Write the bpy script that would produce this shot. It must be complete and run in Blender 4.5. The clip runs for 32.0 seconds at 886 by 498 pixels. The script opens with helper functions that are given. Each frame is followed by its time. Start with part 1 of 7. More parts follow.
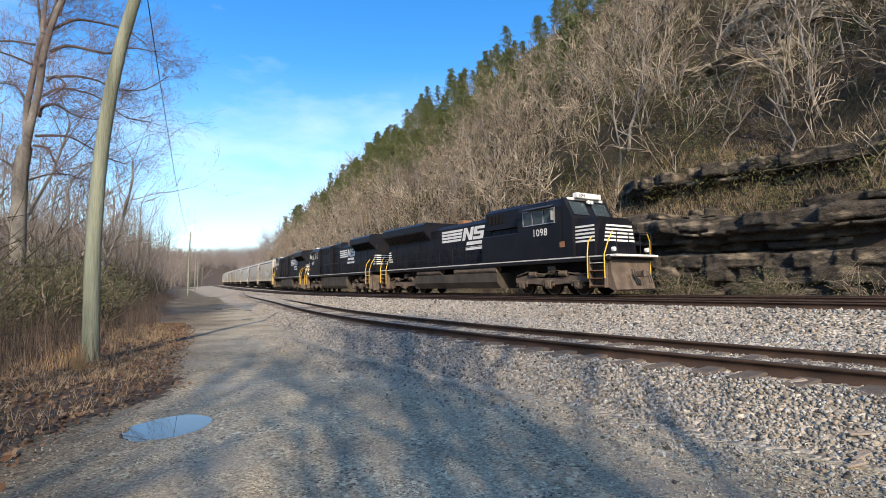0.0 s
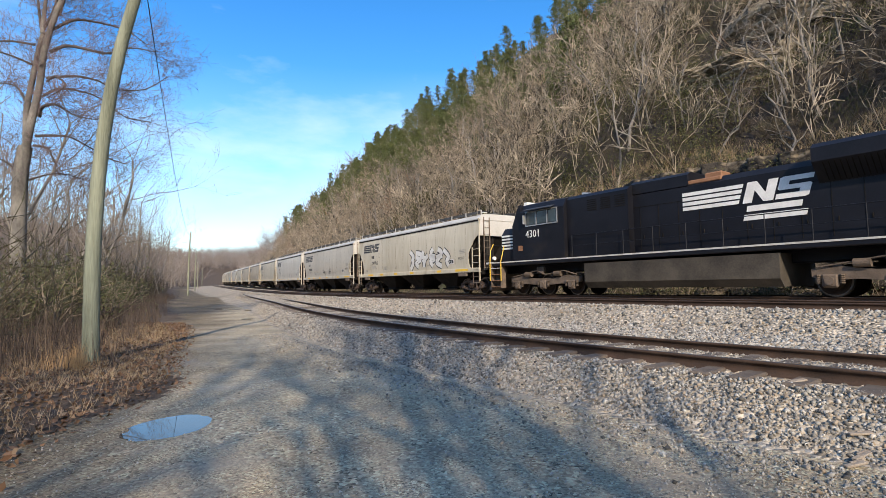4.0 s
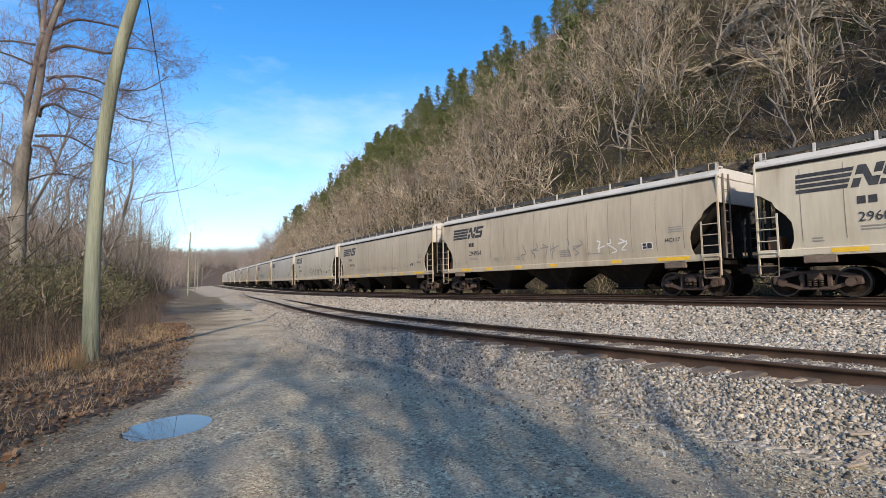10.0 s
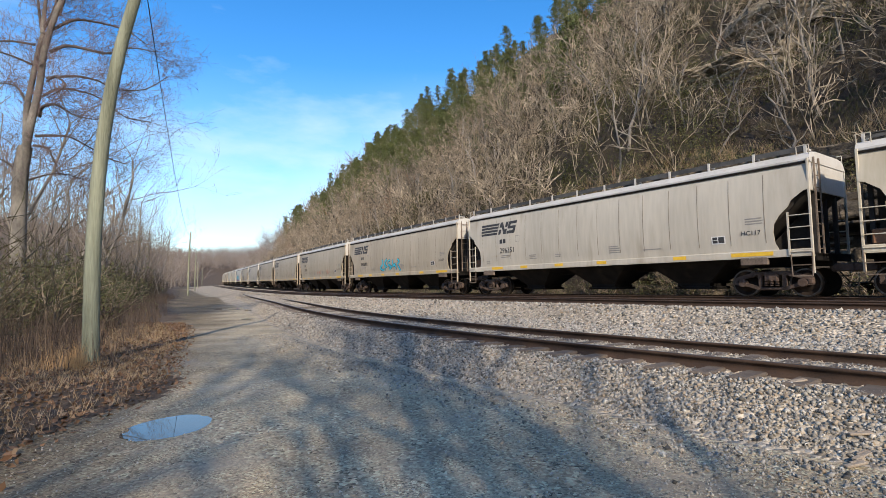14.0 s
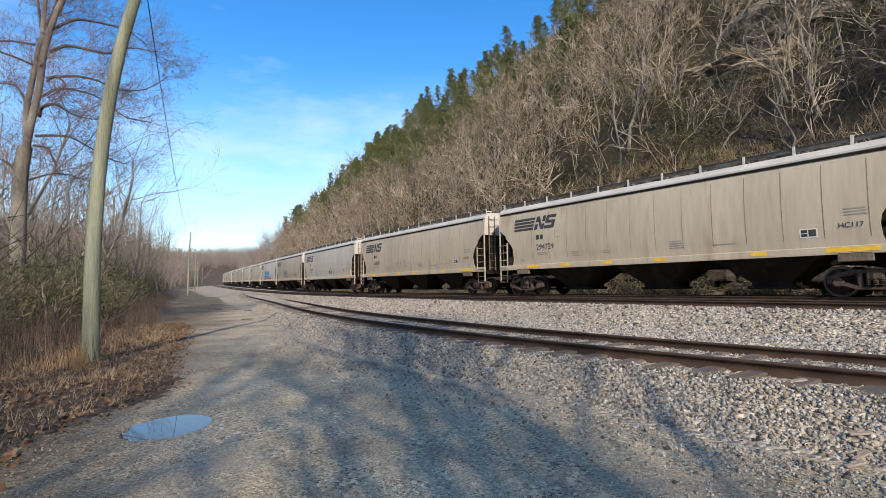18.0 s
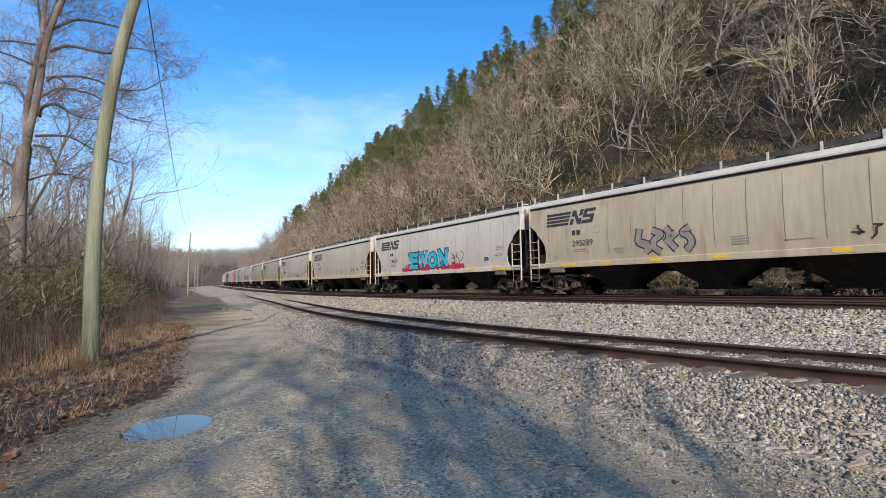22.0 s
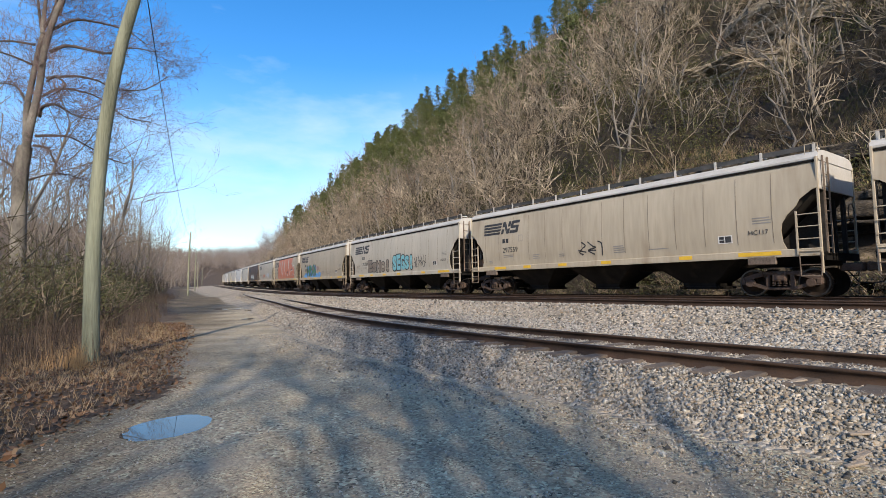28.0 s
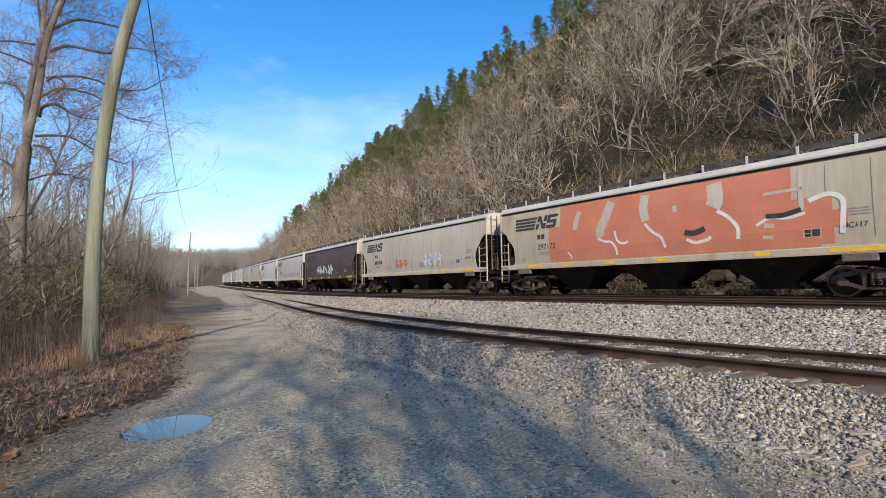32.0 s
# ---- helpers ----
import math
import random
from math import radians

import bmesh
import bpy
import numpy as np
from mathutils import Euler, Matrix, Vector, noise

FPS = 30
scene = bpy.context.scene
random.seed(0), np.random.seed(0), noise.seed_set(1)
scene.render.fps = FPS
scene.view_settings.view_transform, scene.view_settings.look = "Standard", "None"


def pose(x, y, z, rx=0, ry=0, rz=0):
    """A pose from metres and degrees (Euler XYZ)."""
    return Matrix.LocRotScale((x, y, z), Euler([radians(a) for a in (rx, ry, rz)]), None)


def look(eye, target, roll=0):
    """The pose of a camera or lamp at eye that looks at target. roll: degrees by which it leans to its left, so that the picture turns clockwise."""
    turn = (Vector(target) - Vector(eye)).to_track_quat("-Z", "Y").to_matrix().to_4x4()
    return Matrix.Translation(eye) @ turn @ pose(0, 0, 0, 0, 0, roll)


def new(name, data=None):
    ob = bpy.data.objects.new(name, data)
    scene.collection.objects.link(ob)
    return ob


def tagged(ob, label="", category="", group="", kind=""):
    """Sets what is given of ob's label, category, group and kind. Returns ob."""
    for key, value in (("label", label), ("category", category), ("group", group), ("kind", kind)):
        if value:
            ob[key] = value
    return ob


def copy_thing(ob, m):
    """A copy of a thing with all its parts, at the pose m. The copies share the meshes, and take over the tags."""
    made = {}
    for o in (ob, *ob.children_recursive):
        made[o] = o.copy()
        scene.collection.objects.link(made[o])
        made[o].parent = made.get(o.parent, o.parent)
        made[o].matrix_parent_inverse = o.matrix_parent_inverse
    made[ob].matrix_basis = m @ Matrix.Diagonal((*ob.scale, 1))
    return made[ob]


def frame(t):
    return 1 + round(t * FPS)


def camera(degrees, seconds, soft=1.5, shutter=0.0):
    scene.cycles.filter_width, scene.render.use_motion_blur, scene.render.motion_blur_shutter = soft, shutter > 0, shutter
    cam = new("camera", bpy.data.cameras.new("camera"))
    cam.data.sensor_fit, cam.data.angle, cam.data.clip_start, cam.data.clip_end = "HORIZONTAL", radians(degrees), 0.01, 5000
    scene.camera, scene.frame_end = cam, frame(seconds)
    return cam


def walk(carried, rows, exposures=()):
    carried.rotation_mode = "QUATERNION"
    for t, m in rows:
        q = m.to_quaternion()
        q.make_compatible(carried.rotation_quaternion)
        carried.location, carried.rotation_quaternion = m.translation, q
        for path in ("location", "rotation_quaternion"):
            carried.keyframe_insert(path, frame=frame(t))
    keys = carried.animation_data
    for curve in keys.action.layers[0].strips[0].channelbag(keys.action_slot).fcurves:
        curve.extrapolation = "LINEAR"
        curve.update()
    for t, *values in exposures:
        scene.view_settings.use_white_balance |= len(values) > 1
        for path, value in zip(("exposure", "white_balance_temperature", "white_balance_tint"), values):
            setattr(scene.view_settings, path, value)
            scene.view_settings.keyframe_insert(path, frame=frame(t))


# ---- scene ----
EYE_Z = 1.55
LENS = 2 * math.degrees(math.atan(784 / 900))
cam = camera(LENS, 32.0, soft=0.7)
still = look((0, 0, EYE_Z), (0, math.cos(0.0715) * 10, EYE_Z + math.sin(0.0715) * 10), -0.945)
walk(cam, [(0.0, still), (32.0, still)], exposures=[(0.0, 0.34), (4.0, 0.32), (6.0, 0.25), (12.0, 0.22), (32.0, 0.17)])

# ---- daylight ----
SUN_TO = Vector((0.14, -0.84, 0.50)).normalized()
world = bpy.data.worlds.new("sky")
scene.world = world
world.use_nodes = True
wn, wl = world.node_tree.nodes, world.node_tree.links
wn.clear()
w_out = wn.new("ShaderNodeOutputWorld")
w_bg = wn.new("ShaderNodeBackground")
w_sky = wn.new("ShaderNodeTexSky")
w_sky.sky_type = "NISHITA"
w_sky.sun_disc = False
w_sky.sun_elevation = math.asin(SUN_TO.z)
w_sky.sun_rotation = math.atan2(SUN_TO.x, SUN_TO.y)
w_sky.altitude = 300
w_sky.air_density, w_sky.dust_density, w_sky.ozone_density = 1.0, 0.6, 2.0
w_bg.inputs["Strength"].default_value = 0.085
w_tc = wn.new("ShaderNodeTexCoord")
w_map = wn.new("ShaderNodeMapping")
w_map.inputs["Scale"].default_value = (1.0, 1.0, 3.0)
w_map.inputs["Rotation"].default_value = (0.0, 0.35, 0.5)
w_noise = wn.new("ShaderNodeTexNoise")
w_noise.inputs["Scale"].default_value = 2.6
w_noise.inputs["Detail"].default_value = 7
w_noise.inputs["Roughness"].default_value = 0.55
w_ramp = wn.new("ShaderNodeValToRGB")
w_ramp.color_ramp.elements[0].position, w_ramp.color_ramp.elements[0].color = 0.50, (0, 0, 0, 1)
w_ramp.color_ramp.elements[1].position, w_ramp.color_ramp.elements[1].color = 0.84, (0.7, 0.7, 0.7, 1)
w_sep = wn.new("ShaderNodeSeparateXYZ")
w_hor = wn.new("ShaderNodeMapRange")
w_hor.inputs["From Min"].default_value, w_hor.inputs["From Max"].default_value = 0.40, 0.02
w_hor.inputs["To Min"].default_value, w_hor.inputs["To Max"].default_value = 0.0, 0.34
w_add = wn.new("ShaderNodeMath")
w_add.operation, w_add.use_clamp = "ADD", True
w_mix = wn.new("ShaderNodeMix")
w_mix.data_type = "RGBA"
w_mix.inputs[7].default_value = (9.2, 11.0, 12.4, 1)
w_hue = wn.new("ShaderNodeHueSaturation")
w_hue.inputs["Hue"].default_value, w_hue.inputs["Saturation"].default_value, w_hue.inputs["Value"].default_value = 0.503, 1.38, 2.60
wl.new(w_tc.outputs["Generated"], w_map.inputs["Vector"])
wl.new(w_map.outputs["Vector"], w_noise.inputs["Vector"])
wl.new(w_noise.outputs["Fac"], w_ramp.inputs["Fac"])
wl.new(w_tc.outputs["Generated"], w_sep.inputs["Vector"])
wl.new(w_sep.outputs["Z"], w_hor.inputs["Value"])
# a thin veil of high cloud, drawn out along one great circle
w_veil, w_abs, w_fall, w_soft, w_sum = (wn.new(k) for k in ("ShaderNodeVectorMath", "ShaderNodeMath", "ShaderNodeMapRange", "ShaderNodeMath", "ShaderNodeMath"))
VEIL_A, VEIL_B = Vector((-0.240, 0.963, 0.110)), Vector((-0.050, 0.950, 0.290))
w_veil.operation = "DOT_PRODUCT"
w_veil.inputs[1].default_value = VEIL_A.cross(VEIL_B).normalized()
w_abs.operation = "ABSOLUTE"
w_fall.interpolation_type = "SMOOTHSTEP"
w_fall.inputs["From Min"].default_value, w_fall.inputs["From Max"].default_value = 0.17, 0.0
w_fall.inputs["To Min"].default_value, w_fall.inputs["To Max"].default_value = 0.0, 0.85
w_soft.operation, w_sum.operation = "MULTIPLY", "ADD"
wl.new(w_tc.outputs["Generated"], w_veil.inputs[0])
wl.new(w_veil.outputs["Value"], w_abs.inputs[0])
wl.new(w_abs.outputs["Value"], w_fall.inputs["Value"])
wl.new(w_fall.outputs["Result"], w_soft.inputs[0])
wl.new(w_noise.outputs["Fac"], w_soft.inputs[1])
w_high, w_thin = wn.new("ShaderNodeMapRange"), wn.new("ShaderNodeMath")
w_high.inputs["From Min"].default_value, w_high.inputs["From Max"].default_value = 0.40, 0.16
w_thin.operation = "MULTIPLY"
wl.new(w_sep.outputs["Z"], w_high.inputs["Value"])
wl.new(w_high.outputs["Result"], w_thin.inputs[0])
wl.new(w_soft.outputs["Value"], w_thin.inputs[1])
wl.new(w_thin.outputs["Value"], w_sum.inputs[0])
wl.new(w_ramp.outputs["Color"], w_sum.inputs[1])
wl.new(w_sum.outputs["Value"], w_add.inputs[0])
wl.new(w_hor.outputs["Result"], w_add.inputs[1])
wl.new(w_add.outputs["Value"], w_mix.inputs["Factor"])
wl.new(w_sky.outputs["Color"], w_hue.inputs["Color"])
wl.new(w_hue.outputs["Color"], w_mix.inputs[6])
wl.new(w_mix.outputs[2], w_bg.inputs["Color"])
wl.new(w_bg.outputs["Background"], w_out.inputs["Surface"])

sun_data = bpy.data.lights.new("sun", "SUN")
sun_data.energy, sun_data.angle, sun_data.color = 5.0, radians(0.55), (1.0, 0.86, 0.68)
sun = new("sun", sun_data)
sun.matrix_world = look((0, 0, 60), Vector((0, 0, 60)) - SUN_TO)


# ---- materials ----
def material(name, dark, light, scale=4.0, fine=40.0, rough=0.7, metal=0.0, bump=0.3, dist=0.01, spread=(0.3, 0.7),
             vary=0.0, stretch=(1, 1, 1), specular=0.4, fine_mix=0.35, third=None, third_at=(0.55, 0.7), third_scale=1.0):
    """Two colours mixed by a coarse and a fine noise, an optional third in patches, with fine relief."""
    m = bpy.data.materials.new(name)
    m.use_nodes = True
    n, l = m.node_tree.nodes, m.node_tree.links
    b = n["Principled BSDF"]
    tc = n.new("ShaderNodeTexCoord")
    mp = n.new("ShaderNodeMapping")
    mp.inputs["Scale"].default_value = stretch
    l.new(tc.outputs["Object"], mp.inputs["Vector"])
    big, small = n.new("ShaderNodeTexNoise"), n.new("ShaderNodeTexNoise")
    for t, sc, de in ((big, scale, 4), (small, fine, 5)):
        t.inputs["Scale"].default_value, t.inputs["Detail"].default_value = sc, de
        l.new(mp.outputs["Vector"], t.inputs["Vector"])
    mx = n.new("ShaderNodeMix")
    mx.inputs["Factor"].default_value = fine_mix
    l.new(big.outputs["Fac"], mx.inputs[2])
    l.new(small.outputs["Fac"], mx.inputs[3])
    rp = n.new("ShaderNodeValToRGB")
    e = rp.color_ramp.elements
    e[0].position, e[0].color = spread[0], (*dark, 1)
    e[1].position, e[1].color = spread[1], (*light, 1)
    l.new(mx.outputs[0], rp.inputs["Fac"])
    col = rp.outputs["Color"]
    if third:
        t3, r3, m3 = n.new("ShaderNodeTexNoise"), n.new("ShaderNodeMapRange"), n.new("ShaderNodeMix")
        t3.inputs["Scale"].default_value, t3.inputs["Detail"].default_value = third_scale, 5
        l.new(mp.outputs["Vector"], t3.inputs["Vector"])
        r3.inputs["From Min"].default_value, r3.inputs["From Max"].default_value = third_at
        l.new(t3.outputs["Fac"], r3.inputs["Value"])
        m3.data_type = "RGBA"
        l.new(r3.outputs["Result"], m3.inputs["Factor"])
        l.new(col, m3.inputs[6])
        m3.inputs[7].default_value = (*third, 1)
        col = m3.outputs[2]
    if vary:
        oi, hs, mr = n.new("ShaderNodeObjectInfo"), n.new("ShaderNodeHueSaturation"), n.new("ShaderNodeMapRange")
        mr.inputs["To Min"].default_value, mr.inputs["To Max"].default_value = 1 - vary, 1 + vary
        l.new(oi.outputs["Random"], mr.inputs["Value"])
        l.new(mr.outputs["Result"], hs.inputs["Value"])
        l.new(col, hs.inputs["Color"])
        col = hs.outputs["Color"]
    l.new(col, b.inputs["Base Color"])
    b.inputs["Roughness"].default_value, b.inputs["Metallic"].default_value = rough, metal
    b.inputs["Specular IOR Level"].default_value = specular
    if bump:
        bp = n.new("ShaderNodeBump")
        bp.inputs["Strength"].default_value, bp.inputs["Distance"].default_value = bump, dist
        l.new(small.outputs["Fac"], bp.inputs["Height"])
        l.new(bp.outputs["Normal"], b.inputs["Normal"])
    return m


def island_material(name, colours, rough=0.85, fine=30.0, bump=0.4, specular=0.3):
    """A colour for each loose piece of a mesh, from a ramp, with a fine noise on it."""
    m = bpy.data.materials.new(name)
    m.use_nodes = True
    n, l = m.node_tree.nodes, m.node_tree.links
    b = n["Principled BSDF"]
    g = n.new("ShaderNodeNewGeometry")
    rp = n.new("ShaderNodeValToRGB")
    while len(rp.color_ramp.elements) < len(colours):
        rp.color_ramp.elements.new(0.5)
    for i, c in enumerate(colours):
        rp.color_ramp.elements[i].position = i / (len(colours) - 1)
        rp.color_ramp.elements[i].color = (*c, 1)
    l.new(g.outputs["Random Per Island"], rp.inputs["Fac"])
    tc, t = n.new("ShaderNodeTexCoord"), n.new("ShaderNodeTexNoise")
    t.inputs["Scale"].default_value, t.inputs["Detail"].default_value = fine, 4
    l.new(tc.outputs["Object"], t.inputs["Vector"])
    hs, mr = n.new("ShaderNodeHueSaturation"), n.new("ShaderNodeMapRange")
    mr.inputs["To Min"].default_value, mr.inputs["To Max"].default_value = 0.6, 1.4
    l.new(t.outputs["Fac"], mr.inputs["Value"])
    l.new(mr.outputs["Result"], hs.inputs["Value"])
    l.new(rp.outputs["Color"], hs.inputs["Color"])
    l.new(hs.outputs["Color"], b.inputs["Base Color"])
    b.inputs["Roughness"].default_value = rough
    b.inputs["Specular IOR Level"].default_value = specular
    if bump:
        bp = n.new("ShaderNodeBump")
        bp.inputs["Strength"].default_value, bp.inputs["Distance"].default_value = bump, 0.006
        l.new(t.outputs["Fac"], bp.inputs["Height"])
        l.new(bp.outputs["Normal"], b.inputs["Normal"])
    return m


def gravel_material(name, colours, sizes, patch, patch_at, patch_scale, bump=0.7, lift=(0.8, 1.2), damp=None):
    """Packed stones: cells of two sizes, each with a grey of its own, and broad patches of fines."""
    m = bpy.data.materials.new(name)
    m.use_nodes = True
    n, l = m.node_tree.nodes, m.node_tree.links
    b = n["Principled BSDF"]
    tc = n.new("ShaderNodeTexCoord")
    cols, dists = [], []
    for sz in sizes:
        vo, rp, bw = n.new("ShaderNodeTexVoronoi"), n.new("ShaderNodeValToRGB"), n.new("ShaderNodeSeparateColor")
        vo.inputs["Scale"].default_value = 1 / sz
        vo.inputs["Randomness"].default_value = 1.0
        l.new(tc.outputs["Object"], vo.inputs["Vector"])
        l.new(vo.outputs["Color"], bw.inputs["Color"])
        while len(rp.color_ramp.elements) < len(colours):
            rp.color_ramp.elements.new(0.5)
        for i, c in enumerate(colours):
            rp.color_ramp.elements[i].position = i / (len(colours) - 1)
            rp.color_ramp.elements[i].color = (*c, 1)
        l.new(bw.outputs["Red"], rp.inputs["Fac"])
        cols.append(rp.outputs["Color"])
        dists.append(vo.outputs["Distance"])
    mid, mf = n.new("ShaderNodeTexNoise"), n.new("ShaderNodeMix")
    mid.inputs["Scale"].default_value, mid.inputs["Detail"].default_value = 1.7, 6
    l.new(tc.outputs["Object"], mid.inputs["Vector"])
    mf.data_type = "RGBA"
    rr = n.new("ShaderNodeMapRange")
    rr.inputs["From Min"].default_value, rr.inputs["From Max"].default_value = 0.42, 0.58
    l.new(mid.outputs["Fac"], rr.inputs["Value"])
    l.new(rr.outputs["Result"], mf.inputs["Factor"])
    l.new(cols[0], mf.inputs[6])
    l.new(cols[1], mf.inputs[7])
    big, mp, mr = n.new("ShaderNodeTexNoise"), n.new("ShaderNodeMix"), n.new("ShaderNodeMapRange")
    big.inputs["Scale"].default_value, big.inputs["Detail"].default_value, big.inputs["Roughness"].default_value = patch_scale, 7, 0.6
    l.new(tc.outputs["Object"], big.inputs["Vector"])
    mr.inputs["From Min"].default_value, mr.inputs["From Max"].default_value = patch_at
    mr.inputs["To Max"].default_value = 0.85
    l.new(big.outputs["Fac"], mr.inputs["Value"])
    mp.data_type = "RGBA"
    l.new(mr.outputs["Result"], mp.inputs["Factor"])
    l.new(mf.outputs[2], mp.inputs[6])
    mp.inputs[7].default_value = (*patch, 1)
    hs, hv = n.new("ShaderNodeHueSaturation"), n.new("ShaderNodeMapRange")
    hv.inputs["From Min"].default_value, hv.inputs["From Max"].default_value = 0.3, 0.7
    hv.inputs["To Min"].default_value, hv.inputs["To Max"].default_value = lift
    wide = n.new("ShaderNodeTexNoise")
    wide.inputs["Scale"].default_value, wide.inputs["Detail"].default_value = 0.45, 5
    l.new(tc.outputs["Object"], wide.inputs["Vector"])
    l.new(wide.outputs["Fac"], hv.inputs["Value"])
    l.new(hv.outputs["Result"], hs.inputs["Value"])
    l.new(mp.outputs[2], hs.inputs["Color"])
    col = hs.outputs["Color"]
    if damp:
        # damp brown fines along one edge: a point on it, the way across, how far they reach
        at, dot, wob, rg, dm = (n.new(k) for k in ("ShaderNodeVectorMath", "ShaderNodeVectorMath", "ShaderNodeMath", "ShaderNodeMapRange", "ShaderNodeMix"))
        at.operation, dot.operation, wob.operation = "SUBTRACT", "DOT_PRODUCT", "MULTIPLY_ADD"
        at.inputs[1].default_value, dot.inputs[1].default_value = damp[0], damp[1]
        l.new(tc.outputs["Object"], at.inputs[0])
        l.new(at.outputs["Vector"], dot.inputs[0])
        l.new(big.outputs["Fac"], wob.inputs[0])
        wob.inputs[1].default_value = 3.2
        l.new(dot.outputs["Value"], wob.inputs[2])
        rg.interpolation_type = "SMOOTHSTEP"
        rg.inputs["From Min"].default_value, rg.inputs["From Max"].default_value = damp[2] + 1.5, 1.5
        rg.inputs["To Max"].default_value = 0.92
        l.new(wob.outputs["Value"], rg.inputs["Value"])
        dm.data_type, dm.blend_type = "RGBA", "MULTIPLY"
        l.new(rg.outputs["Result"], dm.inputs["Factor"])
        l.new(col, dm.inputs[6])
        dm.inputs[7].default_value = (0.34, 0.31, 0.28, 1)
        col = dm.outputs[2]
    l.new(col, b.inputs["Base Color"])
    b.inputs["Roughness"].default_value = 0.92
    b.inputs["Specular IOR Level"].default_value = 0.25
    bp = n.new("ShaderNodeBump")
    bp.invert = True
    bp.inputs["Strength"].default_value, bp.inputs["Distance"].default_value = bump, sizes[0] * 0.6
    l.new(dists[0], bp.inputs["Height"])
    l.new(bp.outputs["Normal"], b.inputs["Normal"])
    return m


M = {}
M["soil"] = material("forest floor", (0.012, 0.009, 0.006), (0.062, 0.043, 0.027), 1.2, 26, 0.95, bump=0.8, dist=0.03, third=(0.08, 0.085, 0.03), third_at=(0.56, 0.72), third_scale=0.25)
M["verge"] = material("leaf litter soil", (0.035, 0.024, 0.015), (0.13, 0.088, 0.055), 2.0, 45, 0.95, bump=0.9, dist=0.02)
GREYS = [(0.056, 0.047, 0.036), (0.272, 0.23, 0.174), (0.167, 0.141, 0.107), (0.4, 0.337, 0.256), (0.223, 0.188, 0.142), (0.556, 0.468, 0.356), (0.111, 0.094, 0.071)]
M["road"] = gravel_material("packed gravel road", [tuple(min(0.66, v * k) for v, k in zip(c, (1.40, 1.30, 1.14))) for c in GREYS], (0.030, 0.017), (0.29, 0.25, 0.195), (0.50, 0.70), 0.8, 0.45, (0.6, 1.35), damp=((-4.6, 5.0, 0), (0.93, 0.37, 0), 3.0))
M["ballast"] = gravel_material("ballast bed", [tuple(v * 1.15 for v in c) for c in GREYS], (0.07, 0.045), (0.29, 0.277, 0.255), (0.62, 0.8), 1.2, 1.0, (0.85, 1.2))
M["stone"] = island_material("ballast stone", [(0.0387, 0.0361, 0.0318), (0.258, 0.237, 0.202), (0.404, 0.374, 0.323), (0.129, 0.117, 0.0989), (0.49, 0.456, 0.396), (0.284, 0.211, 0.138), (0.327, 0.301, 0.258), (0.0602, 0.0559, 0.0499), (0.439, 0.408, 0.353), (0.189, 0.142, 0.0989)], 0.85, 60)
M["grit"] = island_material("road grit", [(0.14, 0.125, 0.10), (0.33, 0.30, 0.245), (0.22, 0.197, 0.16), (0.46, 0.42, 0.35), (0.28, 0.25, 0.205)], 0.9, 60, 0.2)
# slope sheets: grime, plus the deep shade of the car ends in the colour
M["slope"] = material("slope sheet grime and painted shade", (0.012, 0.010, 0.009), (0.045, 0.038, 0.030), 0.8, 12, 0.8, bump=0.1)
M["rail"] = material("rusty rail steel", (0.026, 0.017, 0.012), (0.085, 0.050, 0.032), 3, 50, 0.75, 0.2, 0.3, 0.003)
M["railtop"] = material("worn rail head", (0.05, 0.04, 0.034), (0.17, 0.15, 0.135), 2, 30, 0.45, 0.7, 0.1, 0.001)
M["tie"] = material("weathered wooden tie", (0.055, 0.042, 0.033), (0.17, 0.135, 0.105), 3, 40, 0.92, bump=0.8, vary=0.25, stretch=(1, 1, 1))
M["plate"] = material("rusty tie plate", (0.07, 0.036, 0.02), (0.22, 0.11, 0.055), 8, 60, 0.85, 0.2, 0.4, 0.003)
M["rock"] = material("dark layered sandstone", (0.010, 0.008, 0.0065), (0.105, 0.085, 0.062), 1.3, 11, 0.92, bump=1.0, dist=0.05, stretch=(1, 1, 3.2), spread=(0.36, 0.68), fine_mix=0.5, third=(0.27, 0.215, 0.15), third_at=(0.55, 0.70), third_scale=0.8)
M["palerock"] = material("pale layered sandstone", (0.045, 0.036, 0.026), (0.44, 0.36, 0.25), 1.2, 10, 0.92, bump=1.0, dist=0.05, stretch=(1, 1, 4.0), spread=(0.36, 0.68), fine_mix=0.5)
M["palebark"] = material("mottled grey bark", (0.055, 0.048, 0.042), (0.25, 0.225, 0.19), 2.0, 9, 0.9, bump=0.8, dist=0.02, stretch=(1, 1, 0.5))
M["limbbark"] = material("dark limb bark", (0.035, 0.028, 0.024), (0.13, 0.105, 0.088), 2.0, 14, 0.9, bump=0.5, dist=0.01)
M["budtwig"] = material("fine reddish twigs", (0.085, 0.055, 0.055), (0.23, 0.165, 0.155), 1.2, 14, 0.9, bump=0)
M["bark"] = material("grey bark", (0.10, 0.085, 0.07), (0.34, 0.30, 0.255), 1.5, 22, 0.9, bump=0.8, dist=0.02, stretch=(1, 1, 0.3), vary=0.25)
M["twig"] = material("bare twigs", (0.060, 0.044, 0.031), (0.36, 0.285, 0.205), 0.5, 5, 0.9, bump=0, vary=0.35)
M["sapling"] = material("bare saplings", (0.030, 0.022, 0.014), (0.58, 0.47, 0.335), 0.42, 1.6, 0.9, bump=0, spread=(0.40, 0.66), fine_mix=0.5, third=(0.20, 0.11, 0.065), third_at=(0.60, 0.72), third_scale=0.12)
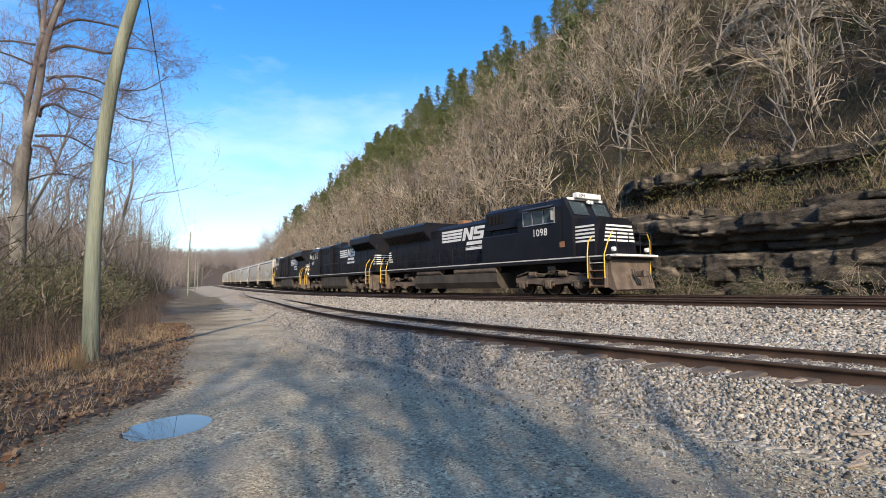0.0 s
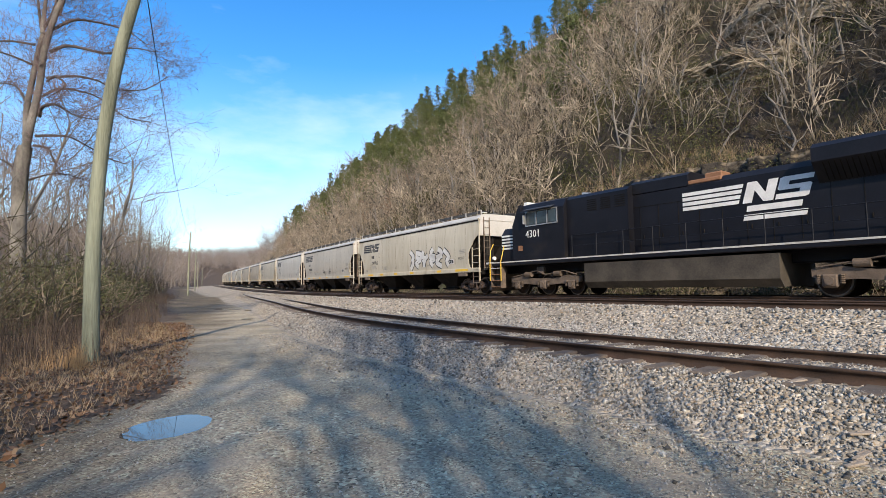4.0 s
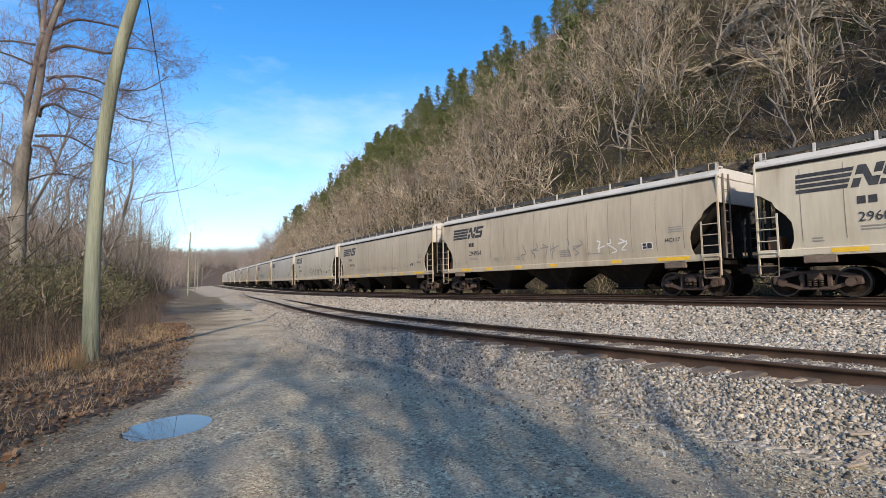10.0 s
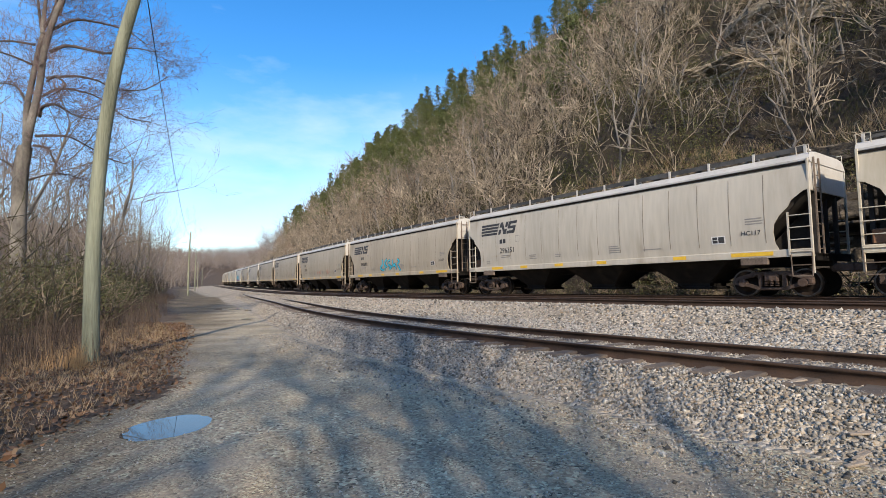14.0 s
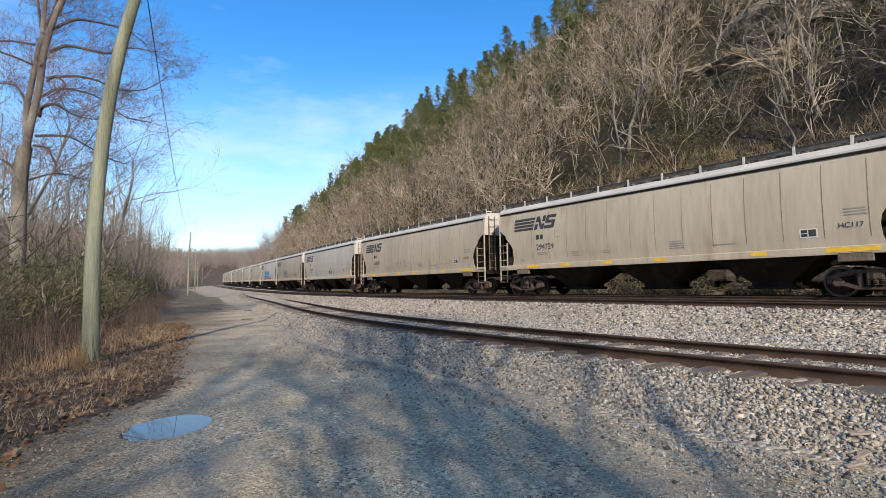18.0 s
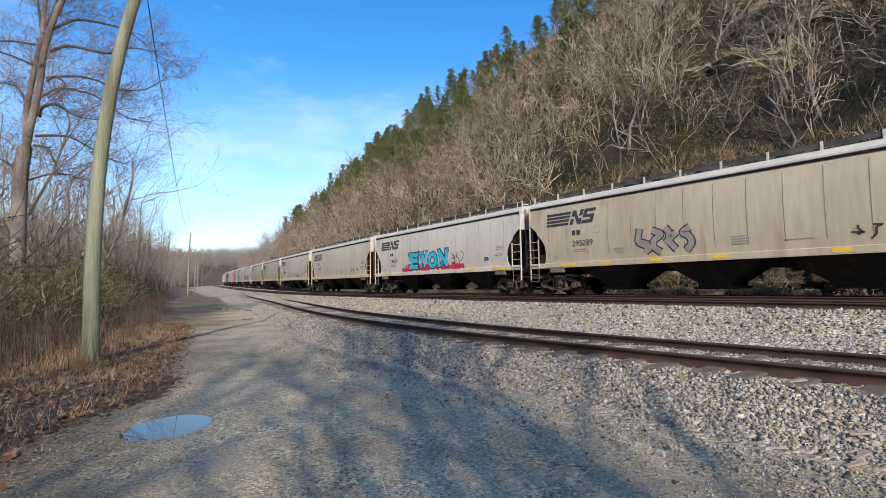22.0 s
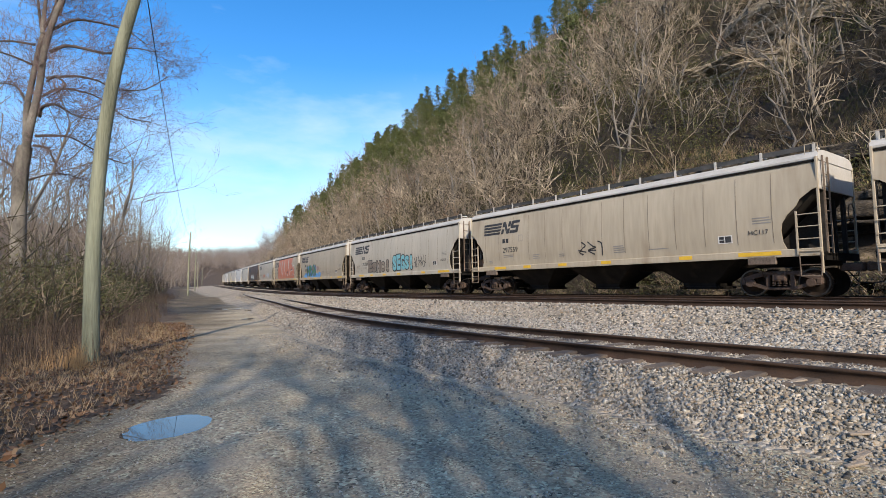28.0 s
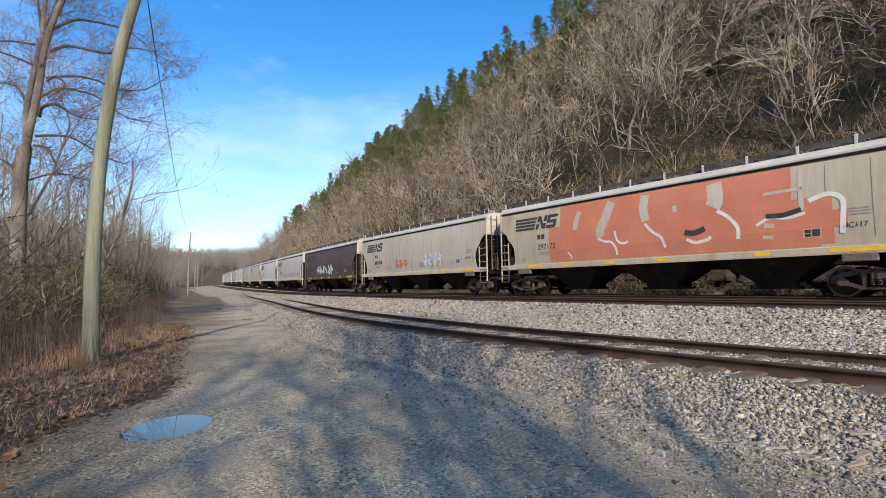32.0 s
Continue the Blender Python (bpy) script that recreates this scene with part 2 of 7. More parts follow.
M["thicket"] = material("thicket canes", (0.012, 0.009, 0.005), (0.13, 0.100, 0.058), 0.5, 2.0, 0.9, bump=0, spread=(0.38, 0.72), fine_mix=0.5, third=(0.045, 0.048, 0.016), third_at=(0.50, 0.66), third_scale=0.22)
M["needle"] = island_material("pine needles", [(0.040, 0.058, 0.018), (0.125, 0.145, 0.044), (0.075, 0.096, 0.028), (0.18, 0.185, 0.066)], 0.7, 3, 0)
M["scrub"] = island_material("hillside scrub", [(0.035, 0.036, 0.010), (0.135, 0.132, 0.042), (0.07, 0.075, 0.020), (0.19, 0.16, 0.062)], 0.7, 3, 0)
M["evergreen"] = island_material("evergreen leaves", [(0.034, 0.040, 0.015), (0.10, 0.102, 0.042), (0.060, 0.066, 0.024), (0.145, 0.135, 0.062)], 0.6, 3, 0)
M["drygrass"] = island_material("dry grass", [(0.0451, 0.0328, 0.0254), (0.107, 0.0771, 0.0582), (0.0697, 0.05, 0.0385), (0.164, 0.123, 0.0902)], 0.9, 5, 0)
# dark end raised above that of plain twigs: distance haze put into the colour
M["farwood"] = material("far bare woods", (0.11, 0.088, 0.076), (0.31, 0.26, 0.225), 0.12, 0.9, 0.9, bump=0, spread=(0.36, 0.66), fine_mix=0.5)
M["gold"] = island_material("golden straw", [(0.34, 0.21, 0.10), (0.48, 0.31, 0.15)], 0.9, 5, 0)
M["straw"] = island_material("straw", [(0.22, 0.16, 0.095), (0.36, 0.27, 0.165), (0.28, 0.20, 0.12)], 0.9, 5, 0)
M["leaf"] = island_material("fallen leaves", [(0.10, 0.050, 0.026), (0.19, 0.108, 0.060), (0.14, 0.078, 0.042), (0.27, 0.185, 0.115), (0.07, 0.042, 0.025)], 0.85, 9, 0)
M["pole"] = material("weathered utility pole", (0.095, 0.10, 0.065), (0.32, 0.33, 0.235), 2.2, 30, 0.9, bump=0.9, dist=0.015, stretch=(2, 2, 0.12), spread=(0.3, 0.72))
M["wire"] = material("black cable", (0.012, 0.012, 0.012), (0.025, 0.025, 0.025), 5, 50, 0.6, bump=0)
M["water"] = material("puddle water", (0.012, 0.012, 0.011), (0.02, 0.019, 0.017), 2, 5, 0.02, bump=0.0, specular=0.5)
M["black"] = material("black paint", (0.006, 0.006, 0.008), (0.013, 0.013, 0.017), 1.0, 18, 0.42, bump=0.04, specular=0.22, third=(0.028, 0.024, 0.019), third_at=(0.58, 0.82), third_scale=0.7)
M["tankdust"] = material("dusty fuel tank", (0.018, 0.015, 0.011), (0.085, 0.070, 0.052), 1.2, 22, 0.8, bump=0.2)
# underframe black: soot, with the shade beneath the cars put into the colour
M["blackdull"] = material("underframe soot and painted shade", (0.005, 0.0045, 0.004), (0.017, 0.0145, 0.012), 2, 30, 0.9, bump=0.3, specular=0.15, third=(0.028, 0.021, 0.015), third_at=(0.55, 0.78), third_scale=1.5)
M["truck"] = material("grimy truck casting", (0.022, 0.015, 0.012), (0.115, 0.078, 0.060), 2.5, 30, 0.9, 0.0, 0.4)
M["ladder"] = material("rusty grimy ladder iron", (0.050, 0.036, 0.027), (0.24, 0.185, 0.14), 1.3, 20, 0.85, 0.0, 0.2)
M["seamgrime"] = material("brown seam grime", (0.13, 0.10, 0.07), (0.30, 0.25, 0.185), 1.5, 12, 0.8, bump=0)
M["locotruck"] = material("brown dusty truck casting", (0.045, 0.034, 0.026), (0.17, 0.125, 0.09), 2.5, 30, 0.85, 0.0, 0.4)
M["wheel"] = material("wheel steel", (0.007, 0.005, 0.004), (0.030, 0.020, 0.014), 3, 20, 0.8, 0.0, 0.2, specular=0.2)
M["tread"] = material("worn wheel tread", (0.08, 0.07, 0.06), (0.20, 0.18, 0.16), 3, 20, 0.3, 1.0, 0.05)
M["white"] = material("white paint", (0.55, 0.53, 0.49), (0.78, 0.76, 0.71), 2, 20, 0.5, bump=0.05)
M["yellow"] = material("yellow paint", (0.60, 0.36, 0.03), (0.78, 0.50, 0.05), 3, 20, 0.5, bump=0.05)
M["glass"] = material("dark cab glass", (0.02, 0.03, 0.035), (0.05, 0.07, 0.08), 1, 5, 0.06, bump=0, specular=0.9)
M["lamp"] = material("headlight lens", (0.7, 0.7, 0.66), (0.85, 0.85, 0.8), 2, 10, 0.15, bump=0)
M["letter"] = material("black lettering", (0.02, 0.02, 0.022), (0.06, 0.06, 0.06), 3, 30, 0.6, bump=0)
M["faded"] = material("faded stencil", (0.20, 0.19, 0.175), (0.32, 0.30, 0.275), 3, 30, 0.7, bump=0)
M["steel"] = material("galvanised steel", (0.30, 0.30, 0.30), (0.45, 0.45, 0.44), 5, 40, 0.5, 0.6, 0.1)
M["grating"] = material("roof grating", (0.03, 0.03, 0.03), (0.12, 0.115, 0.105), 2, 60, 0.7, 0.2, 0.5)
M["roofpaint"] = material("pale roof paint", (0.37, 0.35, 0.31), (0.54, 0.515, 0.47), 0.8, 12, 0.55, bump=0.05, third=(0.36, 0.31, 0.25), third_at=(0.60, 0.8), third_scale=1.2)
HOPPER_PAINT = []
for i, (a, b) in enumerate([((0.40, 0.35, 0.255), (0.58, 0.525, 0.41)), ((0.34, 0.285, 0.205), (0.50, 0.43, 0.32)), ((0.44, 0.41, 0.345), (0.61, 0.57, 0.485)),
                            ((0.33, 0.28, 0.205), (0.49, 0.42, 0.315)), ((0.38, 0.345, 0.28), (0.54, 0.49, 0.40)), ((0.53, 0.52, 0.485), (0.69, 0.675, 0.63))]):
    HOPPER_PAINT.append(material("hopper paint", a, b, 0.45, 7, 0.6, bump=0.05, dist=0.004, stretch=(1, 1, 0.12), spread=(0.30, 0.70), fine_mix=0.42,
                                 third=(a[0] * 0.60, a[1] * 0.50, a[2] * 0.40), third_at=(0.57, 0.80), third_scale=1.1))
M["red"] = material("orange-red spray paint", (0.47, 0.15, 0.085), (0.60, 0.23, 0.14), 0.8, 12, 0.6, bump=0.05)
M["brown"] = material("brown hopper paint", (0.06, 0.042, 0.034), (0.12, 0.085, 0.07), 0.6, 12, 0.6, bump=0.08)
M["cyan"] = material("cyan spray paint", (0.02, 0.36, 0.50), (0.06, 0.55, 0.70), 1.5, 12, 0.55, bump=0)
M["blue"] = material("sky blue spray paint", (0.10, 0.30, 0.62), (0.17, 0.42, 0.78), 1.5, 12, 0.55, bump=0)
M["navy"] = material("dark blue spray outline", (0.012, 0.018, 0.05), (0.03, 0.04, 0.09), 1.5, 12, 0.55, bump=0)
M["teal"] = material("pale teal spray paint", (0.16, 0.42, 0.47), (0.26, 0.54, 0.58), 1.5, 12, 0.55, bump=0)
M["taupe"] = material("taupe spray paint", (0.20, 0.165, 0.13), (0.30, 0.25, 0.20), 1.5, 12, 0.6, bump=0)
M["green"] = material("green spray paint", (0.04, 0.18, 0.11), (0.08, 0.28, 0.18), 1.5, 12, 0.55, bump=0)
M["crimson"] = material("crimson spray paint", (0.42, 0.02, 0.05), (0.60, 0.05, 0.09), 1.5, 12, 0.55, bump=0)
M["maroon"] = material("maroon spray line", (0.17, 0.02, 0.05), (0.25, 0.04, 0.08), 1.5, 12, 0.55, bump=0)
M["wood"] = material("splintered wood", (0.16, 0.12, 0.085), (0.40, 0.33, 0.25), 4, 40, 0.9, bump=0.6)
M["rust"] = material("rust streaks", (0.16, 0.075, 0.035), (0.30, 0.15, 0.08), 3, 20, 0.85, bump=0.2)


# ---- mesh tools ----
class Shape:
    """Collects vertices and faces of one mesh."""

    def __init__(self):
        self.v, self.f = [], []

    def add(self, verts, faces):
        k = len(self.v)
        self.v.extend(tuple(p) for p in verts)
        self.f.extend(tuple(i + k for i in q) for q in faces)
        return self

    def box(self, x, y, z, sx, sy, sz, bev=0.0, turn=None):
        """A box round its centre; bev chamfers its edges."""
        hx, hy, hz = sx / 2, sy / 2, sz / 2
        b = min(bev, hx * 0.9, hy * 0.9, hz * 0.9)
        if b <= 0:
            pts = [(i * hx, j * hy, k * hz) for k in (-1, 1) for j in (-1, 1) for i in (-1, 1)]
            faces = [(0, 2, 3, 1), (4, 5, 7, 6), (0, 1, 5, 4), (2, 6, 7, 3), (0, 4, 6, 2), (1, 3, 7, 5)]
        else:
            pts, key = [], {}
            for i in (-1, 1):
                for j in (-1, 1):
                    for k in (-1, 1):
                        for a in range(3):
                            key[(i, j, k, a)] = len(pts)
                            q = [i * (hx - b), j * (hy - b), k * (hz - b)]
                            q[a] = (i * hx, j * hy, k * hz)[a]
                            pts.append(tuple(q))
            faces = []
            for a in range(3):
                u, w = (a + 1) % 3, (a + 2) % 3
                for s in (-1, 1):
                    ring = []
                    for p, q in ((-1, -1), (1, -1), (1, 1), (-1, 1)):
                        c = [0, 0, 0]
                        c[a], c[u], c[w] = s, p, q
                        ring.append(key[(*c, a)])
                    faces.append(tuple(ring if s > 0 else ring[::-1]))
                for p in (-1, 1):
                    for q in (-1, 1):
                        lo, hi = [0, 0, 0], [0, 0, 0]
                        lo[u], lo[w], lo[a] = p, q, -1
                        hi[u], hi[w], hi[a] = p, q, 1
                        ring = [key[(*lo, u)], key[(*hi, u)], key[(*hi, w)], key[(*lo, w)]]
                        faces.append(tuple(ring if p * q < 0 else ring[::-1]))
            for i in (-1, 1):
                for j in (-1, 1):
                    for k in (-1, 1):
                        ring = [key[(i, j, k, a)] for a in range(3)]
                        faces.append(tuple(ring if i * j * k > 0 else ring[::-1]))
        if turn is not None:
            pts = [turn @ Vector(p) for p in pts]
        return self.add([(p[0] + x, p[1] + y, p[2] + z) for p in pts], faces)

    def rod(self, a, b, r, r2=None, n=8, cap=True):
        """A round bar from a to b."""
        a, b = Vector(a), Vector(b)
        r2 = r if r2 is None else r2
        d = (b - a).normalized()
        u = d.orthogonal().normalized()
        w = d.cross(u)
        pts = []
        for c, rr in ((a, r), (b, r2)):
            for i in range(n):
                t = 2 * math.pi * i / n
                pts.append(c + (u * math.cos(t) + w * math.sin(t)) * rr)
        faces = [(i, (i + 1) % n, n + (i + 1) % n, n + i) for i in range(n)]
        if cap:
            faces += [tuple(range(n))[::-1], tuple(range(n, 2 * n))]
        return self.add(pts, faces)

    def path(self, pts, r, n=6):
        for a, b in zip(pts, pts[1:]):
            self.rod(a, b, r, n=n)
        return self

    def prism(self, poly, y0, y1):
        """An outline in x and z (counter-clockwise seen from -y) drawn out along y."""
        k = len(poly)
        pts = [(x, y0, z) for x, z in poly] + [(x, y1, z) for x, z in poly]
        faces = [tuple(range(k)), tuple(range(k, 2 * k))[::-1]]
        faces += [((i + 1) % k, i, k + i, k + (i + 1) % k) for i in range(k)]
        return self.add(pts, faces)

    def bar(self, poly, x0, x1):
        """An outline in y and z drawn out along x."""
        k = len(poly)
        pts = [(x0, y, z) for y, z in poly] + [(x1, y, z) for y, z in poly]
        faces = [tuple(range(k))[::-1], tuple(range(k, 2 * k))]
        faces += [(i, (i + 1) % k, k + (i + 1) % k, k + i) for i in range(k)]
        return self.add(pts, faces)

    def mesh(self, name, mat, smooth=False):
        me = bpy.data.meshes.new(name)
        me.from_pydata(self.v, [], self.f)
        me.materials.append(mat)
        if smooth:
            me.polygons.foreach_set("use_smooth", [True] * len(me.polygons))
        me.update()
        return me


def part(name, shape, mat, parent, label="", smooth=False):
    """One mesh object under a thing or under a part."""
    me = shape if isinstance(shape, bpy.types.Mesh) else shape.mesh(name, mat, smooth)
    ob = new(name, me)
    ob.parent = parent
    return tagged(ob, label) if label else ob


def array_mesh(name, verts, faces, mat, smooth=False):
    """A mesh from arrays of points and of faces with one number of corners."""
    verts, faces = np.asarray(verts, np.float32), np.asarray(faces, np.int32)
    me = bpy.data.meshes.new(name)
    k = faces.shape[1]
    me.vertices.add(len(verts))
    me.vertices.foreach_set("co", verts.ravel())
    me.loops.add(faces.size)
    me.loops.foreach_set("vertex_index", faces.ravel())
    me.polygons.add(len(faces))
    me.polygons.foreach_set("loop_start", np.arange(len(faces), dtype=np.int32) * k)
    if smooth:
        me.polygons.foreach_set("use_smooth", np.ones(len(faces), bool))
    me.materials.append(mat)
    me.update()
    me.validate()
    return me


def tubes(segs, n):
    """Points and faces of n-sided tubes for rows (x0, y0, z0, x1, y1, z1, r0, r1)."""
    s = np.asarray(segs, float)
    a, b = s[:, :3], s[:, 3:6]
    d = b - a
    d /= np.linalg.norm(d, axis=1)[:, None] + 1e-9
    ref = np.where(np.abs(d[:, 2:3]) < 0.9, [[0, 0, 1.0]], [[1.0, 0, 0]])
    u = np.cross(d, ref)
    u /= np.linalg.norm(u, axis=1)[:, None] + 1e-9
    w = np.cross(d, u)
    t = np.arange(n) * 2 * np.pi / n
    ring = u[:, None, :] * np.cos(t)[None, :, None] + w[:, None, :] * np.sin(t)[None, :, None]
    v = np.concatenate([a[:, None] + ring * s[:, 6, None, None], b[:, None] + ring * s[:, 7, None, None]], 1).reshape(-1, 3)
    i = np.arange(n)
    q = np.stack([i, (i + 1) % n, n + (i + 1) % n, n + i], 1)
    f = (q[None] + (np.arange(len(s)) * 2 * n)[:, None, None]).reshape(-1, 4)
    return v, f


def spikes(segs):
    """Points and faces of three-sided tapering twigs for the same rows, each drawn out a little past its end."""
    s = np.asarray(segs, float)
    a, b = s[:, :3], s[:, 3:6]
    e = b + (b - a) * 0.55
    d = (b - a) / (np.linalg.norm(b - a, axis=1)[:, None] + 1e-9)
    ref = np.where(np.abs(d[:, 2:3]) < 0.9, [[0, 0, 1.0]], [[1.0, 0, 0]])
    u = np.cross(d, ref)
    u /= np.linalg.norm(u, axis=1)[:, None] + 1e-9
    w = np.cross(d, u)
    r = s[:, 6, None]
    v = np.stack([a + u * r, a - u * r * 0.5 + w * r * 0.87, a - u * r * 0.5 - w * r * 0.87, e], 1).reshape(-1, 3)
    q = np.array([(0, 1, 3), (1, 2, 3), (2, 0, 3)])
    return v, (q[None] + (np.arange(len(s)) * 4)[:, None, None]).reshape(-1, 3)


def branches(name, segs, thin, mat):
    """One mesh of many branches: round where they are thick, tapering spikes where they are thin."""
    s = np.asarray(segs, float)
    v1, f1 = tubes(s[s[:, 6] >= thin], 4)
    v2, f2 = spikes(s[s[:, 6] < thin])
    f1 = np.concatenate([f1[:, [0, 1, 2]], f1[:, [0, 2, 3]]])
    return array_mesh(name, np.concatenate([v1, v2]), np.concatenate([f1, f2 + len(v1)]), mat)


def lump(x, y, seed=0):
    """Smooth value noise on arrays, 0 to 1."""
    xi, yi = np.floor(x).astype(np.int64), np.floor(y).astype(np.int64)
    fx, fy = x - xi, y - yi
    fx, fy = fx * fx * (3 - 2 * fx), fy * fy * (3 - 2 * fy)

    def h(a, b):
        k = (a * 374761393 + b * 668265263 + seed * 974711) & 0x7FFFFFFF
        k = ((k ^ (k >> 13)) * 1274126177) & 0x7FFFFFFF
        return ((k ^ (k >> 16)) & 0xFFFF) / 65535.0
    return (h(xi, yi) * (1 - fx) + h(xi + 1, yi) * fx) * (1 - fy) + (h(xi, yi + 1) * (1 - fx) + h(xi + 1, yi + 1) * fx) * fy


def lumps(x, y, seed=0, octaves=4):
    z, a = 0, 0.5
    for k in range(octaves):
        z = z + a * lump(x * 2 ** k, y * 2 ** k, seed + k)
        a /= 2
    return z


# ---- the lines of the tracks ----
STEP = 0.5


def line(x0, y0, heading, knots, bends, lo, hi):
    """Points and headings of a curve, by its distance s from (x0, y0)."""
    s = np.arange(lo, hi + STEP / 2, STEP)
    k = np.interp(s, knots, bends)
    h = np.concatenate([[0], np.cumsum((k[1:] + k[:-1]) / 2 * STEP)])
    i0 = int(round(-lo / STEP))
    h = h - h[i0] + heading
    x = np.concatenate([[0], np.cumsum((np.cos(h[1:]) + np.cos(h[:-1])) / 2 * STEP)])
    y = np.concatenate([[0], np.cumsum((np.sin(h[1:]) + np.sin(h[:-1])) / 2 * STEP)])
    return s, x - x[i0] + x0, y - y[i0] + y0, h


MAIN = line(9.555, 20.446, -0.9463, [-320, -220, -150, -120, -60, -30, -10, 40], [0.0, 0.0007, 0.0002, -0.0001, 0.00068, 0.00333, 0.00279, 0.00137], -1100, 700)
SIDE = line(4.485, 6.449, -0.8763, [-80, -45, -32, -20, -8, 5, 12], [0.006, 0.0, -0.004, 0.00557, 0.01622, 0.01869, 0.0], -78.5, 60)
RAIL_Z, SIDE_Z, GAP = 0.969, 0.565, 4.63


def climb(s):
    """How far the line and the valley have risen at a distance back along it."""
    return 0.006 * (np.sqrt((s + 35) ** 2 + 400) - (s + 35))


def spot(track, s, off=0.0):
    """A place on a track: x, y and heading; off is metres to the right of the way of travel."""
    x, y, h = (np.interp(s, track[0], a) for a in track[1:])
    return x + off * np.sin(h), y - off * np.cos(h), h


def beside(track, x, y):
    """The distance along a track and to its right, of arrays of places."""
    x, y = np.ravel(x), np.ravel(y)
    tx, ty, th = track[1][::8], track[2][::8], track[3][::8]
    s, d = np.empty(len(x)), np.empty(len(x))
    for i in range(0, len(x), 4000):
        a, b = x[i:i + 4000, None] - tx, y[i:i + 4000, None] - ty
        k = np.argmin(a * a + b * b, axis=1)
        r = np.arange(len(k))
        al = a[r, k] * np.cos(th[k]) + b[r, k] * np.sin(th[k])
        s[i:i + 4000] = track[0][::8][k] + al
        d[i:i + 4000] = a[r, k] * np.sin(th[k]) - b[r, k] * np.cos(th[k])
    return s, d


def smooth(e0, e1, x):
    t = np.clip((x - e0) / (e1 - e0), 0, 1)
    return t * t * (3 - 2 * t)


def terrain(x, y):
    """Heights and surface kinds (0 soil, 1 verge, 2 road, 3 ballast) of arrays of places."""
    s, d = beside(MAIN, x, y)
    ss, ds = beside(SIDE, x, y)
    x, y = np.ravel(x), np.ravel(y)
    n1 = lumps(x * 0.5, y * 0.5, 3)
    n2 = lumps(x * 3.0, y * 3.0, 9, 3)
    bed = RAIL_Z - 0.185 - np.clip(d - GAP - 1.75, 0, 1.25) * 0.34 - np.maximum(0, -d - 1.9) * 0.5
    siding = SIDE_Z - 0.165 - np.maximum(0, ds - 1.30) * 0.44 + 0.030 * (np.abs(ds) < 0.70)
    bed = np.where((ds > -0.9) & (ss > -78.5) & (d > GAP + 2), -9, bed)
    bed = np.where((ss <= -78.5) & (d > GAP + 3.0), bed - (d - GAP - 3.0) * 0.4, bed)
    siding = np.where((ds < -0.9), np.minimum(siding, 0.38), siding)
    siding = np.where(d < GAP + 2.0, -9, siding)
    siding = np.where((ss < -78.5) | (ss > 55), -9, siding)
    low = np.full(len(x), 0.0) + (n2 - 0.45) * 0.02 + (n1 - 0.45) * 0.05
    hollow = 1 - smooth(0.55, 1.15, np.hypot((x + 3.12) / 0.46, (y - 5.84) / 0.60))
    low = low * (1 - hollow) - 0.05 * hollow
    z = np.maximum(np.maximum(bed, siding), low)
    kind = np.where((np.maximum(bed, siding) > low + 0.02 * (n2 - 0.3)) & (d > -3.2), 3, 2)
    # the verge and wood on the far side of the road
    edge = road_edge(s) + (n1 - 0.45) * 1.4 + (n2 - 0.45) * 0.35
    off = d - edge
    z = np.where(off > 0, low + smooth(0, 1.5, off) * 0.10 + (n1 - 0.4) * 0.35 * smooth(0.3, 4, off) - smooth(6, 30, off) * 0.8, z)
    kind = np.where(off > 0, 1, kind)
    kind = np.where(off > 8, 0, kind)
    z = z + np.where(d > 0, smooth(38, 200, off) * 40 * (0.6 + 0.6 * lumps(x / 90, y / 90, 21)), 0)
    # the hill behind the tracks
    u = -d - 6.2 + (lumps(s / 7, s * 0, 31) - 0.45) * 1.6
    cliff = smooth(-34, -18, s) * 4.3 * smooth(0.0, 0.9, u) * (0.85 + 0.3 * lumps(s / 6, s * 0, 5))
    n3 = lumps(x / 12, y / 12, 40)
    end = smooth(-390, -290, s)
    ramp = np.maximum(0, u - 0.6 - 1.2 * smooth(-34, -18, s))
    hill = cliff + (1.01 * np.minimum(ramp, 64) + 0.35 * np.clip(ramp - 64, 0, 60)) * end
    hill = hill + (n3 - 0.45) * 5 * smooth(2, 15, u) + (n2 - 0.45) * 0.25 * smooth(0.5, 3, u)
    ditch = np.maximum(bed, 0.15 + (n2 - 0.45) * 0.1)
    back = np.where(u > 0, np.maximum(hill, 0) + 0.15, ditch)
    z = np.where(d < -2.0, back, z)
    kind = np.where(d < -3.2, 0, np.where(s < -235, 1, kind))
    kind = np.where(s < -260, 1, kind)
    # the end of the valley
    z = z + smooth(260, 620, -s) * 33 * (0.7 + 0.5 * lumps(x / 120, y / 120, 60)) * smooth(-40, 40, d + 60)
    return z + climb(s), kind


def road_edge(s):
    """How far from the main line the verge of the road begins."""
    return np.interp(s, [-300, -78, -21, -6.7, -1.5, 2, 4, 12, 40], [11.4, 12.8, 15.0, 16.9, 17.9, 18.5, 20.0, 22.6, 24])


def ground_z(x, y):
    return float(terrain(np.array([x], float), np.array([y], float))[0][0])


# ---- ground ----
def spread_axis(lo, hi, fine_lo, fine_hi, step, grow):
    a = list(np.arange(fine_lo, fine_hi + step / 2, step))
    k = step
    while a[-1] < hi:
        k *= grow
        a.append(a[-1] + k)
    k = step
    while a[0] > lo:
        k *= grow
        a.insert(0, a[0] - k)
    return np.array(a)


